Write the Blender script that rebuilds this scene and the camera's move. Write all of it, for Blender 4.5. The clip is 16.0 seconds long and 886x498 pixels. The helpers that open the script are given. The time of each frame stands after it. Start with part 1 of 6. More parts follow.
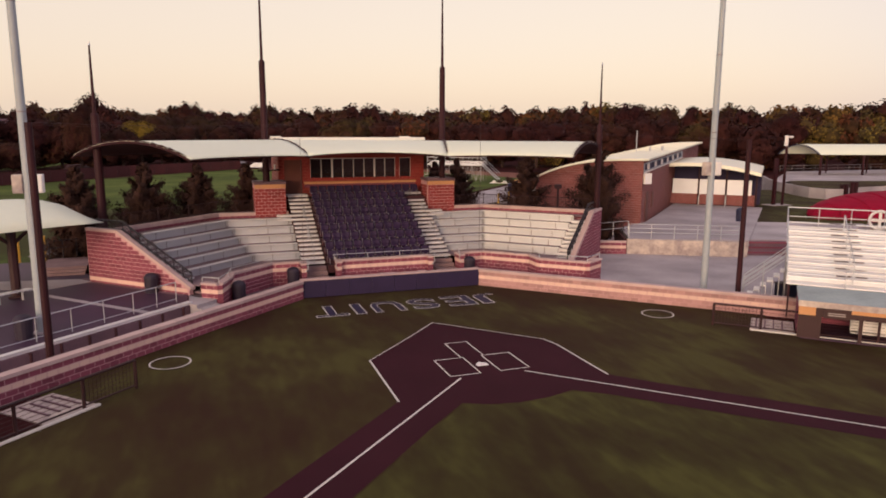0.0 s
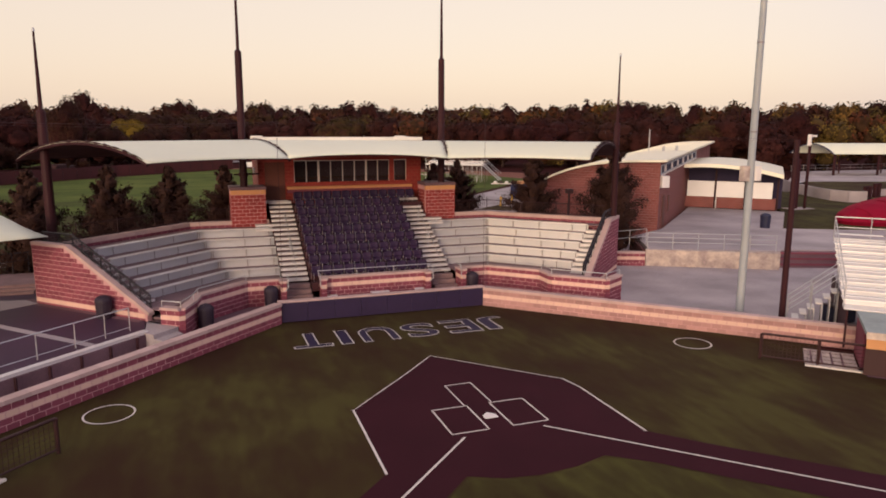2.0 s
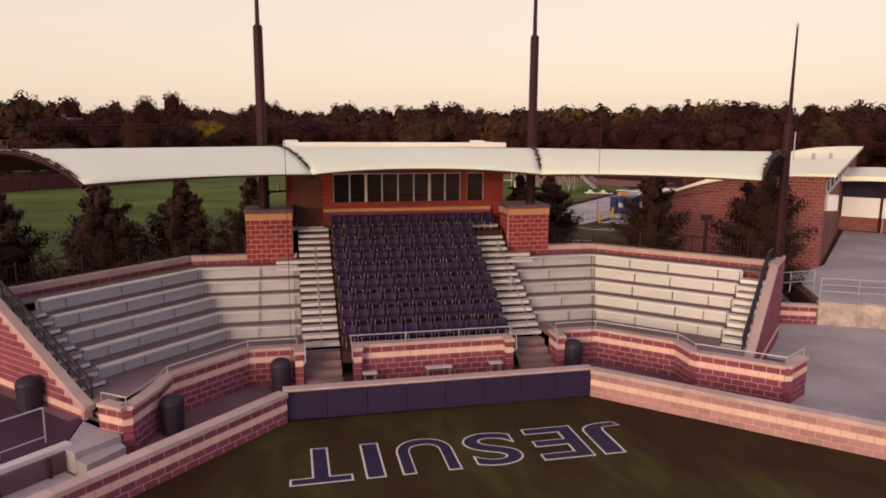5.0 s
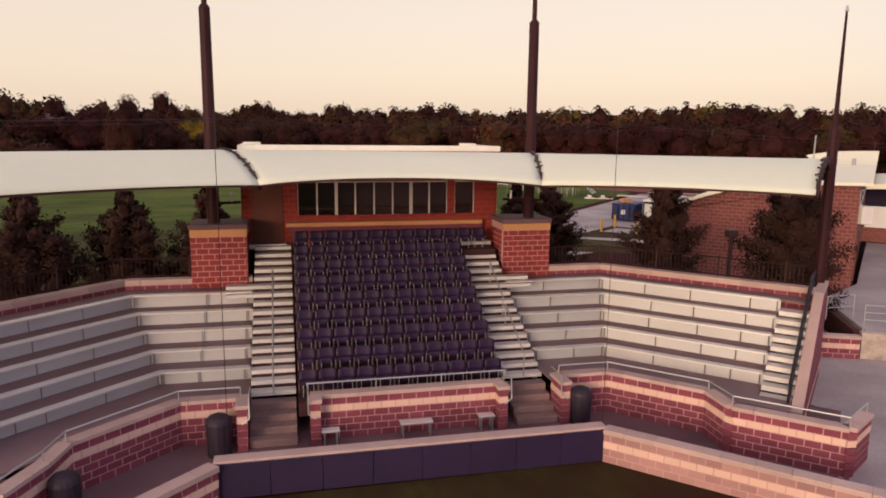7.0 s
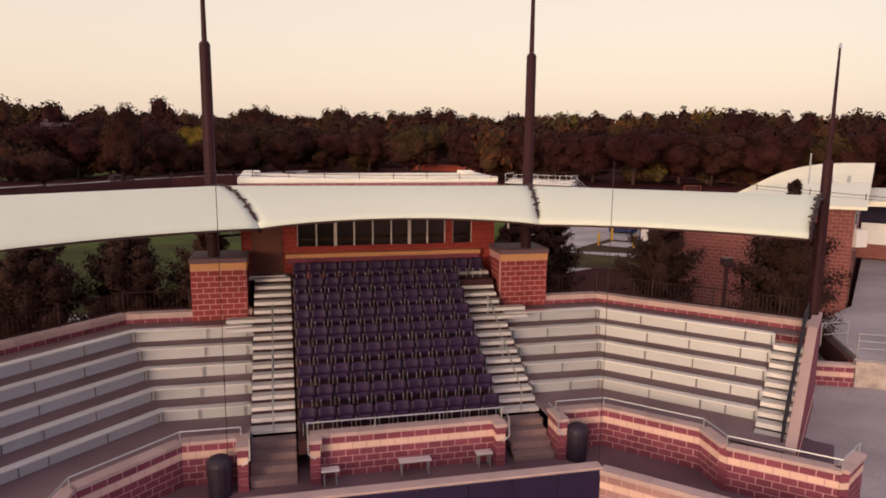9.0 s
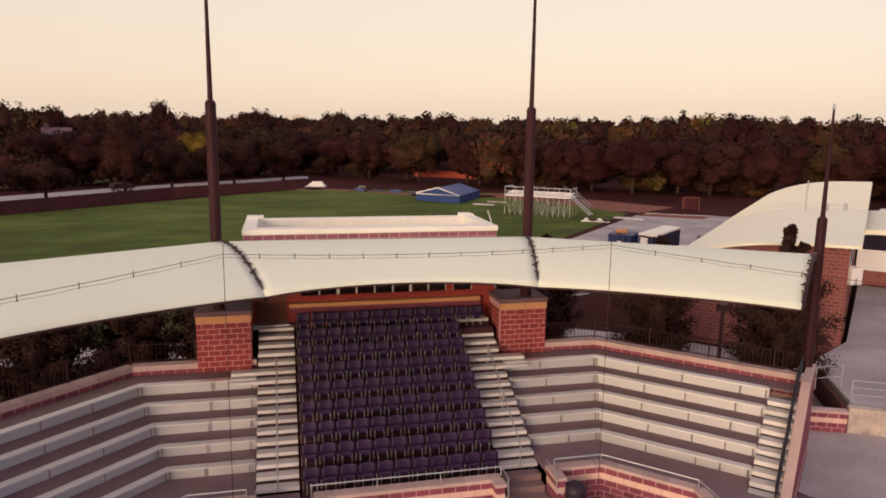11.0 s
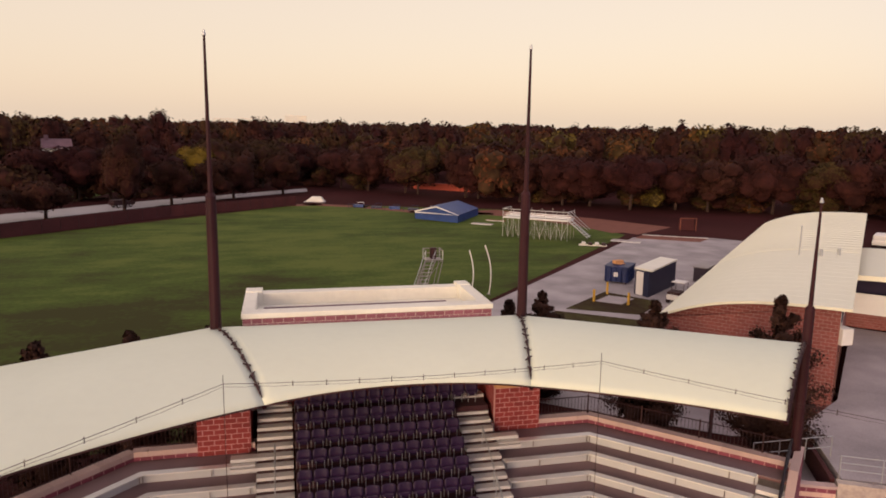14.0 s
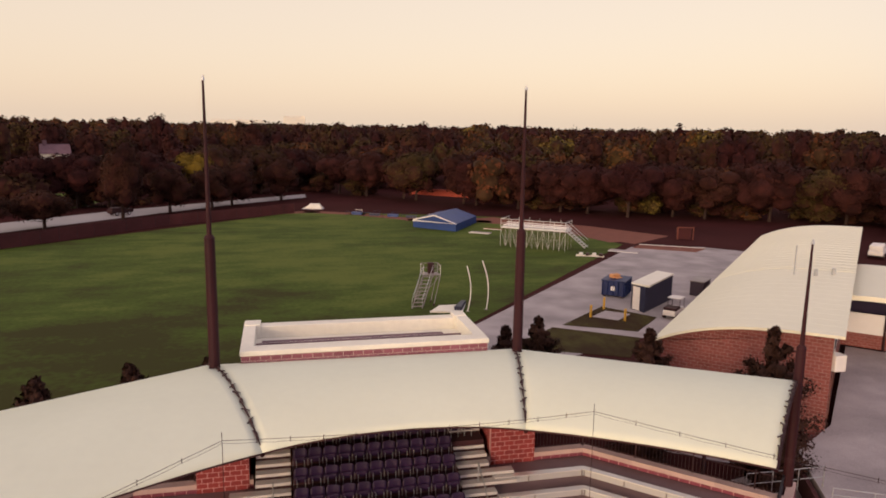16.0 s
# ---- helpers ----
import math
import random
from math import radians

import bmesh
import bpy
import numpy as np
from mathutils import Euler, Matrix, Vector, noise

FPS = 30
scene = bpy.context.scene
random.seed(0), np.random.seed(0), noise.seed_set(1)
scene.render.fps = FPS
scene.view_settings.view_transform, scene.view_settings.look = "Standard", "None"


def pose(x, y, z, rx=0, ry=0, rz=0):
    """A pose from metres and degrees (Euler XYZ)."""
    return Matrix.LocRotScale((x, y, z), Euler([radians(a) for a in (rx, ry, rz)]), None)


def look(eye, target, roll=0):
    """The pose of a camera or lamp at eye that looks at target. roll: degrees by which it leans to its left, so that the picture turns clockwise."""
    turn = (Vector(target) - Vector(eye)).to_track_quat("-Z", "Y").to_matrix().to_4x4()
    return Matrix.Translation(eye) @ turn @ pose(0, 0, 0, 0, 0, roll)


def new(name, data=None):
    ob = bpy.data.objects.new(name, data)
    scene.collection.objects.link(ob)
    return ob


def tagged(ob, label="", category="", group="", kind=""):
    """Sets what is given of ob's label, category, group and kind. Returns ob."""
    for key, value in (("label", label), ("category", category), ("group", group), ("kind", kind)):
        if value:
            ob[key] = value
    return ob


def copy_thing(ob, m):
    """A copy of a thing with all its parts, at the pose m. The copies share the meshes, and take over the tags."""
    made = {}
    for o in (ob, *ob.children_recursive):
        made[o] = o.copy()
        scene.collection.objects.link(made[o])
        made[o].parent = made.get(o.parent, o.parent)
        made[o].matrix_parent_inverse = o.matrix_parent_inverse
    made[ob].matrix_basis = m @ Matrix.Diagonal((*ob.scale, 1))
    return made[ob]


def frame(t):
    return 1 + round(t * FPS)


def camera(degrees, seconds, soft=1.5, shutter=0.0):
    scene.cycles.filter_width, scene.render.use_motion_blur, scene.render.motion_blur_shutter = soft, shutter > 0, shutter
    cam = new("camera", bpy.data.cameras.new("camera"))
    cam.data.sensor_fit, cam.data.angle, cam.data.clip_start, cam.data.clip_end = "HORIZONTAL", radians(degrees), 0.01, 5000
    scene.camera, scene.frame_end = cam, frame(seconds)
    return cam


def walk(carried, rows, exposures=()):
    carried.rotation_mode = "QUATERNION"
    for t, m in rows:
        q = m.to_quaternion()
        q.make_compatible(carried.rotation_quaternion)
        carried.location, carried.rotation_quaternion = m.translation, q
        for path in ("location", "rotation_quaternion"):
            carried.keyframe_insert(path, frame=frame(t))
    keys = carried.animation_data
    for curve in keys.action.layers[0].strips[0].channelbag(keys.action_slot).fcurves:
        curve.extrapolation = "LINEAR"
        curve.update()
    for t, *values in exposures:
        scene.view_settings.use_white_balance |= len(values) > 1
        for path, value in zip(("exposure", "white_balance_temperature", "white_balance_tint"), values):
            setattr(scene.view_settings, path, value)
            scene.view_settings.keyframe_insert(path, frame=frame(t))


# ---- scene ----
cam = camera(65.4, 16.0, soft=1.8)
PATH = [
    (0, (-9.718, -22.989, 8.674), (-9.058, -21.132, 8.336), 0.2),
    (0.5, (-9.469, -22.398, 8.659), (-8.81, -20.541, 8.32), 0.2),
    (1, (-9.129, -21.348, 8.691), (-8.469, -19.491, 8.349), 0.2),
    (1.5, (-8.643, -19.993, 8.704), (-7.983, -18.136, 8.361), 0.2),
    (2, (-8.129, -18.44, 8.714), (-7.466, -16.584, 8.371), 0.2),
    (2.5, (-7.526, -16.791, 8.692), (-6.862, -14.936, 8.35), 0.1),
    (3, (-6.925, -15.088, 8.688), (-6.258, -13.234, 8.345), 0.2),
    (3.5, (-6.379, -13.355, 8.765), (-5.784, -11.477, 8.42), 0.2),
    (4, (-5.834, -11.562, 8.768), (-5.337, -9.656, 8.425), 0.2),
    (4.5, (-5.181, -9.659, 8.778), (-4.754, -7.735, 8.436), 0.3),
    (7, (-3.09, -3.499, 8.756), (-2.65, -1.577, 8.421), 0.6),
    (7.5, (-3.079, -3.434, 8.783), (-2.638, -1.513, 8.446), 0.6),
    (8, (-3.084, -3.445, 9.036), (-2.642, -1.523, 8.7), 0.6),
    (8.5, (-3.109, -3.468, 9.477), (-2.665, -1.547, 9.142), 0.6),
    (9, (-3.118, -3.539, 9.918), (-2.672, -1.617, 9.586), 0.6),
    (11.5, (-3.233, -3.633, 12.502), (-2.785, -1.713, 12.165), 0.8),
    (12, (-3.197, -3.637, 13.044), (-2.748, -1.717, 12.709), 0.8),
    (12.5, (-3.165, -3.589, 13.578), (-2.716, -1.669, 13.243), 0.8),
    (13, (-3.152, -3.579, 14.123), (-2.702, -1.66, 13.787), 0.8),
    (13.5, (-3.138, -3.601, 14.656), (-2.688, -1.682, 14.32), 0.9),
    (14, (-3.13, -3.598, 15.186), (-2.68, -1.678, 14.85), 0.9),
    (14.5, (-3.138, -3.582, 15.721), (-2.687, -1.663, 15.384), 0.9),
    (15, (-3.131, -3.627, 16.256), (-2.68, -1.707, 15.92), 0.9),
    (15.5, (-3.108, -3.642, 16.64), (-2.658, -1.722, 16.304), 0.9),
    (16, (-3.077, -3.665, 16.689), (-2.623, -1.746, 16.353), 0.9),
]
walk(cam, [(t, look(eye, target, roll)) for t, eye, target, roll in PATH], [(0, -0.03, 6500, 14), (9, -0.03, 6500, 14), (13, -0.07, 6750, 13), (16, -0.07, 6750, 13)])

# ---- world, sun, exposure ----
SUN_AZ, SUN_EL = radians(-140), radians(8)      # low sun to the left, behind the camera
world = bpy.data.worlds.new("dusk_sky")
world.use_nodes = True
scene.world = world
wn, wl = world.node_tree.nodes, world.node_tree.links
wn.clear()
sky = wn.new("ShaderNodeTexSky")
sky.sky_type, sky.sun_disc = "NISHITA", False
sky.sun_elevation, sky.sun_rotation = SUN_EL, SUN_AZ
sky.air_density, sky.dust_density, sky.ozone_density = 1.0, 2.5, 1.0
haze = wn.new("ShaderNodeMix")
haze.data_type = "RGBA"
haze.inputs[7].default_value = (10.6, 8.75, 7.0, 1)
# the haze is thick towards the horizon and thin overhead
sky_co = wn.new("ShaderNodeTexCoord")
sky_z = wn.new("ShaderNodeSeparateXYZ")
thick = wn.new("ShaderNodeMapRange")
thick.interpolation_type = "SMOOTHSTEP"
for k, v in enumerate((0.20, 0.95, 0.53, 0.50)):
    thick.inputs[1 + k].default_value = v
wl.new(sky_co.outputs["Generated"], sky_z.inputs[0])
wl.new(sky_z.outputs[2], thick.inputs[0])
wl.new(thick.outputs[0], haze.inputs[0])
# away from the set sun the haze turns to a dim blue-violet
aside = wn.new("ShaderNodeVectorMath")
aside.operation, aside.inputs[1].default_value = "DOT_PRODUCT", (0.80, -0.60, 0.0)
fade = wn.new("ShaderNodeMapRange")
fade.interpolation_type = "SMOOTHSTEP"
for k, v in enumerate((0.0, 0.85, 0.0, 1.0)):
    fade.inputs[1 + k].default_value = v
tint = wn.new("ShaderNodeMix")
tint.data_type = "RGBA"
tint.inputs[6].default_value, tint.inputs[7].default_value = (10.6, 8.75, 7.0, 1), (6.6, 6.1, 8.0, 1)
wl.new(sky_co.outputs["Generated"], aside.inputs[0])
wl.new(aside.outputs["Value"], fade.inputs[0])
wl.new(fade.outputs[0], tint.inputs[0])
# and overhead to a soft violet
high = wn.new("ShaderNodeMapRange")
high.interpolation_type = "SMOOTHSTEP"
for k, v in enumerate((0.25, 0.95, 0.0, 1.0)):
    high.inputs[1 + k].default_value = v
dome = wn.new("ShaderNodeMix")
dome.data_type = "RGBA"
dome.inputs[7].default_value = (9.8, 8.2, 9.0, 1)
wl.new(sky_z.outputs[2], high.inputs[0])
wl.new(high.outputs[0], dome.inputs[0])
wl.new(tint.outputs[2], dome.inputs[6])
wl.new(dome.outputs[2], haze.inputs[7])
bg = wn.new("ShaderNodeBackground")
bg.inputs["Strength"].default_value = 0.135
wo = wn.new("ShaderNodeOutputWorld")
warm = wn.new("ShaderNodeMix")
warm.data_type, warm.blend_type = "RGBA", "MULTIPLY"
warm.inputs[0].default_value, warm.inputs[7].default_value = 1.0, (1.22, 0.98, 0.90, 1)
wl.new(sky.outputs[0], warm.inputs[6])
wl.new(warm.outputs[2], haze.inputs[6])
wl.new(haze.outputs[2], bg.inputs["Color"])
wl.new(bg.outputs[0], wo.inputs[0])

sun = new("sun", bpy.data.lights.new("sun", "SUN"))
sun.data.energy, sun.data.angle, sun.data.color = 2.2, radians(24), (1.0, 0.80, 0.60)
sun.matrix_world = look((math.sin(SUN_AZ) * math.cos(SUN_EL) * 50, math.cos(SUN_AZ) * math.cos(SUN_EL) * 50, math.sin(SUN_EL) * 50), (0, 0, 0))


# ---- materials ----
def material(name, base, rough=0.7, metal=0.0, vary=0.15, grain=30.0, stain=0.6, bump=0.2, dist=0.01, rand=0.0, dark=None, spec=0.4):
    """Base colour with two scales of variation, fine relief, and a shade of its own for each object."""
    m = bpy.data.materials.new(name)
    m.use_nodes = True
    nt = m.node_tree
    n, l = nt.nodes, nt.links
    b = n["Principled BSDF"]
    b.inputs["Roughness"].default_value, b.inputs["Metallic"].default_value = rough, metal
    b.inputs["Specular IOR Level"].default_value = spec
    co = n.new("ShaderNodeTexCoord")
    geo = n.new("ShaderNodeNewGeometry")
    big = n.new("ShaderNodeTexNoise")
    big.inputs["Scale"].default_value, big.inputs["Detail"].default_value = stain, 5
    small = n.new("ShaderNodeTexNoise")
    small.inputs["Scale"].default_value, small.inputs["Detail"].default_value = grain, 3
    l.new(geo.outputs["Position"], big.inputs["Vector"])
    l.new(geo.outputs["Position"], small.inputs["Vector"])
    add = n.new("ShaderNodeMath")
    add.operation, add.inputs[1].default_value = "MULTIPLY_ADD", 0.45
    l.new(small.outputs[0], add.inputs[0])
    l.new(big.outputs[0], add.inputs[2])
    oi = n.new("ShaderNodeObjectInfo")
    mul = n.new("ShaderNodeMath")
    mul.operation = "MULTIPLY_ADD"
    mul.inputs[1].default_value = rand
    l.new(oi.outputs["Random"], mul.inputs[0])
    l.new(add.outputs[0], mul.inputs[2])
    ramp = n.new("ShaderNodeMapRange")
    ramp.inputs[1].default_value, ramp.inputs[2].default_value = 0.46, 1.00 + rand
    l.new(mul.outputs[0], ramp.inputs[0])
    mix = n.new("ShaderNodeMix")
    mix.data_type = "RGBA"
    lo = dark if dark else tuple(c * (1 - vary) for c in base)
    hi = tuple(min(1, c * (1 + vary)) for c in base)
    mix.inputs[6].default_value, mix.inputs[7].default_value = (*lo, 1), (*hi, 1)
    l.new(ramp.outputs[0], mix.inputs[0])
    l.new(mix.outputs[2], b.inputs["Base Color"])
    if bump:
        bu = n.new("ShaderNodeBump")
        bu.inputs["Strength"].default_value, bu.inputs["Distance"].default_value = bump, dist
        l.new(small.outputs[0], bu.inputs["Height"])
        l.new(bu.outputs[0], b.inputs["Normal"])
    return m


def brick_material(name, base, mortar, w=0.4, h=0.2, joint=0.012):
    """Running-bond masonry for walls that stay far off."""
    m = material(name, base, 0.85, vary=0.2)
    n, l = m.node_tree.nodes, m.node_tree.links
    b = n["Principled BSDF"]
    was = b.inputs["Base Color"].links[0].from_socket
    uv = n.new("ShaderNodeUVMap")
    br = n.new("ShaderNodeTexBrick")
    br.inputs["Scale"].default_value, br.inputs["Mortar Size"].default_value = 1, joint
    br.inputs["Brick Width"].default_value, br.inputs["Row Height"].default_value = w, h
    br.inputs["Mortar"].default_value = (*mortar, 1)
    l.new(uv.outputs[0], br.inputs["Vector"])
    dim = n.new("ShaderNodeMix")
    dim.data_type, dim.blend_type = "RGBA", "MULTIPLY"
    dim.inputs[0].default_value, dim.inputs[7].default_value = 1, (0.78, 0.74, 0.74, 1)
    l.new(was, dim.inputs[6])
    l.new(was, br.inputs["Color1"])
    l.new(dim.outputs[2], br.inputs["Color2"])
    l.new(br.outputs[0], b.inputs["Base Color"])
    return m


def ground_material(name, colours, scales, stretch=1.0, fine=60.0, rough=0.92, brownish=None):
    """Turf or grass: smudges, streaks along the mowing and fine blades, over a dark, a middle and a light colour."""
    m = bpy.data.materials.new(name)
    m.use_nodes = True
    n, l = m.node_tree.nodes, m.node_tree.links
    b = n["Principled BSDF"]
    b.inputs["Roughness"].default_value, b.inputs["Specular IOR Level"].default_value = rough, 0.12
    geo = n.new("ShaderNodeNewGeometry")
    mp = n.new("ShaderNodeMapping")
    mp.inputs["Scale"].default_value = (1, stretch, 1)
    l.new(geo.outputs["Position"], mp.inputs["Vector"])
    total = None
    for sc, amount, vec in ((scales[0], 1.0, geo.outputs["Position"]), (scales[1], 0.75, mp.outputs[0]), (scales[2], 0.45, mp.outputs[0]), (fine, 0.35, geo.outputs["Position"])):
        no = n.new("ShaderNodeTexNoise")
        no.inputs["Scale"].default_value, no.inputs["Detail"].default_value = sc, 4
        l.new(vec, no.inputs["Vector"])
        ma = n.new("ShaderNodeMath")
        ma.operation = "MULTIPLY_ADD"
        ma.inputs[1].default_value = amount
        l.new(no.outputs[0], ma.inputs[0])
        if total:
            l.new(total, ma.inputs[2])
        else:
            ma.inputs[2].default_value = -0.775
        total = ma.outputs[0]
    if brownish:
        # darker and browner towards the near, low-y side of the field
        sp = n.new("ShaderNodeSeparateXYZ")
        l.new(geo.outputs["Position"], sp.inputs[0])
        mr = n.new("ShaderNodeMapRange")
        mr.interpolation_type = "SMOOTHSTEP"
        for k, v in enumerate(brownish):
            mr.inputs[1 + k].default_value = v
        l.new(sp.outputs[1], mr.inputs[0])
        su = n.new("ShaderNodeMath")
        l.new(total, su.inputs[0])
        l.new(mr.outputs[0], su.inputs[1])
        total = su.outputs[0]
    cr = n.new("ShaderNodeValToRGB")
    e = cr.color_ramp.elements
    e[0].position, e[0].color = 0.30, (*colours[0], 1)
    e[1].position, e[1].color = 0.70, (*colours[2], 1)
    e.new(0.5).color = (*colours[1], 1)
    l.new(total, cr.inputs[0])
    l.new(cr.outputs[0], b.inputs["Base Color"])
    bu = n.new("ShaderNodeBump")
    bu.inputs["Strength"].default_value, bu.inputs["Distance"].default_value = 0.5, 0.02
    l.new(no.outputs[0], bu.inputs["Height"])
    l.new(bu.outputs[0], b.inputs["Normal"])
    return m


M = {
    "earth": material("earth", (0.044, 0.0125, 0.0125), 0.95, spec=0.05, vary=0.35, grain=3, stain=0.05, dist=0.05),
    "turf": ground_material("turf", ((0.0350, 0.0165, 0.0085), (0.0430, 0.0290, 0.0105), (0.0640, 0.0550, 0.0160)), (0.16, 0.5, 2.2), 0.35),
    "turf_worn": ground_material("turf_worn", ((0.0330, 0.0210, 0.0080), (0.0460, 0.0390, 0.0115), (0.0700, 0.0660, 0.0170)), (0.2, 0.7, 2.6), 0.35),
    "grass": ground_material("grass", ((0.0380, 0.0390, 0.0095), (0.0560, 0.0860, 0.0135), (0.0980, 0.1230, 0.0250)), (0.020, 0.07, 0.25), 1.8, 2.0, brownish=(30, 92, -0.21, 0.085)),
    "clay": material("maroon_turf", (0.037, 0.0078, 0.0135), 0.92, vary=0.16, grain=70, stain=0.5, bump=0.4, spec=0.12),
    "line": material("line_white", (0.62, 0.58, 0.54), 0.8, vary=0.12, grain=60, stain=2, bump=0.1),
    "navy": material("navy_paint", (0.022, 0.014, 0.045), 0.7, vary=0.15, grain=60, spec=0.3),
    "pad": material("navy_vinyl", (0.0240, 0.0135, 0.0450), 0.5, vary=0.2, grain=5, stain=0.8, bump=0.15, dist=0.02, rand=0.12),
    "stained": material("stained_concrete", (0.48, 0.41, 0.35), 0.9, vary=0.3, grain=6, stain=1.6, bump=0.3, dark=(0.27, 0.21, 0.21)),
    "mortar": material("mortar", (0.5400, 0.3000, 0.3050), 0.95, vary=0.15),
    "block": material("red_block", (0.2250, 0.0550, 0.0820), 0.9, vary=0.25, grain=40, rand=0.9, bump=0.5),
    # paler copy of red_block; glow on the east wall is put into the colour
    "glow_paled_block": material("glow_paled_block", (0.400, 0.225, 0.210), 0.92, vary=0.25, grain=30, stain=0.9, rand=0.9, bump=0.5),
    "orange_block": material("orange_block", (0.2500, 0.0380, 0.0370), 0.85, vary=0.22, grain=40, rand=0.9, bump=0.5),
    "cream_block": material("cream_block", (0.6800, 0.4700, 0.3800), 0.9, vary=0.10, grain=40, rand=0.4, bump=0.4),
    "gold_stone": material("gold_stone", (0.56, 0.28, 0.125), 0.85, vary=0.12, rand=0.3),
    "coping": material("coping", (0.500, 0.360, 0.335), 0.9, vary=0.2, grain=25, stain=1.2, rand=0.5, bump=0.4),
    "concrete": material("concrete", (0.3600, 0.3180, 0.3250), 0.85, vary=0.34, grain=14, stain=0.28, bump=0.25),
    "dark_floor": material("court_floor", (0.054, 0.024, 0.050), 0.6, spec=0.3, vary=0.25, grain=10, stain=0.3, bump=0.1),
    "walk": material("walkway_floor", (0.155, 0.088, 0.106), 0.8, vary=0.25, grain=12, stain=0.5, bump=0.2),
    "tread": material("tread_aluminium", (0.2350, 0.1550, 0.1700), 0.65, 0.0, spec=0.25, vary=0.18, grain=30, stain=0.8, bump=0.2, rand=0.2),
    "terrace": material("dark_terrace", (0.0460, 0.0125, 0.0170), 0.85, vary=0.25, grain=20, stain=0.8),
    "steel_dark": material("dull_steel", (0.2600, 0.2300, 0.2300), 0.5, 0.4, vary=0.2),
    "plank": material("bench_aluminium", (0.7700, 0.7550, 0.7500), 0.42, 0.5, vary=0.08, grain=50, stain=1, bump=0.1, rand=0.2),
    "riser": material("riser_aluminium", (0.5700, 0.5750, 0.5900), 0.5, 0.35, vary=0.10, grain=20, stain=0.7, bump=0.1, rand=0.35),
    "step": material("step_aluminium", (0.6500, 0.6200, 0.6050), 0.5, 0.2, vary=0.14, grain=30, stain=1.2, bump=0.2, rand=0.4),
    "steel": material("galvanised_steel", (0.50, 0.51, 0.52), 0.42, 0.7, vary=0.12, grain=18, stain=1.5, bump=0.05),
    "pole_grey": material("grey_pole", (0.340, 0.370, 0.390), 0.6, 0.1, vary=0.10, grain=10, stain=0.4, bump=0.05),
    "black": material("black_steel", (0.032, 0.0085, 0.0095), 0.6, 0.0, vary=0.3, grain=20, bump=0.1),
    "rail": material("black_rail_paint", (0.016, 0.012, 0.018), 0.5, vary=0.2, grain=20, bump=0.05),
    "mast": material("maroon_black_steel", (0.0330, 0.0080, 0.0110), 0.6, 0.0, spec=0.2, vary=0.25, grain=10, stain=0.4, bump=0.1),
    "membrane": material("white_membrane", (0.700, 0.738, 0.600), 0.6, vary=0.035, grain=3, stain=0.25, bump=0.04, dist=0.02),
    "roof_metal": material("white_roof_metal", (0.7300, 0.7100, 0.5700), 0.45, 0.1, vary=0.05, grain=2, stain=0.1, bump=0.0),
    "roof_white": material("white_roof_coating", (0.750, 0.725, 0.635), 0.75, vary=0.08, grain=4, stain=0.5, bump=0.1),
    "seat": material("navy_plastic", (0.0230, 0.0082, 0.0350), 0.5, vary=0.2, grain=20, bump=0.05, rand=0.5, spec=0.3),
    "brown": material("brown_door", (0.125, 0.036, 0.022), 0.6, vary=0.12, grain=15),
    "red_wall": material("red_stucco", (0.3800, 0.0700, 0.0420), 0.8, vary=0.12, grain=20, stain=0.8, bump=0.2),
    "frame": material("window_frame", (0.70, 0.64, 0.58), 0.5, 0.2, vary=0.06),
    "bin": material("grey_plastic", (0.026, 0.016, 0.030), 0.6, vary=0.2),
    "asphalt": material("asphalt", (0.3200, 0.2850, 0.2900), 0.85, vary=0.38, grain=20, stain=0.25, bump=0.3),
    "road": material("road_concrete", (0.36, 0.34, 0.34), 0.85, vary=0.1, grain=6, stain=0.1),
    "blue": material("blue_vinyl", (0.0170, 0.0450, 0.1700), 0.5, vary=0.2, grain=6, stain=0.6),
    "navy_metal": material("navy_metal", (0.0180, 0.0200, 0.0500), 0.5, 0.1, vary=0.2),
    "yellow": material("yellow_paint", (0.62, 0.36, 0.05), 0.5, vary=0.1),
    "awning": material("crimson_fabric", (0.22, 0.006, 0.026), 0.8, vary=0.15, grain=8, stain=0.7, spec=0.08),
    "leaf_near": material("cypress_leaves", (0.042, 0.0190, 0.0138), 0.75, vary=0.5, grain=4, stain=0.8, bump=0, spec=0.15),
    "bark": material("bark", (0.040, 0.020, 0.015), 0.9, vary=0.3),
    "track": material("track_rubber", (0.17, 0.055, 0.035), 0.9, vary=0.15),
    "lining": material("dark_under_sheet", (0.060, 0.022, 0.022), 0.8, vary=0.2, grain=6, stain=0.5),
    "dugout_roof": material("grey_green_roofing", (0.300, 0.350, 0.340), 0.8, vary=0.2, grain=8, stain=0.6),
    "low_step": material("brown_concrete", (0.240, 0.155, 0.155), 0.9, vary=0.25, grain=14, stain=1.0, bump=0.3),
    "white": material("white_paint", (0.72, 0.69, 0.66), 0.6, vary=0.08),
    "hedge": material("windscreen_mesh", (0.064, 0.0145, 0.0155), 0.9, vary=0.25, grain=6, stain=0.3),
}
M["b_brick"] = brick_material("building_brick", (0.225, 0.066, 0.058), (0.30, 0.18, 0.16))
M["p_brick"] = brick_material("parapet_brick", (0.30, 0.105, 0.135), (0.50, 0.40, 0.36))

M["r_brick"] = brick_material("press_box_brick", (0.31, 0.040, 0.031), (0.33, 0.080, 0.060))

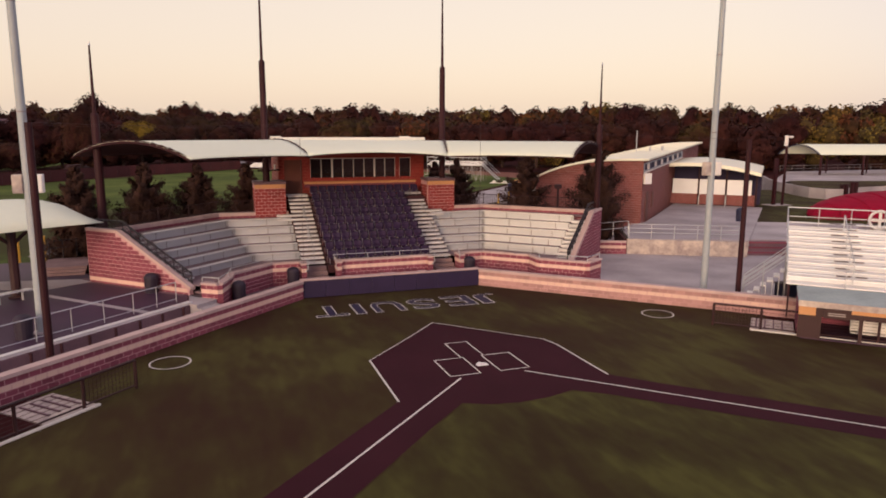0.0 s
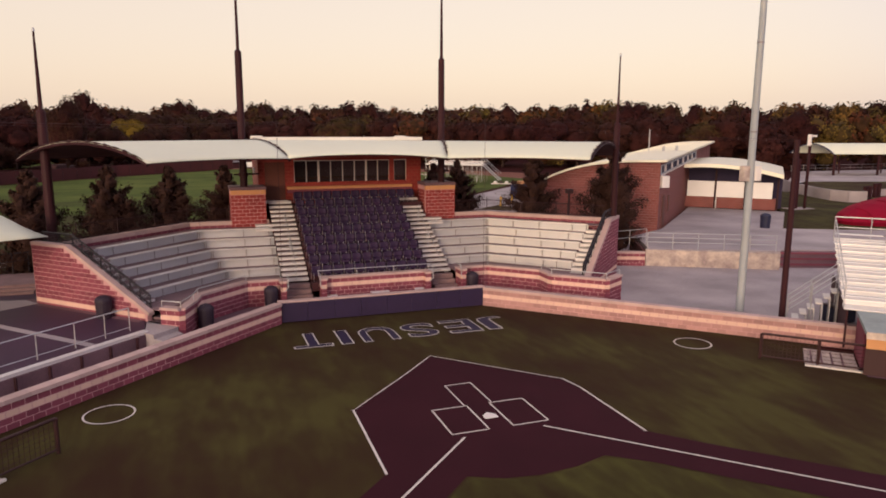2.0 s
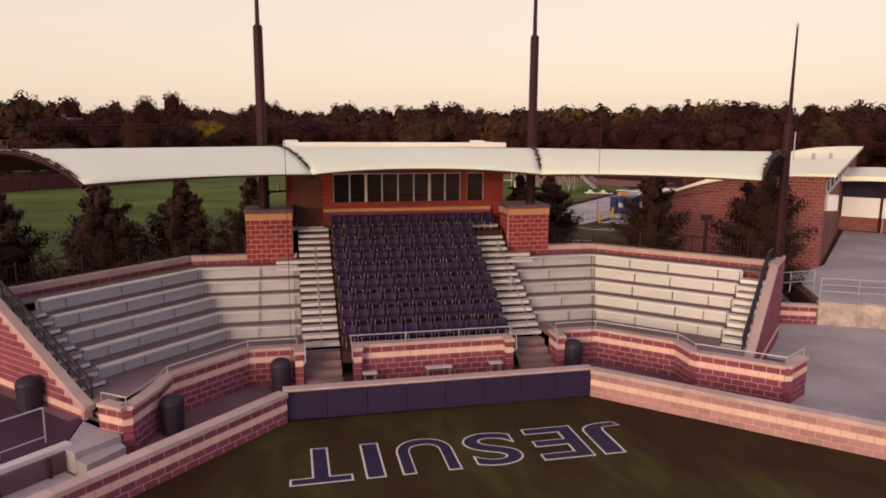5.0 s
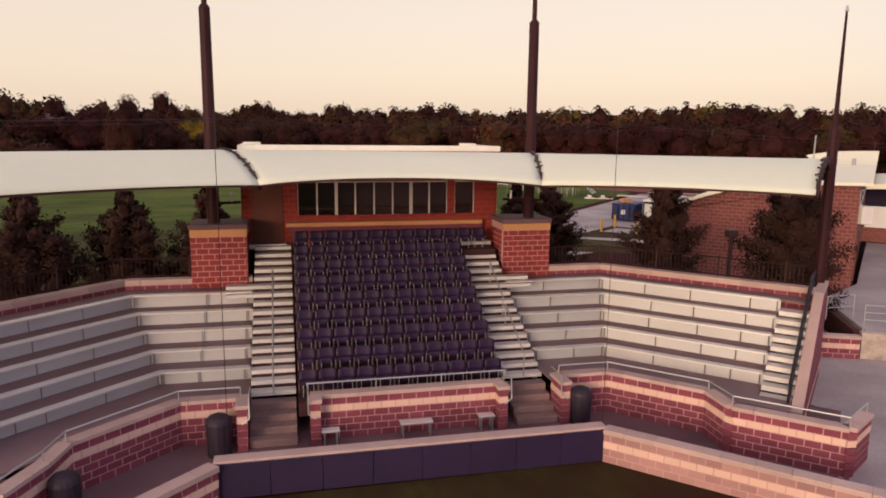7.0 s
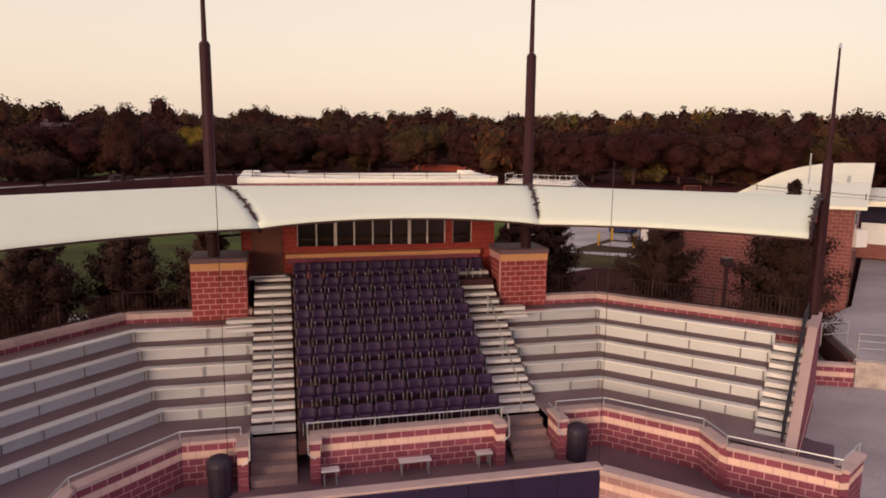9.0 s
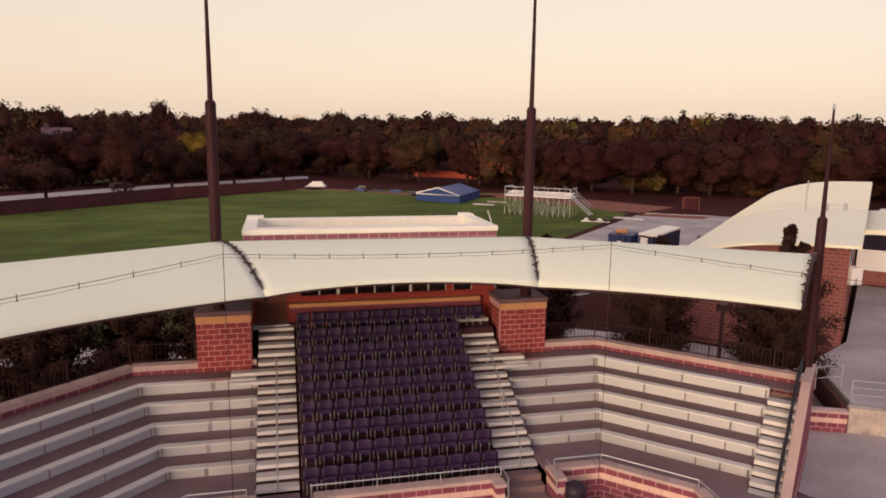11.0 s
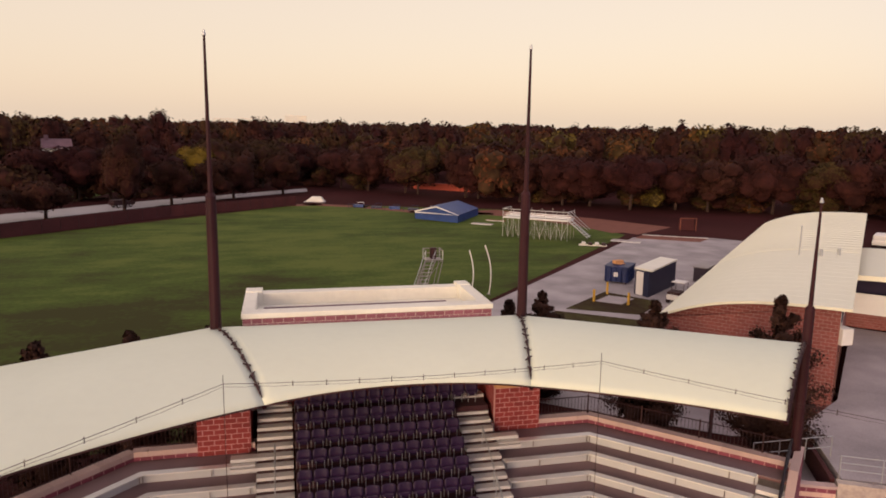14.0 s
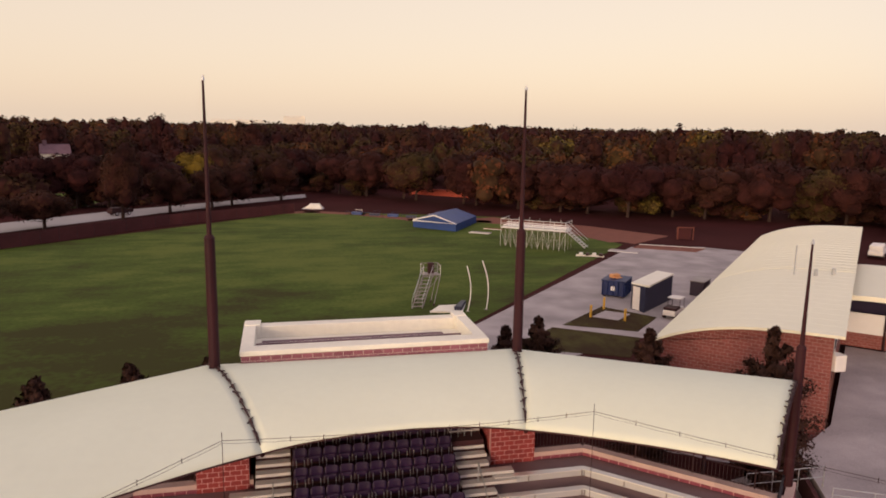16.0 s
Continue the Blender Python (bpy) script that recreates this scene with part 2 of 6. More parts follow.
glass = bpy.data.materials.new("tinted_glass")
glass.use_nodes = True
gb = glass.node_tree.nodes["Principled BSDF"]
gb.inputs["Base Color"].default_value, gb.inputs["Roughness"].default_value = (0.55, 0.55, 0.58, 1), 0.03
gb.inputs["Transmission Weight"].default_value, gb.inputs["IOR"].default_value = 1.0, 1.45
M["glass"] = glass



fabric = M["membrane"].node_tree
fabric_out = [k for k in fabric.nodes if k.type == "OUTPUT_MATERIAL"][0]
through_cloth = fabric.nodes.new("ShaderNodeBsdfTranslucent")
through_cloth.inputs["Color"].default_value = (0.85, 0.78, 0.66, 1)
cloth_mix = fabric.nodes.new("ShaderNodeMixShader")
cloth_mix.inputs[0].default_value = 0.02
fabric.links.new(fabric.nodes["Principled BSDF"].outputs[0], cloth_mix.inputs[1])
fabric.links.new(through_cloth.outputs[0], cloth_mix.inputs[2])
fabric.links.new(cloth_mix.outputs[0], fabric_out.inputs[0])


# ---- shaping tools ----
def link_mesh(name, bm, mat):
    me = bpy.data.meshes.new(name)
    bm.normal_update()
    bm.to_mesh(me)
    bm.free()
    if mat:
        me.materials.append(M[mat])
    return new(name, me)


def part(name, bm, mat, parent=None, label=""):
    ob = link_mesh(name, bm, mat)
    ob.parent = parent
    return tagged(ob, label)


def thing(name, x=0, y=0, z=0, rz=0, label="", category="", group="", kind=""):
    ob = new(name)
    ob.empty_display_size = 0.2
    ob.matrix_world = pose(x, y, z, 0, 0, rz)
    return tagged(ob, label, category, group, kind)


def structure(name, bm, mat, label="", category=""):
    return tagged(link_mesh(name, bm, mat), label, category, "", "structure")


def box(x0, x1, y0, y1, z0, z1, bm=None, bev=0.0):
    bm = bm or bmesh.new()
    r = bmesh.ops.create_cube(bm, size=1)
    for v in r["verts"]:
        v.co = Vector((x0 + (v.co.x + 0.5) * (x1 - x0), y0 + (v.co.y + 0.5) * (y1 - y0), z0 + (v.co.z + 0.5) * (z1 - z0)))
    if bev:
        es = {e for v in r["verts"] for e in v.link_edges}
        bmesh.ops.bevel(bm, geom=list(es), offset=bev, segments=1, affect="EDGES")
    return bm


def rod(a, b, r0, r1=None, seg=8, bm=None):
    """A round bar from a to b, tapered where r1 is given."""
    bm = bm or bmesh.new()
    a, b = Vector(a), Vector(b)
    q = (b - a).to_track_quat("Z", "Y").to_matrix().to_4x4()
    m = Matrix.Translation((a + b) / 2) @ q
    bmesh.ops.create_cone(bm, cap_ends=True, segments=seg, radius1=r0, radius2=r0 if r1 is None else r1, depth=(b - a).length, matrix=m)
    return bm


def pipe(pts, r, seg=6, bm=None):
    """One bent round bar through the points."""
    bm = bm or bmesh.new()
    pts = [Vector(p) for p in pts]
    closed = (pts[0] - pts[-1]).length < 1e-4
    last = len(pts) - 1
    ring, rings = [], []
    for i, p in enumerate(pts):
        a = (pts[i] - pts[i - 1]).normalized() if i else ((pts[-1] - pts[-2]).normalized() if closed else None)
        b = (pts[i + 1] - pts[i]).normalized() if i < last else ((pts[1] - pts[0]).normalized() if closed else None)
        d = ((a or b) + (b or a)).normalized()
        turn = 1 / max(0.45, (a or b).dot(d))
        up = Vector((0, 0, 1)) if abs(d.z) < 0.9 else Vector((0, 1, 0)) if abs(d.y) < 0.6 else Vector((1, 0, 0))
        u = d.cross(up).normalized()
        v = u.cross(d).normalized()
        if rings:
            near = min(range(seg), key=lambda k: (Vector(p + r * (u * math.cos(k * math.tau / seg) + v * math.sin(k * math.tau / seg))) - pts[i] - (rings[-1][0].co - pts[i - 1])).length)
            off = near * math.tau / seg
        else:
            off = 0
        rings.append([bm.verts.new(p + r * turn ** 0.5 * (u * math.cos(off + k * math.tau / seg) + v * math.sin(off + k * math.tau / seg))) for k in range(seg)])
    for a, b in zip(rings, rings[1:]):
        for k in range(seg):
            bm.faces.new((a[k], a[(k + 1) % seg], b[(k + 1) % seg], b[k]))
    bm.faces.new(rings[0][::-1])
    bm.faces.new(rings[-1])
    bmesh.ops.recalc_face_normals(bm, faces=bm.faces)
    return bm


def slab(poly, z0, z1, bm=None):
    """A flat plate with the given outline."""
    bm = bm or bmesh.new()
    lo = [bm.verts.new((x, y, z0)) for x, y in poly]
    hi = [bm.verts.new((x, y, z1)) for x, y in poly]
    area = sum(a[0] * b[1] - a[1] * b[0] for a, b in zip(poly, poly[1:] + poly[:1]))
    if area < 0:
        lo.reverse(), hi.reverse()
    bm.faces.new(hi)
    bm.faces.new(lo[::-1])
    for i in range(len(lo)):
        j = (i + 1) % len(lo)
        bm.faces.new((lo[i], lo[j], hi[j], hi[i]))
    return bm


def sheet(poly, z, bm=None):
    bm = bm or bmesh.new()
    vs = [bm.verts.new((x, y, z)) for x, y in poly]
    f = bm.faces.new(vs)
    f.normal_update()
    if f.normal.z < 0:
        f.normal_flip()
    return bm


def strip(pts, width, z, bm=None):
    """A painted line along pts."""
    bm = bm or bmesh.new()
    for a, b in zip(pts, pts[1:]):
        a, b = Vector((*a, z)), Vector((*b, z))
        d = (b - a).normalized() * width / 2
        s = Vector((-d.y, d.x, 0))
        vs = [bm.verts.new(p) for p in (a - d - s, b + d - s, b + d + s, a - d + s)]
        bm.faces.new(vs)
    return bm


def prism(profile, frames, bm=None, caps=True):
    """A closed profile carried through frames: functions from a profile point to a place."""
    bm = bm or bmesh.new()
    rings = [[bm.verts.new(f(*p)) for p in profile] for f in frames]
    k = len(profile)
    for a, b in zip(rings, rings[1:]):
        for i in range(k):
            bm.faces.new((a[i], a[(i + 1) % k], b[(i + 1) % k], b[i]))
    if caps:
        bm.faces.new(rings[0][::-1])
        bm.faces.new(rings[-1])
    bmesh.ops.recalc_face_normals(bm, faces=bm.faces)
    return bm


BLOCK = {}


def block_mesh(length, depth, height, mat):
    key = (round(length, 3), round(depth, 3), round(height, 3), mat)
    if key not in BLOCK:
        bm = box(-length / 2, length / 2, -depth / 2, depth / 2, 0, height)
        me = bpy.data.meshes.new("block")
        bm.normal_update()
        bm.to_mesh(me)
        bm.free()
        me.materials.append(M[mat])
        BLOCK[key] = me
    return BLOCK[key]


def lay(parent, a, b, z, depth, height, mat, shift, joint=0.026, length=0.405, name="block"):
    """One course of blocks from a to b in plan."""
    a, b = Vector((*a, 0)), Vector((*b, 0))
    way = b - a
    total = way.length
    ang = math.atan2(way.y, way.x)
    way.normalize()
    x = -shift * length
    while x < total - 0.02:
        x0, x1 = max(0, x), min(total, x + length)
        if x1 - x0 > 0.07:
            ob = new(name, block_mesh(round((x1 - x0) / 0.05) * 0.05 - joint if x1 - x0 < length - 0.01 else length - joint, depth, height - joint, mat))
            c = a + way * (x0 + x1) / 2
            ob.matrix_world = Matrix.Translation((c.x, c.y, z)) @ Matrix.Rotation(ang, 4, "Z")
            ob.parent = parent
        x += length


def wall_core(name, a, b, z0, z1, depth, label, mat="mortar"):
    a, b = Vector((*a, 0)), Vector((*b, 0))
    w = (b - a).normalized()
    s = Vector((-w.y, w.x, 0)) * depth / 2
    bm = slab([tuple((p)[:2]) for p in (a - s, b - s, b + s, a + s)], z0, z1)
    return structure(name, bm, mat, label, "wall")


def block_wall(name, pts, z0, courses, depth=0.30, cap=0.10, label="", cap_mat="coping", height=0.203):
    """A wall along pts: a mortar core, courses of blocks from the bottom up, and a coping."""
    z1 = z0 + height * len(courses)
    n = len(pts) - 2
    for k, (a, b) in enumerate(zip(pts, pts[1:])):
        way = (Vector((*b, 0)) - Vector((*a, 0))).normalized() * 0.035
        core = wall_core(name, (a[0] + way.x, a[1] + way.y) if k == 0 else a, (b[0] - way.x, b[1] - way.y) if k == n else b, z0 - 0.1, z1, depth - 0.012, label)
        for i, mat in enumerate(courses):
            lay(core, a, b, z0 + i * height, depth, height, mat, 0.5 * (i % 2))
            if k < n:
                c = pts[k + 2]
                u, w = (Vector((b[0] - a[0], b[1] - a[1])).normalized(), Vector((c[0] - b[0], c[1] - b[1])).normalized())
                ob = new("quoin", block_mesh(depth * 0.92, depth + 0.006, height - 0.026, mat))
                ob.matrix_world = Matrix.Translation((b[0], b[1], z0 + i * height + 0.002)) @ Matrix.Rotation(math.atan2((u + w).y, (u + w).x), 4, "Z")
                ob.parent = core
        if cap:
            lay(core, a, b, z1 - 0.005, depth + 0.09, cap, cap_mat, 0.3, 0.008, 0.8, "coping_stone")


def wall_uv(ob):
    """Lays a metric pattern on the upright faces of a mesh."""
    me = ob.data
    uv = me.uv_layers.new(name="UVMap")
    for p in me.polygons:
        n = p.normal
        for li in p.loop_indices:
            co = me.vertices[me.loops[li].vertex_index].co
            t = Vector((-n.y, n.x, 0))
            t = t.normalized() if t.length > 0.1 else Vector((1, 0, 0))
            uv.data[li].uv = (co.dot(t), co.z if abs(n.z) < 0.7 else co.y)
    return ob

# ---- ground and field ----
XC = 0.27                                   # axis of the grandstand
R2 = math.sqrt(0.5)
structure("ground", sheet([(-2600, -2600), (2600, -2600), (2600, 2600), (-2600, 2600)], -0.03), "earth", "dark dry grass and bare earth", "ground")
FIELD = [(-4.9, 12.5), (5.15, 12.6), (15.6, 2.1), (13.7, -0.2), (60, -47), (60, -90), (-60, -90), (-60, -46), (-13.7, 0.0), (-15.2, 2.2)]
structure("field_turf", sheet(FIELD, 0.0), "turf", "dark green artificial turf with worn patches", "turf")


def arc(cx, cy, r, a0, a1, n):
    return [(cx + r * math.cos(radians(a0 + (a1 - a0) * i / n)), cy + r * math.sin(radians(a0 + (a1 - a0) * i / n))) for i in range(n + 1)]


DIRT = [(0.08, 5.98), (3.72, 2.08), (3.88, 1.15), (3.9, -2.5), (5.1, -3.83), (40, -38.5), (38.3, -39.6), (2.95, -4.25)]
DIRT += [(1.9, -3.45), (0.9, -3.75), (-0.2, -3.85), (-1.2, -3.7), (-2.05, -3.3)]
DIRT += [(-3.2, -4.4), (-38.5, -40.3), (-40.2, -38.6), (-5.2, -3.75), (-3.95, -2.5), (-3.88, 1.75)]
structure("infield_dirt", sheet(DIRT, 0.006), "clay", "maroon turf round home plate and the base paths", "dirt")
structure("infield_grass", sheet([(-0.2, -3.95), (0.9, -3.85), (1.95, -3.6), (2.9, -4.3), (18, -19.4), (0, -38), (-18, -19.5), (-3.2, -4.5), (-2.1, -3.45), (-1.2, -3.8)], 0.004), "turf_worn", "olive infield turf with mowing streaks", "turf")

marks = thing("field_marking", label="white painted lines of the home plate area on maroon turf", category="field line")
for side in (-1, 1):
    x0, x1 = side * 0.39, side * 1.56
    part("batter_box", strip([(x0, 0.93), (x1, 0.93), (x1, -0.90), (x0, -0.90), (x0, 0.93)], 0.055, 0.012), "line", marks)
    part("foul_line", strip([(side * 1.3, -1.2), (side * 40, -39.5)] if side < 0 else [(1.25, -1.24), (40, -40.15)], 0.07, 0.013), "line", marks)
part("catcher_box", strip([(-0.46, 0.98), (-0.46, 2.79), (0.48, 2.79), (0.48, 0.98)], 0.05, 0.012), "line", marks)
part("border_line", strip([(3.9, -2.5), (3.88, 1.15), (3.72, 2.08)], 0.07, 0.011), "line", marks)
part("border_line", strip([(3.72, 2.08), (0.08, 5.98), (-1.41, 4.33)], 0.045, 0.011), "line", marks)
part("border_line", strip([(-1.41, 4.33), (-3.88, 1.75)], 0.04, 0.011), "line", marks)
part("border_line", strip([(-3.88, 1.75), (-3.95, -2.5)], 0.07, 0.011), "line", marks)
plate = slab([(-0.216, -0.2), (0.216, -0.2), (0.216, 0.03), (0, 0.24), (-0.216, 0.03)], 0.0, 0.02)
tagged(link_mesh("home_plate", plate, "white"), "white rubber home plate set in maroon turf", "home plate")
for side, cx in ((-1, -11.05), (1, 10.85)):
    bm = bmesh.new()
    ring_o, ring_i = arc(0, 0, 0.76, 0, 360, 40), arc(0, 0, 0.70, 0, 360, 40)
    vo, vi = [bm.verts.new((x, y, 0.012)) for x, y in ring_o[:-1]], [bm.verts.new((x, y, 0.012)) for x, y in ring_i[:-1]]
    for i in range(40):
        bm.faces.new((vo[i], vo[(i + 1) % 40], vi[(i + 1) % 40], vi[i]))
    ob = tagged(link_mesh("on_deck_circle", bm, "line"), "white painted circle on dark green turf", "field circle", "on-deck circles")
    ob.location = (cx, 3.95, 0)

# lettering, read from the grandstand
lettering = thing("field_lettering", label="navy school lettering with white outlines painted on turf", category="lettering")


def letter(char, x0, x1, mat, grow, z, bold):
    if char in "TI":
        # plain block letters
        y0, y1 = 10.47 + grow, 8.52 - grow
        u0, u1, st = x0 + grow, x1 - grow, 0.215 + grow
        xm = (x0 + x1) / 2
        pts = [(u0, y0), (u1, y0), (u1, y1), (u0, y1)] if char == "I" else [(xm + st, y0), (xm - st, y0), (xm - st, y1 + 0.31 + 2 * grow), (u1, y1 + 0.31 + 2 * grow), (u1, y1), (u0, y1), (u0, y1 + 0.31 + 2 * grow), (xm + st, y1 + 0.31 + 2 * grow)]
        return part("letter", sheet(pts, z), mat, lettering)
    cu = bpy.data.curves.new("letter_" + char.lower(), "FONT")
    cu.body, cu.offset, cu.size = char, bold, 1.0
    ob = new("tmp_letter", cu)
    dg = bpy.context.evaluated_depsgraph_get()
    me = bpy.data.meshes.new_from_object(ob.evaluated_get(dg))
    bpy.data.objects.remove(ob)
    co = np.array([v.co for v in me.vertices])
    lo, hi = co.min(0), co.max(0)
    w, h = x0 - x1 + 2 * grow, 1.95 + 2 * grow
    for v in me.vertices:
        u, t = (v.co.x - lo[0]) / (hi[0] - lo[0]), (v.co.y - lo[1]) / (hi[1] - lo[1])
        v.co = (x0 + grow - u * w, 10.47 + grow - t * h, z)
    me.materials.append(M[mat])
    ob = new("letter", me)
    ob.parent = lettering
    return ob


for char, x0, x1 in (("J", 4.95, 3.72), ("E", 3.42, 1.93), ("S", 1.48, 0.03), ("U", -0.35, -1.90), ("I", -2.36, -2.84), ("T", -3.2, -4.76)):
    letter(char, x0, x1, "navy", -0.03, 0.016, 0.010)
    tagged(letter(char, x0, x1, "line", 0.022, 0.010, 0.027), "white outline of the letter")

# ---- low field walls, padded backstop ----
RED, CREAM, GLOW_PALED = "block", "cream_block", "glow_paled_block"
block_wall("wall_field_west", [(-4.92, 12.56), (-18.35, -0.82)], 0.0, [RED, RED, CREAM, RED], 0.3, 0.14, "low red block wall with cream band beside the field")
block_wall("wall_field_east", [(5.17, 12.66), (17.0, 0.96)], 0.0, [GLOW_PALED, GLOW_PALED, CREAM, GLOW_PALED], 0.3, 0.14, "low red block wall coloured paler for the glow, cream band, beside the field")
back = thing("backstop_padding", label="navy vinyl padded backstop wall with concrete coping", category="padded wall")
x = -4.88
pad_w = 10.0 / 8
for i in range(8):
    part("pad", box(x + 0.006, x + pad_w - 0.006, 12.56, 12.70, 0.01, 0.90, bev=0.008), "pad", back)
    x += pad_w
part("core", box(-4.9, 5.14, 12.70, 12.90, 0, 0.90), "concrete", back)
part("cap", box(-4.95, 5.18, 12.58, 12.95, 0.90, 0.975, bev=0.015), "coping", back, "pale concrete coping")

# ---- concourse floors ----
structure("walkway", slab([(-4.9, 12.9), (5.15, 12.9), (9.3, 9.0), (14, 14), (10, 18), (-10, 18), (-13.5, 13.5), (-9.0, 8.9)], -0.2, 0.10), "walk", "worn concrete walkway behind the backstop", "walkway")
structure("concourse_east", sheet([(9.3, 8.9), (16.1, 2.1), (22, 2), (40, 4), (60, 30), (27, 15.3), (19.4, 18.7), (24, 25), (10, 22), (14, 14)], 0.02), "concrete", "grey stained concrete concourse", "concrete")
COURT = 0.70                                # the court lies above the field
structure("court_west", slab([(-10.42, 10.5), (-18.1, 2.85), (-40, 2.85), (-40, 26), (-17.8, 24), (-15.0, 17.4), (-10.46, 12.9)], -0.1, COURT), "dark_floor", "dark purple sports court floor", "court")
structure("court_strip", strip([(-12.0, 9.15), (-17.1, 14.4)], 0.34, COURT + 0.006), "concrete", "pale concrete strip across the court floor", "concrete")
structure("court_apron", strip([(-10.75, 12.62), (-15.75, 17.62)], 0.75, COURT + 0.008), "walk", "worn pale apron along the end wall", "concrete")
structure("court_apron", slab([(-15.3, 17.0), (-16.0, 17.9), (-20.5, 18.6), (-20.2, 16.6), (-17.2, 15.6)], COURT - 0.02, COURT + 0.012), "concrete", "worn pale apron along the end wall", "concrete")
structure("walkway_west", slab([(-9.25, 8.75), (-15.9, 2.1), (-18.0, 2.75), (-10.42, 10.4), (-10.0, 11.2), (-8.9, 10.2)], -0.15, 0.09), "concrete", "pale worn concrete floor behind the field wall", "walkway")
for k in range(3):
    structure("landing_step", slab([(-10.40, 10.42), (-10.05 + 0.36 * k, 10.05 - 0.36 * k), (-9.15 + 0.18 * k, 10.95 - 0.36 * k), (-9.75, 11.75), (-10.40, 12.4)], -0.1, COURT - 0.02 - 0.18 * k), "concrete", "pale worn concrete landing and steps to the walkway", "steps")


# ---- grandstand geometry ----
def bench_place(side, d, z, x=None, s=None):
    """A place in the side sections: d from the back wall towards the field; x on the middle part, s along the wing, or the corner."""
    if x is not None:
        return Vector((XC + side * x, 21.8 - d, z))
    if s is None:
        s = 0.414 * d
    return Vector((XC + side * 8.93 + side * R2 * (s - d), 21.8 - R2 * (s + d), z))


def swept(side, profile, x0, s1, bm=None):
    return prism(profile, [lambda d, z: bench_place(side, d, z, x=x0), lambda d, z: bench_place(side, d, z), lambda d, z: bench_place(side, d, z, s=s1)], bm)


T0, RISE, PITCH, D0 = 1.16, 0.414, 0.76, 5.14
BACK = 0.30                                 # the risers stand back under the planks
S_END, S_WALL = 6.8, 7.75
for side in (-1, 1):
    sec = thing("bleacher_section", XC + side * 8, 18, 0, label="aluminium bleacher rows with riser panels, bent at a corner", category="bleacher", group="side bleachers")
    inv = sec.matrix_world.inverted()

    def put(name, bm, mat, label=""):
        ob = part(name, bm, mat, None, label)
        ob.parent = sec
        ob.matrix_parent_inverse = inv
        return ob
    x_in = 4.56
    for i in range(6):
        z, df, db = T0 + RISE * i, D0 - PITCH * i - BACK, D0 - PITCH * (i + 1) - BACK
        if i == 5:
            db = 0.2
        if i == 0:
            df = 6.0
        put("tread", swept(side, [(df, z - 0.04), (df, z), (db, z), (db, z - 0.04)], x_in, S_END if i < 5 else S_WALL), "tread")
        if i < 5:
            # riser panels, split at joints
            put("riser", swept(side, [(db + 0.03, z), (db + 0.03, z + RISE - 0.01), (db, z + RISE - 0.01), (db, z)], x_in, S_END), "riser")
            zp = z + RISE + 0.07
            put("bench_plank", swept(side, [(db + BACK + 0.10, zp - 0.045), (db + BACK + 0.10, zp), (db + BACK - 0.18, zp), (db + BACK - 0.18, zp - 0.045)], x_in + 0.02, S_END - 0.03), "plank")
            spots = [bench_place(side, db + 0.10, z, x=u) for u in (4.75, 6.1)] + [bench_place(side, db + 0.10, z, s=0.414 * db + u) for u in (0.1, 1.75 + 0.16 * (i % 2), 3.4)] + [bench_place(side, db + 0.10, z, s=S_END - u) for u in (0.1, 0.95)]
            spots += [bench_place(side, db + 0.10, z, x=8.93 - 0.414 * db - 0.1)]
            for p in spots:
                put("bracket", box(p.x - 0.014, p.x + 0.014, p.y - 0.014, p.y + 0.014, z, zp - 0.045), "steel_dark", "steel bench bracket")
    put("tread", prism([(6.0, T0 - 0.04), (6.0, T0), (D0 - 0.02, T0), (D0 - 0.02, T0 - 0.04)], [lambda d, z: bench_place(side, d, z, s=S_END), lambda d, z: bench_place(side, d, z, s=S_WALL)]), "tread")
    # closed side towards the aisle
    edge = []
    for i in range(6):
        edge += [(D0 - BACK - PITCH * i, T0 + RISE * i - 0.02), (D0 - BACK - PITCH * (i + 1), T0 + RISE * i - 0.02)]
    put("side_panel", prism(edge + [(0.3, 2.6), (D0 - BACK, 0.5)], [lambda d, z: bench_place(side, d, z, x=4.525), lambda d, z: bench_place(side, d, z, x=4.555)]), "riser")
    # stair at the wing's end
    stair = thing("wing_stair", label="aluminium stair along the end of the bleachers", category="stairs", group="bleacher stairs")
    for k in range(10):
        zz, dd = T0 + 0.205 * k, D0 + 0.0 - 0.375 * k
        ends = [lambda d, z: bench_place(side, d, z, s=S_END + 0.03), lambda d, z: bench_place(side, d, z, s=S_WALL - 0.02)]
        # west steps take the darker tread material for shade by the end wall
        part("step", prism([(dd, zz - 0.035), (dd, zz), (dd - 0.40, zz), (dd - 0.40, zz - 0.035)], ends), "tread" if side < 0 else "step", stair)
        part("step_riser", prism([(dd - 0.01, zz - 0.15), (dd - 0.01, zz - 0.035), (dd - 0.03, zz - 0.035), (dd - 0.03, zz - 0.15)], ends), "step", stair)
    if side < 0:
        # side steps from the stair's foot down to the court
        for k in range(3):
            s_a, zz = 6.95 + 0.36 * k, T0 - 0.03 - 0.15 * (k + 1)
            part("side_step", prism([(5.62, zz - 0.1), (5.62, zz), (6.36, zz), (6.36, zz - 0.1)], [lambda d, z: bench_place(side, d, z, s=s_a), lambda d, z: bench_place(side, d, z, s=s_a + 0.40)]), "tread", stair)
    # back wall of blocks with coping
    p_in, p_c, p_e = bench_place(side, 0.0, 0, x=4.6), bench_place(side, 0.0, 0), bench_place(side, 0.0, 0, s=S_WALL + 0.2)
    nm = "wall_back_east" if side > 0 else "wall_back_west"
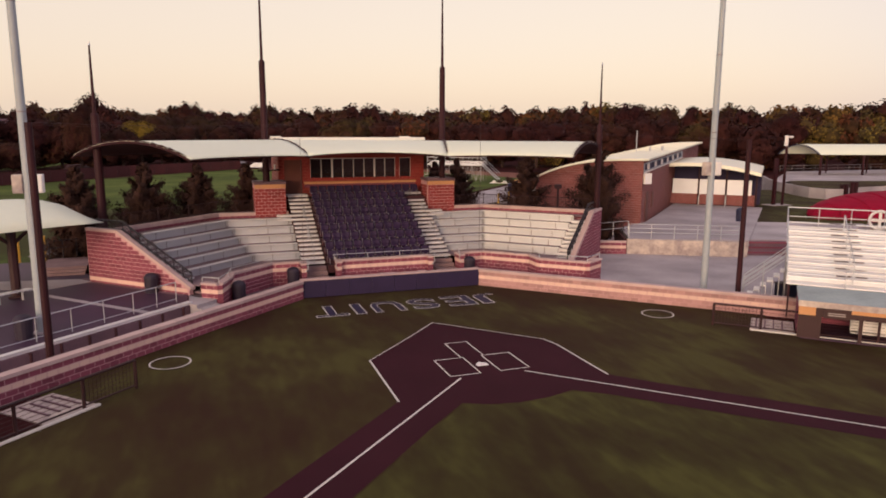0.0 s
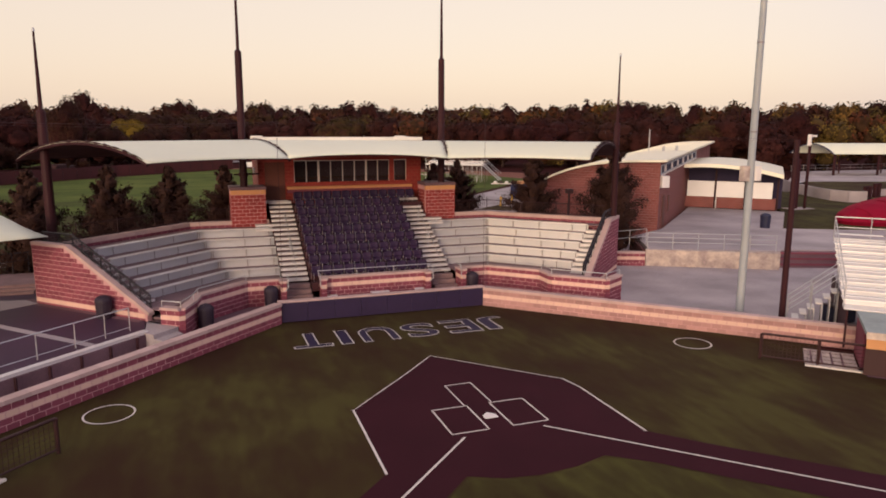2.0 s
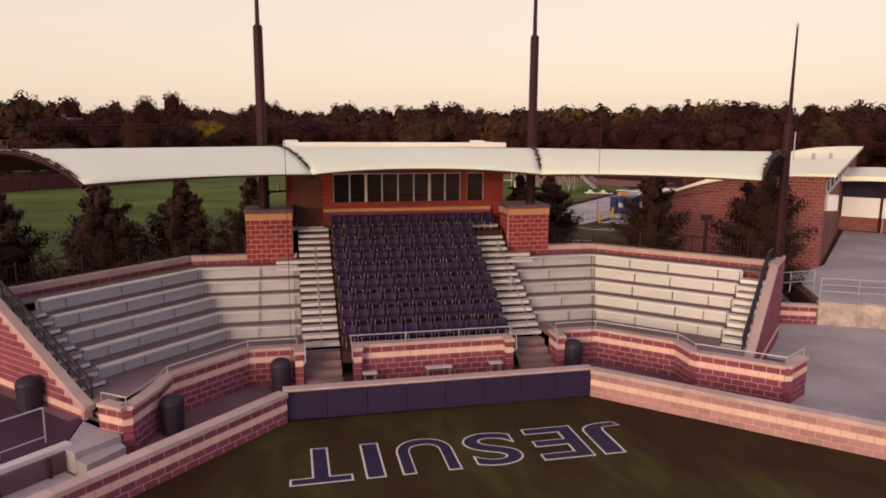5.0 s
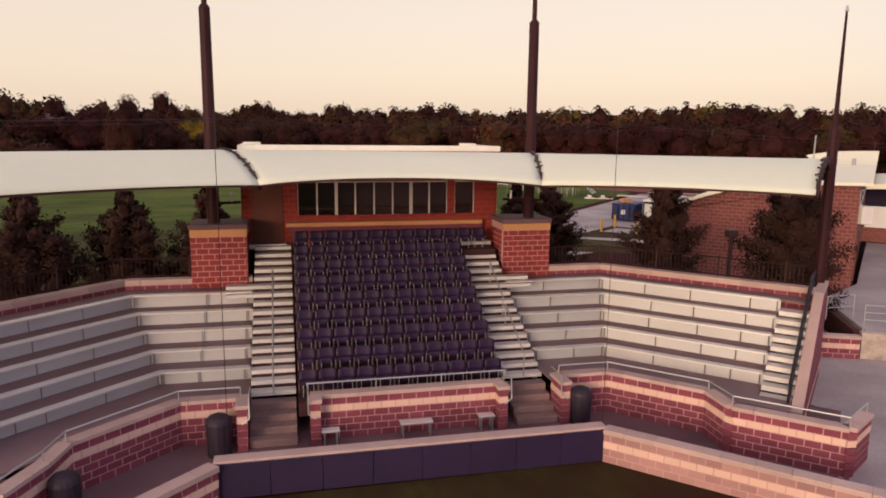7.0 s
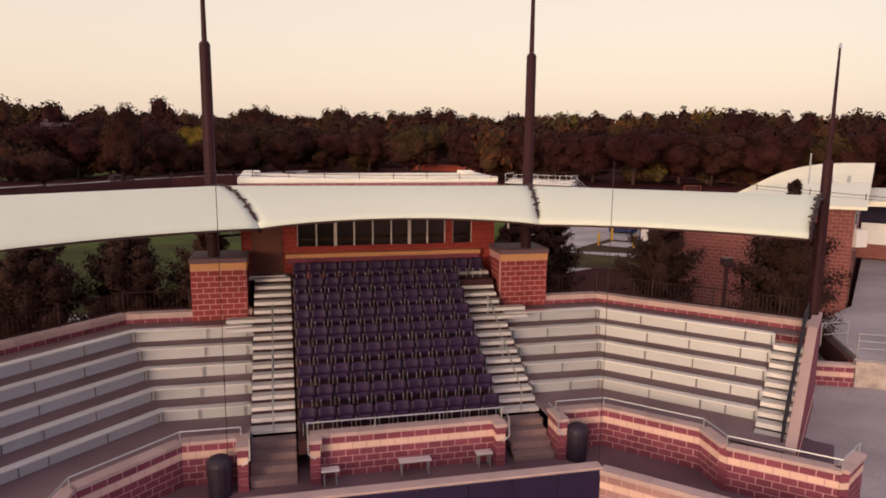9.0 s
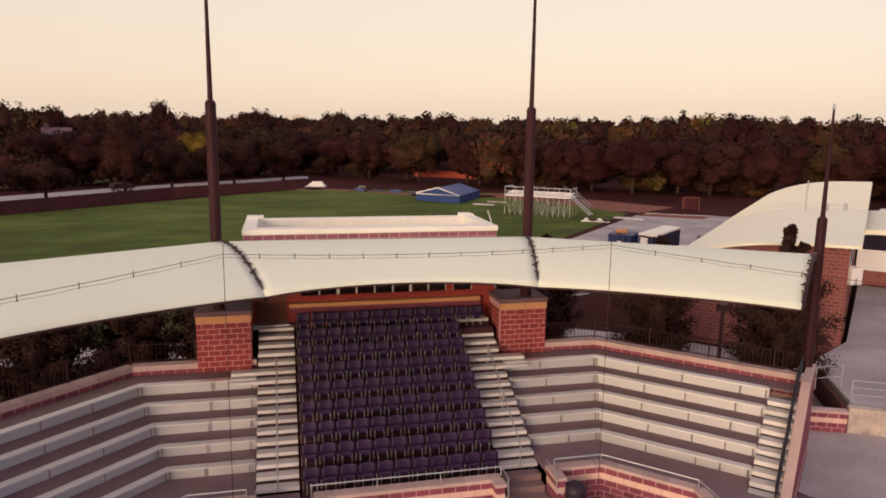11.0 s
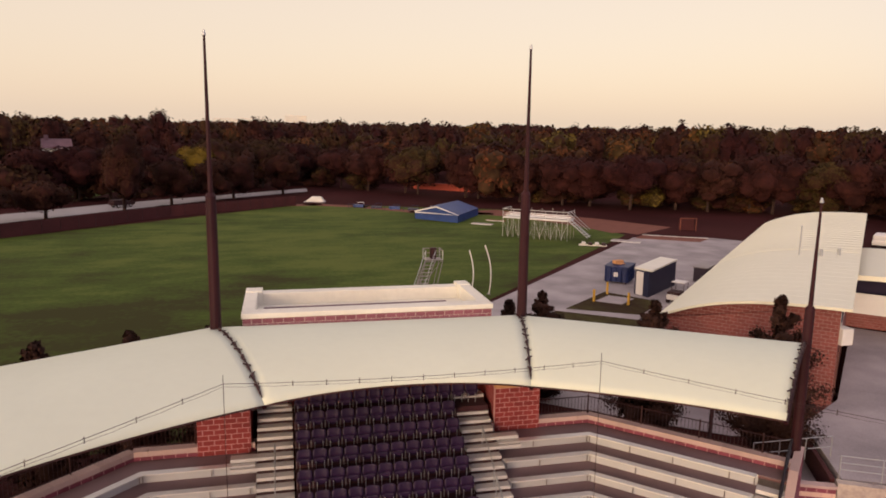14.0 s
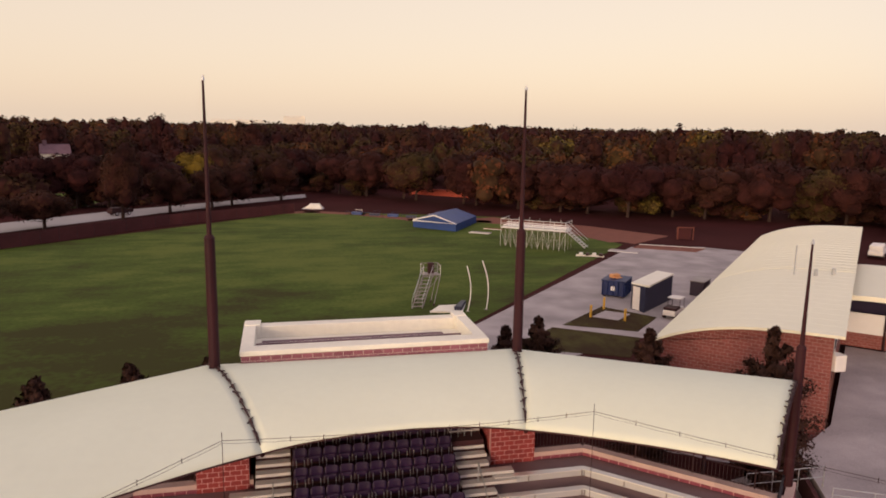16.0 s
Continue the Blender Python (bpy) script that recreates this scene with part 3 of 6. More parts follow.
    block_wall(nm, [p_in.xy[:], p_c.xy[:], p_e.xy[:]], 2.78, [RED, RED, RED], 0.3, 0.20, "red block wall with pale coping behind the bleachers")
    low = [p_in.xy[:], p_c.xy[:], p_e.xy[:]]
    for a, b in zip(low, low[1:]):
        structure("wall_lower", slab([a, b, (b[0], b[1] + 0.2), (a[0], a[1] + 0.2)], 0, 2.7), "concrete", "concrete wall under the bleachers", "wall")
    # sloped end wall
    nm = "wall_wing_east" if side > 0 else "wall_wing_west"
    prof = [(-1.5, 0.0), (-1.5, 3.46), (0.75, 3.46), (5.6, 0.98), (5.6, 0.0)]
    wing = structure(nm, prism(prof, [lambda d, z: bench_place(side, d, z, s=S_WALL + 0.02), lambda d, z: bench_place(side, d, z, s=S_WALL + 0.28)]), "mortar", "sloped red block end wall of the grandstand", "wall")
    cap_prof = [(-1.55, 3.44), (-1.55, 3.58), (0.8, 3.58), (5.7, 1.08), (5.7, 0.94), (0.75, 3.44)]
    cp = part("coping_stone", prism(cap_prof, [lambda d, z: bench_place(side, d, z, s=S_WALL - 0.01), lambda d, z: bench_place(side, d, z, s=S_WALL + 0.29)]), "coping", wing)
    for i in range(17):
        z = 0.203 * i
        d_end = 5.57 if z + 0.203 < 0.98 else 5.6 - (z + 0.203 - 0.98) * 4.85 / 2.48
        if d_end < 0.2:
            continue
        a, b = bench_place(side, -1.48, 0, s=S_WALL + 0.15), bench_place(side, d_end - 0.05, 0, s=S_WALL + 0.15)
        lay(wing, a.xy[:], b.xy[:], z, 0.275, 0.203, CREAM if i == (2 if side > 0 else 4) else RED, 0.5 * (i % 2))
    # handrail on the end wall
    rail = thing("wing_handrail", label="black steel handrail with mesh infill on the end wall", category="handrail", group="end wall handrails")
    q = [bench_place(side, d, z, s=S_WALL - 0.12) for d, z in ((-1.2, 4.0), (0.8, 4.0), (5.4, 1.7))]
    part("top_rail", pipe(q, 0.04), "rail", rail)
    q2 = [p - Vector((0, 0, 0.42)) for p in q]
    part("lower_rail", pipe(q2, 0.04), "rail", rail)
    for h in (0.08, 0.16, 0.24, 0.32):
        part("infill_wire", pipe([p - Vector((0, 0, h)) for p in q], 0.014, 5), "rail", rail)
    for k in range(9):
        d = 0.8 + 4.6 * k / 8
        z = 4.0 - 2.3 * k / 8
        part("post", rod(bench_place(side, d, z - 0.75, s=S_WALL - 0.12), bench_place(side, d, z, s=S_WALL - 0.12), 0.03, seg=6), "rail", rail)
    # front wall
    j0, j1 = bench_place(side, 6.15, 0, x=4.75), bench_place(side, 6.15, 0)
    turn = ((6.15, 5.6), (7.0, 6.4), (6.9, 9.2), (5.5, 9.55)) if side > 0 else ((6.1, 5.65), (6.7, 6.5), (7.3, 7.8), (6.4, 7.95))
    j2, j3, j4, j5 = (bench_place(side, d, 0, s=s) for d, s in turn)
    nm = "wall_front_east" if side > 0 else "wall_front_west"
    block_wall(nm, [j0.xy[:], j1.xy[:], j2.xy[:], j3.xy[:], j4.xy[:], j5.xy[:]], 0.1, [RED, RED, RED, RED, CREAM, RED], 0.28, 0.11, "red block wall with cream band before the bleachers")
    fr = thing("front_rail", label="thin galvanised rail on the front wall coping", category="handrail", group="front wall rails")
    zt = 1.66
    pts = [Vector((p.x, p.y, zt)) for p in (j0, j1, j2, j3, j4, j5)]
    part("rail", pipe(pts, 0.022), "steel", fr)
    for p in pts:
        part("post", rod((p.x, p.y, 1.4), (p.x, p.y, zt), 0.018, seg=6), "steel", fr)

# ---- centre block: seating, aisles ----
SEAT_Z = 1.03
# the concrete is coloured dark for the shadow between the seat rows
terrace = thing("seating_terrace", label="stepped concrete terrace under the stadium seats, coloured dark for shadow", category="terrace")
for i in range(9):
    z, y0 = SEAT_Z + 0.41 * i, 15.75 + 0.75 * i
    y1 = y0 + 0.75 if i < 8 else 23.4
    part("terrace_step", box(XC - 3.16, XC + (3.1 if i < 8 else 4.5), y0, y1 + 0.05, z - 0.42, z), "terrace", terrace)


def seat_shell(w, z0, z1, y0, lean, thick, r, dish=0.06):
    """A moulded shell, dished across, with rounded upper corners and a rolled top edge, leaning back."""
    side = [(1.0, z0), (1.03, z0 + 0.5 * (z1 - z0)), (1.03, z1 - r)] + [(1.03 - r / w * (1 - math.cos(a)), z1 - r + r * math.sin(a)) for a in (0.5, 1.0, 1.4)]
    cols = (-1.0, -0.66, -0.25, 0.25, 0.66, 1.0)
    bm = bmesh.new()

    def layer(off):
        rows_ = []
        for half, z in side:
            roll = 0.03 if z > z1 - 0.02 else 0
            rows_.append([bm.verts.new((c * w * half, y0 + off + roll + lean * (z - z0) - dish * c * c, z)) for c in cols])
        return rows_
    f, k = layer(0), layer(thick)
    n = len(side)
    for i in range(n - 1):
        for c in range(5):
            a = bm.faces.new((f[i][c], f[i][c + 1], f[i + 1][c + 1], f[i + 1][c]))
            b = bm.faces.new((k[i][c + 1], k[i][c], k[i + 1][c], k[i + 1][c + 1]))
            a.smooth = b.smooth = True
        bm.faces.new((f[i][0], f[i + 1][0], k[i + 1][0], k[i][0]))
        bm.faces.new((f[i + 1][5], f[i][5], k[i][5], k[i + 1][5]))
    for c in range(5):
        bm.faces.new((f[n - 1][c], f[n - 1][c + 1], k[n - 1][c + 1], k[n - 1][c]))
        bm.faces.new((f[0][c + 1], f[0][c], k[0][c], k[0][c + 1]))
    bmesh.ops.recalc_face_normals(bm, faces=bm.faces)
    return bm


def seat_thing():
    s = thing("stadium_seat", label="navy plastic tip-up stadium seat with grey arms", category="seat", group="navy stadium seats")
    part("backrest", seat_shell(0.252, 0.36, 0.76, 0.27, 0.20, 0.03, 0.075, 0.05), "seat", s)
    part("seat_pan", seat_shell(0.205, 0.24, 0.45, 0.22, 0.06, 0.05, 0.05, 0.03), "seat", s)
    for sx in (-0.272, 0.272):
        part("arm", box(sx - 0.012, sx + 0.012, 0.06, 0.32, 0.48, 0.50, bev=0.006), "seat", s, "navy arm rest")
        part("arm_stay", box(sx - 0.007, sx + 0.007, 0.24, 0.26, 0.10, 0.48), "steel_dark", s, "grey metal stay")
    for sx in (-0.15, 0.15):
        part("stanchion", box(sx - 0.010, sx + 0.010, 0.15, 0.20, 0.0, 0.36), "steel", s, "grey metal stanchion")
    return s


first = seat_thing()
first.matrix_world = pose(XC - 2.86, 15.75 + 0.25, SEAT_Z)
for i in range(9):
    for k in range(11 if i < 8 else 13):
        if i or k:
            copy_thing(first, pose(XC - 2.86 + 0.567 * k, 15.75 + 0.75 * i + 0.25, SEAT_Z + 0.41 * i))

for side in (-1, 1):
    st = thing("aisle_stair", label="aluminium aisle stair beside the stadium seats", category="stairs", group="aisle stairs")
    xa, xb = sorted((XC + side * 3.22, XC + side * 4.52))
    for k in range(21):
        z, y = 0.1 + 0.2095 * (k + 1), 15.0 + 0.372 * k
        if k > 3:
            out = 0.92 if k in (14, 15) else 0
            part("step", box(xa - (out if side < 0 else 0), xb + (out if side > 0 else 0), y, y + 0.37, z - 0.125, z, bev=0.008), "step", st)
            # black strip stands in for the shaded gap of an open riser
            part("step_riser", box(xa, xb, y + 0.35, y + 0.37, z + 0.001, z + 0.084), "black", st, "black strip standing for the shaded open riser")
        else:
            part("step", box(xa, xb, y, y + 0.40, max(0.1, z - 0.21), z, bev=0.012), "low_step", st, "worn brown concrete step")
    hr = thing("aisle_handrail", label="galvanised centre handrail on the aisle stair", category="handrail", group="aisle handrails")
    xm = (xa + xb) / 2
    for (ya, yb) in ((16.4, 18.4), (18.7, 20.3)):
        za, zb = 0.3 + (ya - 15.0) * 0.563 + 0.75, 0.3 + (yb - 15.0) * 0.563 + 0.75
        part("rail", pipe([(xm, ya, za - 0.75), (xm, ya, za), (xm, yb, zb), (xm, yb, zb - 0.75)], 0.022), "steel", hr)
    # gate pillars returning from the front walls
    for xx in (XC + side * 2.72, XC + side * 4.68):
        if abs(xx - XC) > 3:
            block_wall("wall_gate_return", [(xx, 15.75), (xx, 14.85)], 0.1, [RED, RED, RED, RED, CREAM, RED], 0.28, 0.11, "red block gate pillar beside the aisle")
        else:
            block_wall("wall_gate_return", [(xx, 15.25), (xx, 14.85)], 0.1, [RED, RED, RED, RED, CREAM, RED], 0.28, 0.11, "red block gate pillar beside the aisle")
        gr = thing("gate_rail", label="bent galvanised rail beside the gate pillar", category="handrail", group="gate rails")
        xo = xx + (0.2 if (xx < XC) == (abs(xx - XC) > 3) else -0.2)
        part("rail", pipe([(xo, 15.6, 1.66), (xo, 14.8, 1.66), (xo, 14.72, 1.1), (xx, 14.7, 0.95)], 0.02), "steel", gr)
block_wall("wall_front_centre", [(XC - 2.86, 15.38), (XC + 2.86, 15.38)], 0.1, [RED, RED, RED, RED, CREAM, RED], 0.28, 0.12, "red block wall with cream band before the stadium seats")
fr = thing("front_rail", label="thin galvanised rail on the front wall coping", category="handrail", group="front wall rails")
part("rail", pipe([(XC - 2.95, 15.4, 1.72), (XC + 2.95, 15.4, 1.72)], 0.022), "steel", fr)
for k in range(4):
    part("post", rod((XC - 2.9 + 1.93 * k, 15.4, 1.4), (XC - 2.9 + 1.93 * k, 15.4, 1.72), 0.018, seg=6), "steel", fr)

# small benches by the wall
def small_bench(x, y, w):
    b = thing("bench", x, y, 0.1, label="small grey metal bench by the block wall", category="bench", group="walkway benches")
    part("top", box(-w / 2, w / 2, -0.15, 0.15, 0.40, 0.45, bev=0.01), "plank", b)
    for sx in (-w / 2 + 0.08, w / 2 - 0.08):
        for sy in (-0.11, 0.11):
            part("leg", box(sx - 0.02, sx + 0.02, sy - 0.02, sy + 0.02, 0, 0.40), "steel", b)


small_bench(-2.05, 14.85, 0.5)
small_bench(0.4, 14.95, 0.95)
small_bench(2.5, 15.0, 0.5)


def bin_thing(x, y, z=0.1, h=1.22, r=0.34, mat="bin", label="dark grey domed litter bin on the walkway"):
    b = thing("litter_bin", x, y, z, label=label, category="bin", group="litter bins")
    part("body", rod((0, 0, 0), (0, 0, h * 0.75), r * 0.9, r, 16), mat, b)
    bm = bmesh.new()
    bmesh.ops.create_uvsphere(bm, u_segments=16, v_segments=8, radius=r * 1.03)
    for v in bm.verts:
        v.co.z = h * 0.75 + max(v.co.z, -0.02) * 0.7
    part("lid", bm, mat, b)


bin_thing(5.42, 14.85)
bin_thing(-5.02, 14.85)
bin_thing(-8.05, 12.2, 0.1)
bin_thing(-12.15, 13.4, COURT, 0.98, label="black litter bin on the court by the end wall", mat="bin", r=0.34)
bin_thing(-16.34, 6.61, COURT, 0.98, label="black litter bin on the court", mat="bin", r=0.34)

# ---- brick piers ----
for side in (-1, 1):
    xa, xb = sorted((XC + side * 4.74, XC + side * 6.66))
    ya, yb = 21.55, 23.2
    core = structure("pier_west" if side < 0 else "pier_east", box(xa + 0.01, xb - 0.01, ya + 0.01, yb - 0.01, 0.1, 5.28), "mortar", "orange-red block pier with gold stone cap", "pier")
    for i in range(10):
        z = 3.02 + 0.203 * i
        h = 0.5 * (i % 2)
        lay(core, (xa, ya + 0.1), (xb, ya + 0.1), z, 0.2, 0.203, "orange_block", h)
        lay(core, (xb - 0.1, ya + 0.2), (xb - 0.1, yb), z, 0.2, 0.203, "orange_block", h)
        lay(core, (xa + 0.1, ya + 0.2), (xa + 0.1, yb), z, 0.2, 0.203, "orange_block", h)
    lay(core, (xa - 0.01, ya + 0.1), (xb + 0.01, ya + 0.1), 5.05, 0.23, 0.26, "gold_stone", 0.3, 0.008, 0.6, "stone")
    lay(core, (xb - 0.1, ya + 0.2), (xb - 0.1, yb), 5.05, 0.23, 0.26, "gold_stone", 0.3, 0.008, 0.6, "stone")
    part("cap", box(xa - 0.04, xb + 0.04, ya - 0.04, yb + 0.04, 5.30, 5.48, bev=0.02), "walk", core, "grey concrete cap")

# ---- press box ----
FL, PY, TOP = 4.55, 23.1, 8.15
PX0, PX1 = -4.72, 5.2
W0, W1, WZ0, WZ1 = -2.66, 3.15, 5.56, 6.85
S0, S1 = 3.45, 4.25
press = thing("press_box", label="red press box with a row of tinted windows and white roof", category="building")
for x0, x1, z0, z1 in ((PX0, W0, FL - 0.3, TOP - 0.5), (W0, S1, FL - 0.3, WZ0), (W0, S1, WZ1, TOP - 0.5), (W1, S0, WZ0, WZ1), (S1, PX1, FL - 0.3, TOP - 0.5)):
    wall_uv(part("front_wall", box(x0, x1, PY, PY + 0.25, z0, z1), "r_brick", press))
bm = box(PX0, PX0 + 0.25, PY + 0.25, 27.4, 0, TOP - 0.5)
box(PX1 - 0.25, PX1, PY + 0.25, 27.4, 0, TOP - 0.5, bm)
box(PX0 + 0.25, PX1 - 0.25, 27.15, 27.4, 0, TOP - 0.5, bm)
wall_uv(part("side_wall", bm, "b_brick", press))
part("inner_wall", box(PX0 + 0.3, PX1 - 0.3, 25.6, 25.7, FL + 0.1, TOP - 0.5), "walk", press)
part("counter", box(W0 - 0.1, S1, PY + 0.35, PY + 0.95, WZ0 + 0.18, WZ0 + 0.24), "brown", press)
part("press_floor", box(PX0 + 0.25, PX1 - 0.25, PY + 0.25, 27.15, FL, FL + 0.1), "dark_floor", press)
bm = box(PX0, PX1, 22.95, 23.2, TOP - 0.75, TOP - 0.03)
box(PX0, PX0 + 0.25, 23.2, 27.4, TOP - 0.75, TOP - 0.03, bm)
box(PX1 - 0.25, PX1, 23.2, 27.4, TOP - 0.75, TOP - 0.03, bm)
wall_uv(part("parapet", bm, "p_brick", press))
part("roof", box(PX0 + 0.2, PX1 - 0.2, 23.2, 26.9, TOP - 0.66, TOP - 0.55), "roof_white", press)
bm = box(PX0 - 0.05, PX1 + 0.05, 22.9, 23.6, TOP - 0.14, TOP + 0.06, bev=0.02)
box(PX0 - 0.05, PX0 + 0.45, 23.6, 26.55, TOP - 0.54, TOP + 0.05, bm)
box(PX1 - 0.45, PX1 + 0.05, 23.6, 26.55, TOP - 0.54, TOP + 0.05, bm)
part("parapet_coping", bm, "roof_white", press)
part("back_upstand", box(PX0 + 0.65, PX1 - 0.55, 26.6, 27.2, TOP - 0.56, TOP - 0.02, bev=0.02), "roof_white", press)
for x0, x1 in ((PX0 - 0.05, PX0 + 0.65), (PX1 - 0.55, PX1 + 0.05)):
    part("corner_block", box(x0, x1, 26.55, 27.3, TOP - 0.56, TOP + 0.10, bev=0.02), "roof_white", press)
part("grime_strip", box(PX0 + 0.7, PX1 - 1.2, 25.9, 26.2, TOP - 0.55, TOP - 0.545), "walk", press, "dark rain grime on the roof")
part("front_ledge", box(W0 - 0.45, S1 + 0.3, PY - 0.30, PY, 5.16, 5.32, bev=0.02), "gold_stone", press)
part("ledge_apron", box(W0 - 0.42, S1 + 0.28, PY - 0.25, PY, 4.95, 5.16), "block", press)
for x0, x1, n in ((W0, W1, 8), (S0, S1, 1)):
    win = part("window", box(x0, x1, PY + 0.02, PY + 0.10, WZ0 - 0.06, WZ0, bev=0.005), "frame", press, "wide tinted window in pale frames")
    part("head_frame", box(x0, x1, PY + 0.02, PY + 0.10, WZ1 - 0.05, WZ1), "frame", win)
    for k in range(n + 1):
        xx = x0 + (x1 - x0) * k / n
        wd = 0.06 if k in (2, 6) and n > 1 else 0.028
        part("mullion", box(xx - wd, xx + wd, PY + 0.02, PY + 0.10, WZ0, WZ1 - 0.05), "frame", win)
        if k < n:
            g = part("pane", box(xx + 0.03, xx + (x1 - x0) / n - 0.03, PY + 0.055, PY + 0.063, WZ0, WZ1 - 0.05), "glass", win)
            g.visible_shadow = False
part("door", box(-4.35, -3.2, PY - 0.03, PY, FL, 6.75, bev=0.01), "brown", press, "brown flush door")
part("platform", box(PX0, W0 - 0.45, 22.7, PY, FL - 0.15, FL), "step", press)

# ---- membrane canopy ----
# arches: front point, back point
ARCH = [((-10.0, 12.6), (-15.95, 18.75)), ((-3.78, 16.05), (-6.2, 24.2)), ((4.50, 16.25), (6.75, 24.2)), ((10.75, 12.3), (16.5, 18.25))]
canopy = thing("membrane_canopy", label="white tensioned fabric canopy on steel arches over the grandstand", category="canopy")
FZ, SAG = 7.27, 0.84


def arch_point(k, t):
    a, b = Vector((*ARCH[k][0], 0)), Vector((*ARCH[k][1], 0))
    p = a.lerp(b, t)
    p.z = FZ + SAG * (1 - (2 * t - 1) ** 2) ** 0.9 - (0.08 if k in (2, 3) else 0)
    return p


for k in range(3):
    bm = bmesh.new()
    nu, nv = 24, 24
    grid = []
    for i in range(nu + 1):
        u = i / nu
        row = []
        for j in range(nv + 1):
            t = j / nv
            bow = 4 * u * (1 - u)
            # the free edges are drawn inwards and the membrane is slightly saddle shaped
            t2 = t + (0.5 - t) * bow * (0.10 if k == 1 else 0.03) * abs(2 * t - 1)
            p = arch_point(k, t2).lerp(arch_point(k + 1, t2), u)
            row.append(bm.verts.new(p))
        grid.append(row)
    places = [[v.co.copy() for v in row] for row in grid]
    for i in range(nu):
        for j in range(nv):
            f = bm.faces.new((grid[i][j], grid[i + 1][j], grid[i + 1][j + 1], grid[i][j + 1]))
            f.smooth = True
    bmesh.ops.recalc_face_normals(bm, faces=bm.faces)
    bmesh.ops.solidify(bm, geom=bm.faces[:], thickness=0.012)
    part("membrane", bm, "membrane", canopy)
    # an added dark sheet close below makes the underside of the membrane dark
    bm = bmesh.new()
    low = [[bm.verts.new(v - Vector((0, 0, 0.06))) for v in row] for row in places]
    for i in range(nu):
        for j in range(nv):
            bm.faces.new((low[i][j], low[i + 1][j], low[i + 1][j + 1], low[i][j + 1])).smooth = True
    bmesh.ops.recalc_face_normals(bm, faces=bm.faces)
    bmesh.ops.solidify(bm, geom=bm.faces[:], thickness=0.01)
    part("lining", bm, "lining", canopy, "dark sheet added under the membrane to darken its underside")
for k in range(4):
    pts = [arch_point(k, i / 18) + Vector((0, 0, -0.09)) for i in range(19)]
    part("arch", pipe(pts, 0.07, 8), "mast", canopy, "dark steel arch")
    rope = [arch_point(k, 0.03 + 0.94 * i / 40) + Vector((0.02 * math.sin(i * 2.3), 0.02 * math.cos(i * 1.7), 0.02)) for i in range(41)]
    part("lace_rope", pipe(rope, 0.018, 5), "black", canopy, "black rope along the membrane seam")
    for i in range(13):
        a = 0.05 + 0.068 * i
        p, q = arch_point(k, a) + Vector((0, 0, 0.03)), arch_point(k, a + 0.040) + Vector((0, 0, 0.03))
        part("lace_strap", rod(p, q, 0.026, 0.056 if i % 2 else 0.042, 6), "black", canopy, "black strap lacing the membrane seam")
        side = (q - p).cross(Vector((0, 0, 1))).normalized() * (0.11 if i % 3 else 0.06)
        lean = (q - p) * (0.35 if i % 2 else -0.25)
        part("lace_clamp", rod(q - side - lean, q + side + lean, 0.026, 0.018, 5), "black", canopy, "black clamp across the seam")

# ---- masts carrying canopy and net ----
def mast(x, y, z_step, z_top, r=0.185):
    m = thing("mast", x, y, 0, label="tall maroon-black steel mast with a thin upper pole", category="mast", group="grandstand masts")
    part("lower_shaft", rod((0, 0, 0), (0, 0, z_step), r * 1.25, r, 12), "mast", m)
    part("collar", rod((0, 0, z_step), (0, 0, z_step + 0.12), r * 1.08, r * 0.7, 12), "mast", m)
    part("upper_shaft", rod((0, 0, z_step + 0.1), (0, 0, z_top), r * 0.5, r * 0.22, 10), "mast", m)
    part("finial", rod((0, 0, z_top), (0, 0, z_top + 0.18), 0.07, 0.03, 8), "steel", m)


mast(-5.61, 22.05, 12.79, 18.3)
mast(6.19, 22.05, 12.79, 18.3)
mast(15.5, 17.14, 9.0, 12.9, 0.17)
mast(-14.63, 17.9, 9.4, 12.95, 0.20)

for side, mx in ((-1, -5.61), (1, 6.19)):
    br = thing("mast_strut", label="dark steel strut tying the mast to the press box", category="strut", group="mast struts")
    part("strut", rod((mx + side * 0.5, 22.05, 6.15), (mx - side * 0.9, 22.6, 6.15), 0.05, seg=8), "mast", br)
    part("collar", rod((mx, 22.05, 6.05), (mx, 22.05, 6.25), 0.27, seg=12), "mast", br)
    part("fitting", rod((mx - side * 0.6, 22.5, 6.15), (mx - side * 0.6, 22.5, 6.5), 0.06, seg=8), "steel", br)

# ---- light poles and net poles by the field ----
def light_pole(x, y, z, zb, h=26):
    p = thing("light_pole", x, y, z, label="tall grey steel floodlight pole with control boxes", category="light pole", group="floodlight poles")
    part("shaft", rod((0, 0, 0), (0, 0, h), 0.19, 0.11, 16), "pole_grey", p)
    part("base_plate", rod((0, 0, 0), (0, 0, 0.06), 0.34, 0.34, 16), "concrete", p)
    for sx in (-0.34, 0.34):
        cb = part("control_box", box(sx - 0.19, sx + 0.19, -0.16, 0.16, zb, zb + 0.72, bev=0.03), "white" if sx > 0 else "stained", p)
        part("box_door", box(sx - 0.15, sx + 0.15, -0.175, -0.16, zb + 0.06, zb + 0.66, bev=0.01), "white" if sx > 0 else "stained", cb)
        part("box_bracket", box(min(sx * 0.5, 0), max(sx * 0.5, 0), -0.03, 0.03, zb + 0.3, zb + 0.37), "steel", p)
    for k in range(3):
        part("shaft_band", rod((0, 0, 8.6 + 4 * k), (0, 0, 8.66 + 4 * k), 0.175 - 0.012 * k, 0.175 - 0.012 * k, 16), "steel_dark", p)


light_pole(16.35, 7.3, 0.0, 6.35)
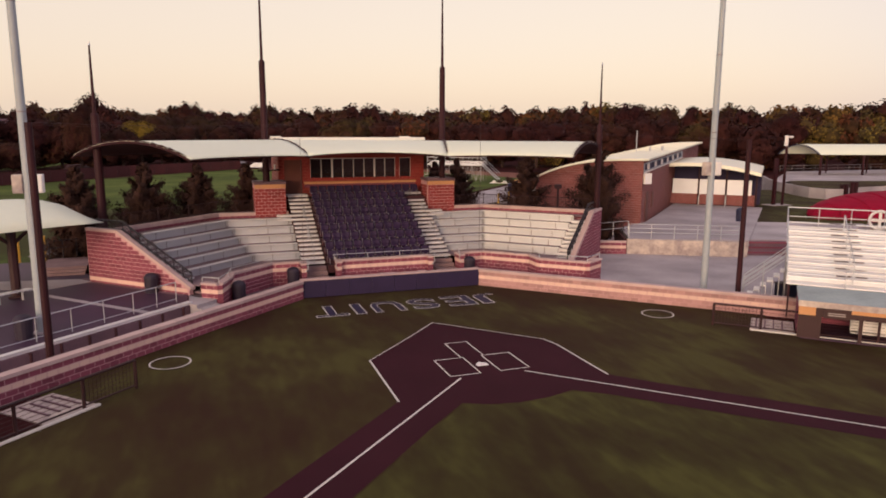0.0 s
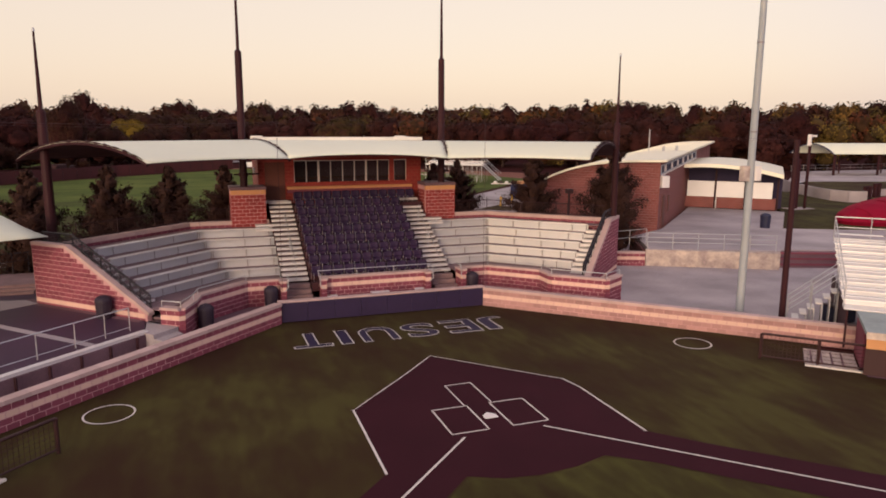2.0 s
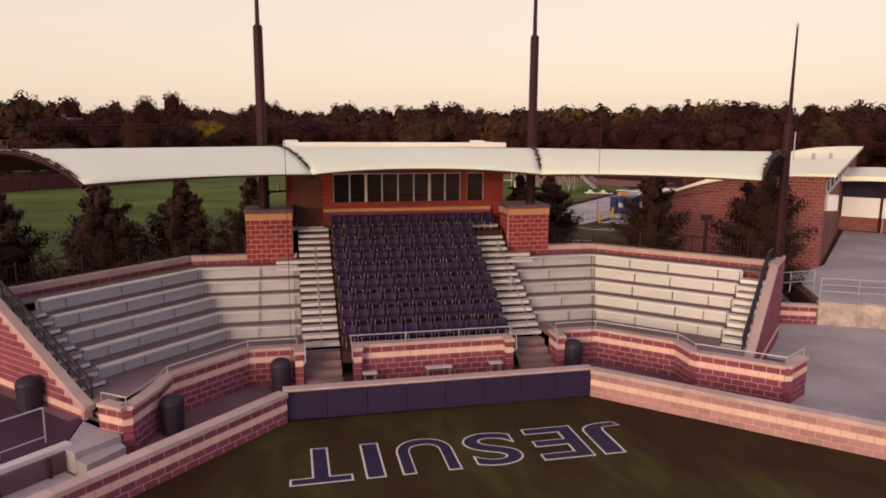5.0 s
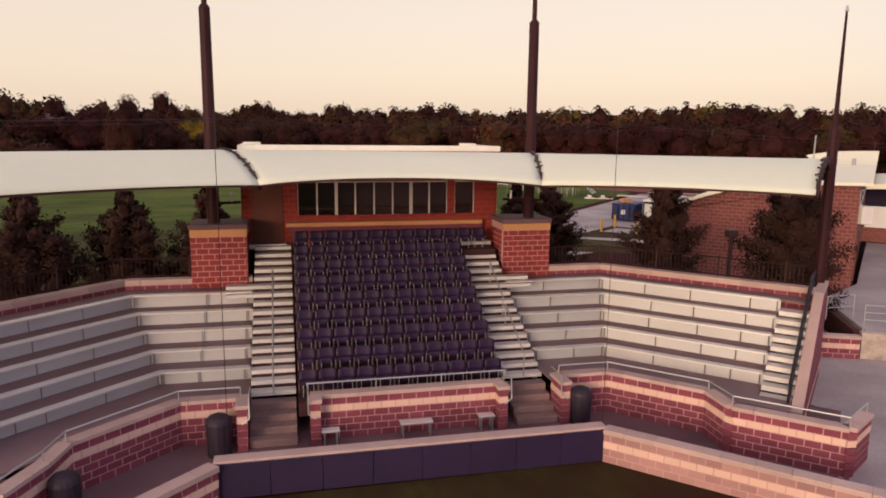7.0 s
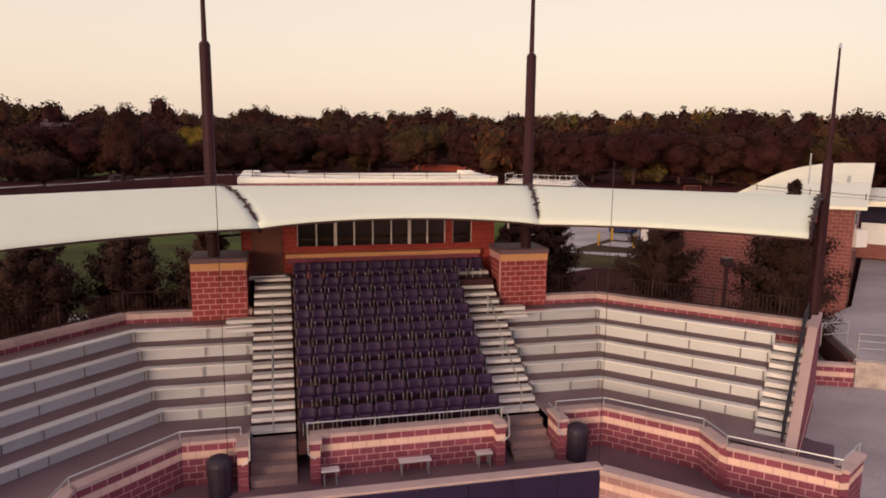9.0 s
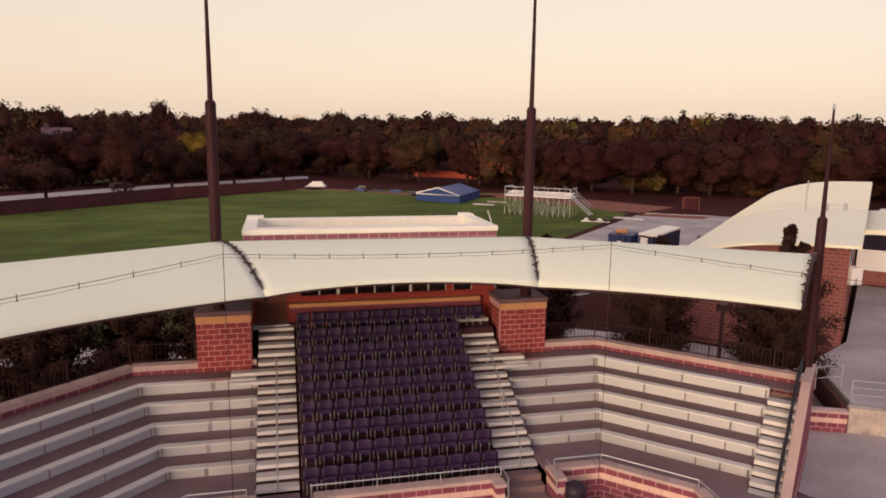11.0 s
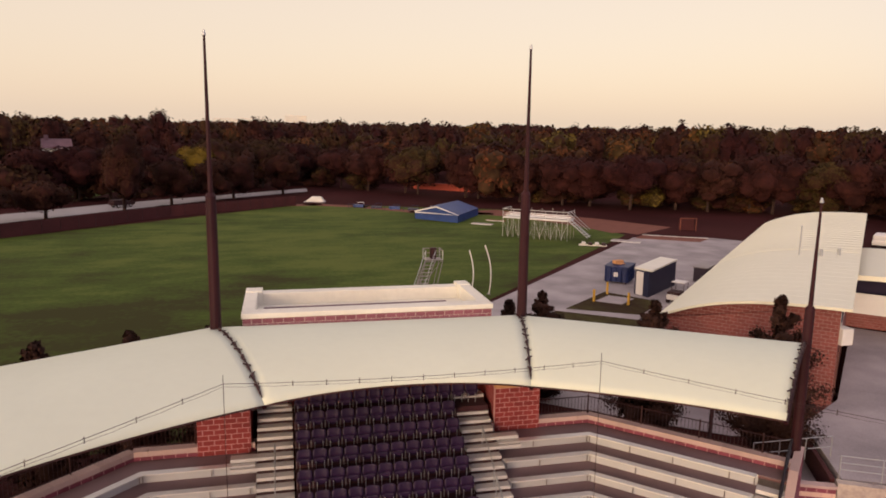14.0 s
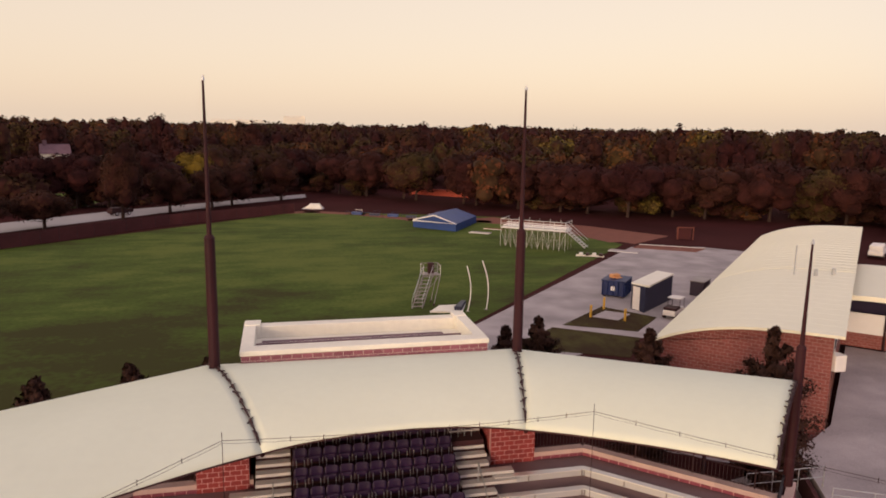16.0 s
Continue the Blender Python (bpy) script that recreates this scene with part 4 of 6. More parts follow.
light_pole(-15.84, 7.32, COURT, 5.55)


def net_pole(x, y, h):
    p = thing("net_pole", x, y, 0, label="dark steel pole for the protective net", category="pole", group="net poles")
    part("shaft", rod((0, 0, 0), (0, 0, h), 0.14, 0.12, 10), "mast", p)


net_pole(16.5, 4.9, 8.3)
net_pole(-14.95, 3.7, 8.9)

# ---- building with curved roof ----
def along(a, b):
    """A place: a along the long wall, b across it to the left."""
    return 25.35 + R2 * a - R2 * b, 25.5 + R2 * a + R2 * b


hall = thing("school_hall", label="red brick building with a curved white metal roof", category="building")
WID, LEN = 9.9, 45.8
bm = slab([along(0.3, 0.3), along(LEN - 0.4, 0.3), along(LEN - 0.4, WID - 0.3), along(0.3, WID - 0.3)], 0, 4.5)
wall_uv(part("wall", bm, "b_brick", hall))


def roof_z(b):
    t = b / WID
    return 6.45 - 0.15 * t - 1.7 * t ** 3.2


prof = [(b, roof_z(b)) for b in [WID * i / 14 for i in range(15)]]
bm = prism(prof + [(b, z - 0.16) for b, z in reversed(prof)], [lambda b, z: Vector((*along(-0.1, b - 0.2), z)), lambda b, z: Vector((*along(LEN, b - 0.2), z + 0.75))])
part("roof", bm, "roof_metal", hall)
bm = prism([(b, z + 0.035) for b, z in prof] + [(b, z + 0.005) for b, z in reversed(prof)], [lambda b, z: Vector((*along(18.5, b - 0.2), z + 0.31)), lambda b, z: Vector((*along(LEN + 0.05, b - 0.2), z + 0.75))])
part("upper_roof", bm, "roof_metal", hall, "raised rear part of the white metal roof")
for k in range(34):
    a, lift = 0.5 + 1.33 * k, 0.75 * (0.5 + 1.33 * k) / LEN + (0.06 if 0.5 + 1.33 * k > 18.5 else 0)
    bm = prism([(b, z + 0.006) for b, z in prof] + [(b, z - 0.01) for b, z in reversed(prof)], [lambda b, z: Vector((*along(a - 0.012, b - 0.2), z + lift)), lambda b, z: Vector((*along(a + 0.012, b - 0.2), z + lift))])
    part("roof_seam", bm, "roof_metal", hall)
upper = [(b, z - 0.17) for b, z in prof]
bm = prism([(0.3, 4.5)] + [(max(0.3, min(WID - 0.3, b)), z) for b, z in upper] + [(WID - 0.3, 4.5)], [lambda b, z: Vector((*along(0.3, b), z)), lambda b, z: Vector((*along(0.6, b), z))])
wall_uv(part("gable_wall", bm, "b_brick", hall))
bm = prism([(0.32, 4.5), (0.32, 6.2), (0.6, 6.2), (0.6, 4.5)], [lambda b, z: Vector((*along(0.32, b), z)), lambda b, z: Vector((*along(LEN - 0.4, b), z + (0.0 if z < 5 else 0.7)))])
wall_uv(part("eaves_wall", bm, "b_brick", hall))

# ---- terrace in front of the building ----
structure("patio", slab([(19.5, 18.85), (27.0, 15.4), (44.5, 32.2), (38.5, 38.5), (26.2, 26.4), (22, 24)], -0.1, 1.05), "concrete", "raised pale concrete patio", "patio")

# ---- far field, drive and road ----
structure("path_behind_west", sheet([(-21, 30.5), (-15, 33.2), (-9, 33.2), (-5, 32.2), (-5, 35.0), (-9.6, 36.2), (-15, 36.2), (-21, 33.0)], -0.004), "concrete", "pale concrete path behind the grandstand", "path")
structure("path_behind_east", sheet([(9, 33), (13, 30), (19, 25.5), (22.5, 24.4), (24.8, 25.8), (18.0, 32.6), (12, 36)], -0.004), "concrete", "grey concrete path between grandstand and hall", "path")
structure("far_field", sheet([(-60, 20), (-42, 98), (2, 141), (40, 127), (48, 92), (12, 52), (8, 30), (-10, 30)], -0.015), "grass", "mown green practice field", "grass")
structure("drive", sheet([(9, 48), (14, 53.5), (48, 89.5), (59, 88), (66, 80), (50.5, 65.2), (36, 50.7), (27, 47), (16, 42)], -0.005), "asphalt", "worn grey asphalt drive", "asphalt")
structure("road", sheet([(-140, 30), (-46, 115.7), (-33, 132), (-14.8, 153.7), (3, 170.7), (3, 180), (-35.8, 145), (-60, 116), (-150, 40)], -0.01), "road", "pale concrete road beyond the field", "road")


# ---- east side: bleacher over the dugout, stair, patio, pavilion ----
def diag(p, q):
    """A place from its sum x + y (p) and difference x - y (q)."""
    return ((p + q) / 2, (p - q) / 2)


def quad(p0, p1, q0, q1):
    return [diag(p0, q0), diag(p1, q0), diag(p1, q1), diag(p0, q1)]


Q_END = 34.0
bl = thing("bleacher_stand", label="white aluminium bleacher stand above the dugout", category="bleacher")
rows = 9
for i in range(rows):
    p = 17.4 + 1.24 * i
    z = 1.7 + 0.2 * i
    part("foot_plank", slab(quad(p, p + 1.20, 14.6, Q_END), z - 0.04, z), "plank", bl)
    part("seat_plank", slab(quad(p + 0.95, p + 1.32, 14.65, Q_END), z + 0.36, z + 0.40), "riser", bl)
    part("riser", slab(quad(p + 1.20, p + 1.236, 14.65, Q_END), z - 0.04, z + 0.16), "riser", bl)
    for qq, half in ((17.95, 0.42), (18.95, 0.34)):
        part("aisle_step", slab(quad(p + 0.72, p + 1.06, qq - half, qq + half), z + 0.40, z + 0.42), "black", bl, "dark aisle tread")
part("frame", slab(quad(17.6, 28.4, 14.75, 14.85), 0.05, 1.6), "terrace", bl)
gr = thing("bleacher_guardrail", label="galvanised guardrail round the bleacher stand", category="guardrail")
ra = [Vector((*diag(p, 14.6), z)) for p, z in ((17.5, 2.7), (28.5, 4.5))]
rb = Vector((*diag(28.5, Q_END), 4.5))
part("top_rail", pipe([ra[0], ra[1], rb], 0.03), "steel", gr)
part("mid_rail", pipe([ra[0] - Vector((0, 0, 0.5)), ra[1] - Vector((0, 0, 0.5)), rb - Vector((0, 0, 0.5))], 0.02), "steel", gr)
for k in range(9):
    p = Vector((*diag(28.5, 14.6 + 2.2 * k), 3.4))
    part("post", rod(p, p + Vector((0, 0, 1.1)), 0.025, seg=6), "steel", gr)
part("post", rod((*diag(17.5, 14.6), 1.7), ra[0], 0.025, seg=6), "steel", gr)
fr = thing("bleacher_front_rail", label="galvanised posts with rail before the bleacher stand", category="guardrail")
for k in range(5):
    part("post", rod((*diag(17.3, 18.0 + 3 * k), 1.65), (*diag(17.3, 18.0 + 3 * k), 2.65), 0.025, seg=6), "steel", fr)
ar = thing("bleacher_aisle_rail", label="galvanised handrail in the bleacher aisle", category="handrail")
pts = [Vector((*diag(p, 18.48), z)) for p, z in ((18.2, 1.75), (18.2, 2.75), (27.6, 4.25), (27.6, 3.4))]
part("rail", pipe(pts, 0.025), "steel", ar)
for k in (1, 2):
    p = pts[1].lerp(pts[2], k / 3)
    part("post", rod(p - Vector((0, 0, 0.95)), p, 0.022, seg=6), "steel", ar)
for h in (2.1, 2.6):
    part("rail", rod((*diag(17.3, 18.0), h), (*diag(17.3, 21.0), h), 0.02, seg=6), "steel", fr)
# stair to the bleacher
st = thing("bleacher_stair", label="small white aluminium stair with pipe rails", category="stairs")
for k in range(6):
    p = (18.9 + 0.05 * k, 9.6 + 0.85 * k)
    c = diag(22.6, 12.2 + 0.42 * k)
    part("step", slab(quad(21.9, 23.2, 12.2 + 0.42 * k, 12.2 + 0.42 * k + 0.4), 0.25 + 0.27 * k, 0.31 + 0.27 * k), "white", st)
    part("step_riser", slab(quad(21.95, 23.15, 12.2 + 0.42 * k + 0.36, 12.2 + 0.42 * k + 0.4), 0.02, 0.25 + 0.27 * k), "white", st)
for pp in (21.85, 23.25):
    for h in (0.55, 0.8, 1.05):
        part("rail", pipe([(*diag(pp, 11.9), 0.1 + h), (*diag(pp, 14.6), 1.75 + h)], 0.022), "steel", st)
    for q, z in ((11.9, 0.1), (13.2, 0.9), (14.6, 1.75)):
        part("post", rod((*diag(pp, q), 0.02), (*diag(pp, q), z + 1.05), 0.025, seg=6), "steel", st)

for side in (1, -1):
    def dq(p, q):
        x, y = diag(p, q)
        return (x * side, y)

    def dquad(p0, p1, q0, q1):
        return [dq(p0, q0), dq(p1, q0), dq(p1, q1), dq(p0, q1)]
    dug = thing("dugout", label="roofed players' dugout with maroon fascia and black rail", category="dugout", group="dugouts")
    q0 = 15.25 if side > 0 else 19.4
    part("roof", slab(dquad(12.75, 17.3, q0, Q_END), 1.52, 1.66), "dugout_roof", dug, "grey-green dugout roof")
    part("fascia", slab(dquad(12.68, 12.75, q0, Q_END), 1.42, 1.67), "stained", dug)
    part("beam", slab(dquad(12.80, 12.95, q0 + 0.95, Q_END), 1.02, 1.25), "black", dug)
    part("beam_strip", slab(dquad(12.79, 12.94, q0 + 2.8, Q_END), 1.25, 1.42), "gold_stone", dug, "golden brown strip over the beam")
    part("beam_head", slab(dquad(12.80, 12.95, q0 + 0.95, q0 + 2.8), 1.25, 1.42), "black", dug)
    part("end_beam", slab(dquad(12.80, 12.95, q0 + 0.05, q0 + 0.95), 1.05, 1.50), "gold_stone", dug, "golden stone beam end")
    sp_ = part("sign_panel", slab(dquad(12.70, 12.78, q0 + 1.35, q0 + 2.75), 1.00, 1.40), "black", dug, "black panel with pale bars")
    for h in (1.12, 1.20):
        part("bar", slab(dquad(12.68, 12.70, q0 + 1.6, q0 + 2.5), h, h + 0.04), "steel_dark", sp_)
    part("mesh_screen", slab(dquad(12.96, 13.0, q0 + 0.05, q0 + 1.3), 0.03, 1.04), "black", dug, "dark mesh screen")
    part("back_wall", slab(dquad(17.0, 17.3, q0 + 0.05, Q_END), 0, 1.52), "block", dug)
    part("end_wall", slab(dquad(14.0, 17.0, q0 + 0.05, q0 + 0.3), 0, 1.52), "block", dug)
    part("floor", slab(dquad(12.9, 17.0, q0 + 0.25, Q_END), 0.0, 0.03), "dark_floor", dug)
    for k in range(4):
        part("post", slab(dquad(13.0, 13.2, q0 + 0.15 + 3.1 * k, q0 + 0.35 + 3.1 * k), 0.03, 1.52), "black", dug)
    for k in range(5):
        part("bench_back", slab(dquad(14.5, 14.6, 18.2 + 2.1 * k, 20.1 + 2.1 * k), 0.25, 0.78), "white", dug, "white bench back panel")
        part("bench_seat", slab(dquad(14.0, 14.5, 18.2 + 2.1 * k, 20.1 + 2.1 * k), 0.24, 0.29), "white", dug)
    structure("curb", slab(dquad(13.30, 13.45, 12.7, Q_END), -0.1, 0.06), "line", "pale concrete curb before the dugout", "curb")
    structure("dugout_apron", slab(dquad(13.5, 16.6, 12.7, 15.2), -0.1, 0.015), "stained", "pale worn concrete apron beside the dugout", "concrete")
    for k in range(4):
        structure("apron_step", slab(dquad(14.2, 16.2, 13.0 + 0.5 * k, 13.08 + 0.5 * k), 0.0, 0.06), "walk", "dark step nosing beside the dugout", "step")
    rl = thing("dugout_rail", label="black pipe fence with dark mesh before the dugout", category="fence", group="dugout fences")
    pts = [(*dq(13.6, 10.5), 1.0), (*dq(13.58, 15.0), 1.0), (*dq(13.55, 20.0), 1.0)]
    part("top_rail", pipe(pts, 0.045), "black", rl)
    part("bottom_rail", pipe([(x, y, 0.12) for x, y, z in pts], 0.03), "black", rl)
    for q in (10.5, 13.3, 16.4, 19.6):
        part("post", rod((*dq(13.6, q), 0), (*dq(13.6, q), 1.0), 0.055), "black", rl)
    for h in (0.26, 0.40, 0.54, 0.68, 0.82):
        part("wire", pipe([(x, y, h) for x, y, z in pts], 0.008, 5), "black", rl)
    for k in range(14):
        part("wire", rod((*dq(13.6, 10.6 + 0.2 * k), 0.12), (*dq(13.6, 10.6 + 0.2 * k), 1.0), 0.008, seg=5), "black", rl)

bx = thing("equipment_box", label="dark navy equipment box beside the dugout stair", category="box")
part("body", box(18.9, 20.1, 4.1, 4.9, 0.02, 0.75, bev=0.04), "navy_metal", bx)
part("lid", box(18.86, 20.14, 4.06, 4.94, 0.75, 0.82, bev=0.02), "black", bx)

# patio edge, rails and steps
ret = structure("wall_patio", slab([(19.0, 18.5), (26.2, 14.6), (26.35, 14.9), (19.2, 18.85)], 0, 1.08), "stained", "stained cream concrete retaining wall", "wall")
block_wall("wall_patio_west", [(16.6, 19.6), (19.0, 18.6)], 0.02, [RED, RED, CREAM, RED], 0.3, 0.12, "low red block wall with cream band by the patio")
# brick flank of the patio; its shadow is put into the dark colour
wall_core("wall_patio_flank", (19.2, 19.0), (21.8, 24.2), 0.0, 1.0, 0.2, "red wall beside the patio, darkened for shadow", "hedge")
pr = thing("patio_rail", label="galvanised pipe railing with mesh on the patio edge", category="railing")
e0, e1 = Vector((19.3, 18.8, 1.08)), Vector((26.3, 15.1, 1.08))
for h in (0.45, 0.75, 1.05):
    part("rail", rod(e0 + Vector((0, 0, h)), e1 + Vector((0, 0, h)), 0.022, seg=6), "steel", pr)
for k in range(6):
    p = e0.lerp(e1, k / 5)
    part("post", rod(p, p + Vector((0, 0, 1.05)), 0.025, seg=6), "steel", pr)
pr2 = thing("ramp_rail", label="galvanised pipe railing of the ramp beside the patio", category="railing")
e0, e1 = Vector((16.8, 21.0, 0.9)), Vector((20.5, 20.6, 1.08))
for h in (0.5, 1.0):
    part("rail", rod(e0 + Vector((0, 0, h)), e1 + Vector((0, 0, h)), 0.022, seg=6), "steel", pr2)
for k in range(4):
    p = e0.lerp(e1, k / 3)
    part("post", rod(p, p + Vector((0, 0, 1.0)), 0.025, seg=6), "steel", pr2)
for k in range(3):
    structure("patio_step", slab([(26.5 + 0.22 * k, 15.3 + 0.3 * k), (32.5 + 0.2 * k, 13.0 + 0.3 * k), (34, 20), (28.5, 20)], 0.02, 0.3 * (k + 1) - 0.02), "walk", "dark red broad step up to the patio", "step")
    structure("step_nosing", slab([(26.5 + 0.22 * k, 15.28 + 0.3 * k), (32.5 + 0.2 * k, 12.98 + 0.3 * k), (32.5 + 0.2 * k, 13.1 + 0.3 * k), (26.5 + 0.22 * k, 15.4 + 0.3 * k)], 0.3 * (k + 1) - 0.12, 0.3 * (k + 1) - 0.01), "block", "red brick step nosing", "step")
structure("patio_east", slab([(27.5, 16.4), (33.6, 13.9), (60, 30), (52, 40), (44.5, 32.2)], -0.1, 0.95), "concrete", "pale concrete path beyond the steps", "path")
structure("lawn_east", slab([(36, 24), (44, 20), (70, 40), (60, 52), (44.5, 32.5)], 0.9, 1.0), "turf_worn", "small dark lawn beside the path", "lawn")
bin_thing(34.3, 24.2, 1.05, 1.2, 0.4, "navy_metal", "navy litter bin on the patio")

# pavilion with serving hatches
pav = thing("pavilion", label="open pavilion with curved white roof and pale hatch panels", category="building")


def pav_at(b, a=0.0):
    """b across from the hall to the east, a deeper."""
    return 38.2 + R2 * b + R2 * a, 38.8 - R2 * b + R2 * a


def pav_z(b):
    return 5.42 + 0.09 * b - 0.0205 * b * b


bs = [8.8 * i / 10 for i in range(11)]
prof = [(b, pav_z(b)) for b in bs] + [(b, pav_z(b) - 0.35) for b in reversed(bs)]
part("roof", prism(prof, [lambda b, z: Vector((*pav_at(b, -2.2), z)), lambda b, z: Vector((*pav_at(b, 12), z + 0.1))]), "roof_metal", pav)
wall_uv(part("back_wall", slab([pav_at(0, 0.4), pav_at(8.3, 0.4), pav_at(8.3, 1.0), pav_at(0, 1.0)], 1.05, 2.15), "b_brick", pav))
part("inner_wall", prism([(0, 1.05)] + [(b, pav_z(b) - 0.3) for b in bs] + [(8.8, 1.05)], [lambda b, z: Vector((*pav_at(b, 2.4), z)), lambda b, z: Vector((*pav_at(b, 2.6), z))]), "navy", pav, "dark interior behind the hatches")
for b0, b1 in ((0.15, 2.75), (2.87, 5.47), (5.59, 7.95)):
    part("hatch_panel", slab([pav_at(b0, 0.3), pav_at(b1, 0.3), pav_at(b1, 0.4), pav_at(b0, 0.4)], 2.15, 3.7), "riser", pav, "pale closed hatch panel")
for b in (2.81, 5.53, 8.4):
    part("post", rod((*pav_at(b, 0.1), 1.05), (*pav_at(b, 0.1), pav_z(b) - 0.2), 0.09), "black", pav)
for b in (3.0, 5.6):
    hr = thing("patio_handrail", label="short bent steel handrail on the patio", category="handrail", group="patio handrails")
    x, y = pav_at(b, -1.6)
    part("rail", pipe([(x, y, 1.05), (x, y, 2.0), (x + 0.6, y + 0.6, 2.2), (x + 0.6, y + 0.6, 1.05)], 0.03), "steel", hr)

# hall details
for a, w, z0, z1 in ((2.0, 1.5, 1.05, 3.5), (5.3, 0.9, 1.9, 3.3)):
    x0, y0 = along(a, 0.24)
    x1, y1 = along(a + w, 0.24)
    d = part("door" if w > 1 else "window", slab([(x0, y0), (x1, y1), (x1 - 0.05, y1 + 0.05), (x0 - 0.05, y0 + 0.05)], z0, z1), "brown", hall, "dark red door" if w > 1 else "dark red shutter")
x0, y0 = along(0.9, 0.12)
part("wall_unit", box(x0 - 0.35, x0 + 0.35, y0 - 0.35, y0 + 0.35, 4.3, 5.2, bev=0.03), "white", hall, "white wall unit")
for name, z0, z1, off, mat, label in (("clerestory_band", 5.30, 6.02, 0.27, "pole_grey", "grey clerestory band under the eaves"), ("clerestory_sill", 5.18, 5.30, 0.22, "frame", "pale sill under the clerestory")):
    part(name, prism([(off, z0), (off, z1), (off + 0.04, z1), (off + 0.04, z0)], [lambda b, z: Vector((*along(0.6, b), z)), lambda b, z: Vector((*along(27.0, b), z + 0.42))]), mat, hall, label)
for k in range(19):
    x0, y0 = along(0.9 + 1.3 * k, 0.22)
    x1, y1 = along(1.9 + 1.3 * k, 0.22)
    part("clerestory_pane", slab([(x0, y0), (x1, y1), (x1 - 0.06, y1 + 0.06), (x0 - 0.06, y0 + 0.06)], 5.45 + 0.02 * k, 5.92 + 0.02 * k), "frame" if k % 3 == 1 else "navy", hall, "clerestory window pane")
for a, b, h, r in ((16, 3.7, 2.2, 0.05), (16, 2.3, 0.5, 0.12), (17, 1.2, 0.5, 0.12)):
    x0, y0 = along(a, b)
    part("roof_vent", rod((x0, y0, roof_z(b)), (x0, y0, roof_z(b) + 0.25 + h), r, seg=8), "steel", hall)

# far ball field: curved wall, floor, canopy, lamp
structure("far_concourse", sheet([(65.6, 53.8), (100.7, 84), (140, 84), (140, 55), (95.5, 58.7), (80.3, 63.3)], 0.90), "concrete", "pale concrete floor round a far ball field", "concrete")
structure("far_turf", sheet([(80.3, 63.3), (140, 54.9), (140, 45), (75, 42.5), (63.2, 39), (61, 46)], 0.88), "turf", "dark turf of a far ball field", "turf")
cw = [(70, 58.5), (65.6, 53.0), (61.9, 47.2), (59.6, 42.5), (58.5, 39.4), (58.6, 37.3), (60.2, 36.4)]
for a, b in zip(cw, cw[1:]):
    wall_core("wall_far_curve", a, b, 0.0, 2.2, 0.25, "pale curved concrete wall of a far ball field", "concrete")
wall_core("wall_far_low", (67.6, 42.2), (98, 45.6), 0.0, 1.7, 0.25, "low pale wall of a far ball field", "concrete")
ff = thing("far_fence", label="thin pale pipe fence round a far ball field", category="fence")
for h in (1.5, 2.1):
    part("rail", rod((98, 83, h), (138, 83.3, h), 0.035, seg=5), "steel_dark", ff)
for k in range(14):
    part("post", rod((98 + 3 * k, 83, 0.9), (98 + 3 * k, 83, 2.1), 0.035, seg=5), "steel_dark", ff)
for x, y in ((61.9, 38.0), (62.9, 38.3), (66.6, 40.6), (67.6, 40.9)):
    gp = thing("gate_post", x, y, 0, label="dark steel gate post of a far ball field", category="post", group="far gate posts")
    part("post", box(-0.18, 0.18, -0.18, 0.18, 0, 2.5, bev=0.03), "mast", gp)
    part("cap", box(-0.22, 0.22, -0.22, 0.22, 2.5, 2.6, bev=0.03), "mast", gp)
fc = thing("field_canopy", label="long white curved canopy on dark posts far off", category="canopy")
c0, wdir, ddir = Vector((97.0, 73.0, 4.7)), Vector((0.961, -0.276, 0)), Vector((-1.8, 7.8, 0))
prof = [(t, 1.75 * (1 - (2 * t - 1) ** 2)) for t in [i / 10 for i in range(11)]]
shell = prof + [(t, h - 0.12) for t, h in reversed(prof)]
part("roof", prism(shell, [lambda t, h: c0 + ddir * t + Vector((0, 0, h)), lambda t, h: c0 + wdir * 60 + ddir * t + Vector((0, 0, h))]), "membrane", fc)
part("end_arch", prism(shell, [lambda t, h: c0 - wdir * 0.3 + ddir * t + Vector((0, 0, h - 0.05)), lambda t, h: c0 + ddir * t + Vector((0, 0, h - 0.05))]), "navy_metal", fc, "dark blue end arch")
for k in range(5):
    for o in (0.08, 0.92):
        p = c0 + wdir * (0.8 + 8.1 * k) + ddir * o
        part("post", rod((p.x, p.y, 0.9), (p.x, p.y, 4.9), 0.22 if o < 0.5 else 0.14), "mast", fc)
lp2 = thing("lamp_post", label="dark double post with a white lamp beside the lawn", category="lamp post")
part("post", box(47.75, 48.05, 34.1, 34.4, 0, 5.9), "mast", lp2)
part("thin_post", rod((48.75, 33.9, 0), (48.75, 33.9, 8.2), 0.14), "mast", lp2)
part("lamp_head", box(48.5, 48.8, 33.75, 34.05, 7.2, 8.3, bev=0.04), "white", lp2)
part("lamp_arm", box(48.85, 49.5, 33.8, 34.0, 8.05, 8.25, bev=0.03), "white", lp2)
part("pad", box(47.0, 49.6, 33.4, 35.0, 0.9, 1.04), "concrete", lp2)
aw = thing("entrance_awning", label="crimson ribbed fabric awning with white emblem", category="awning")
bm = bmesh.new()
bmesh.ops.create_uvsphere(bm, u_segments=28, v_segments=12, radius=1)
for v in bm.verts:
    v.co = Vector((51.2 + v.co.x * 9.0, 24.0 + v.co.y * 3.5, 1.3 + max(v.co.z, -0.25) * 1.95))
part("fabric", bm, "awning", aw)
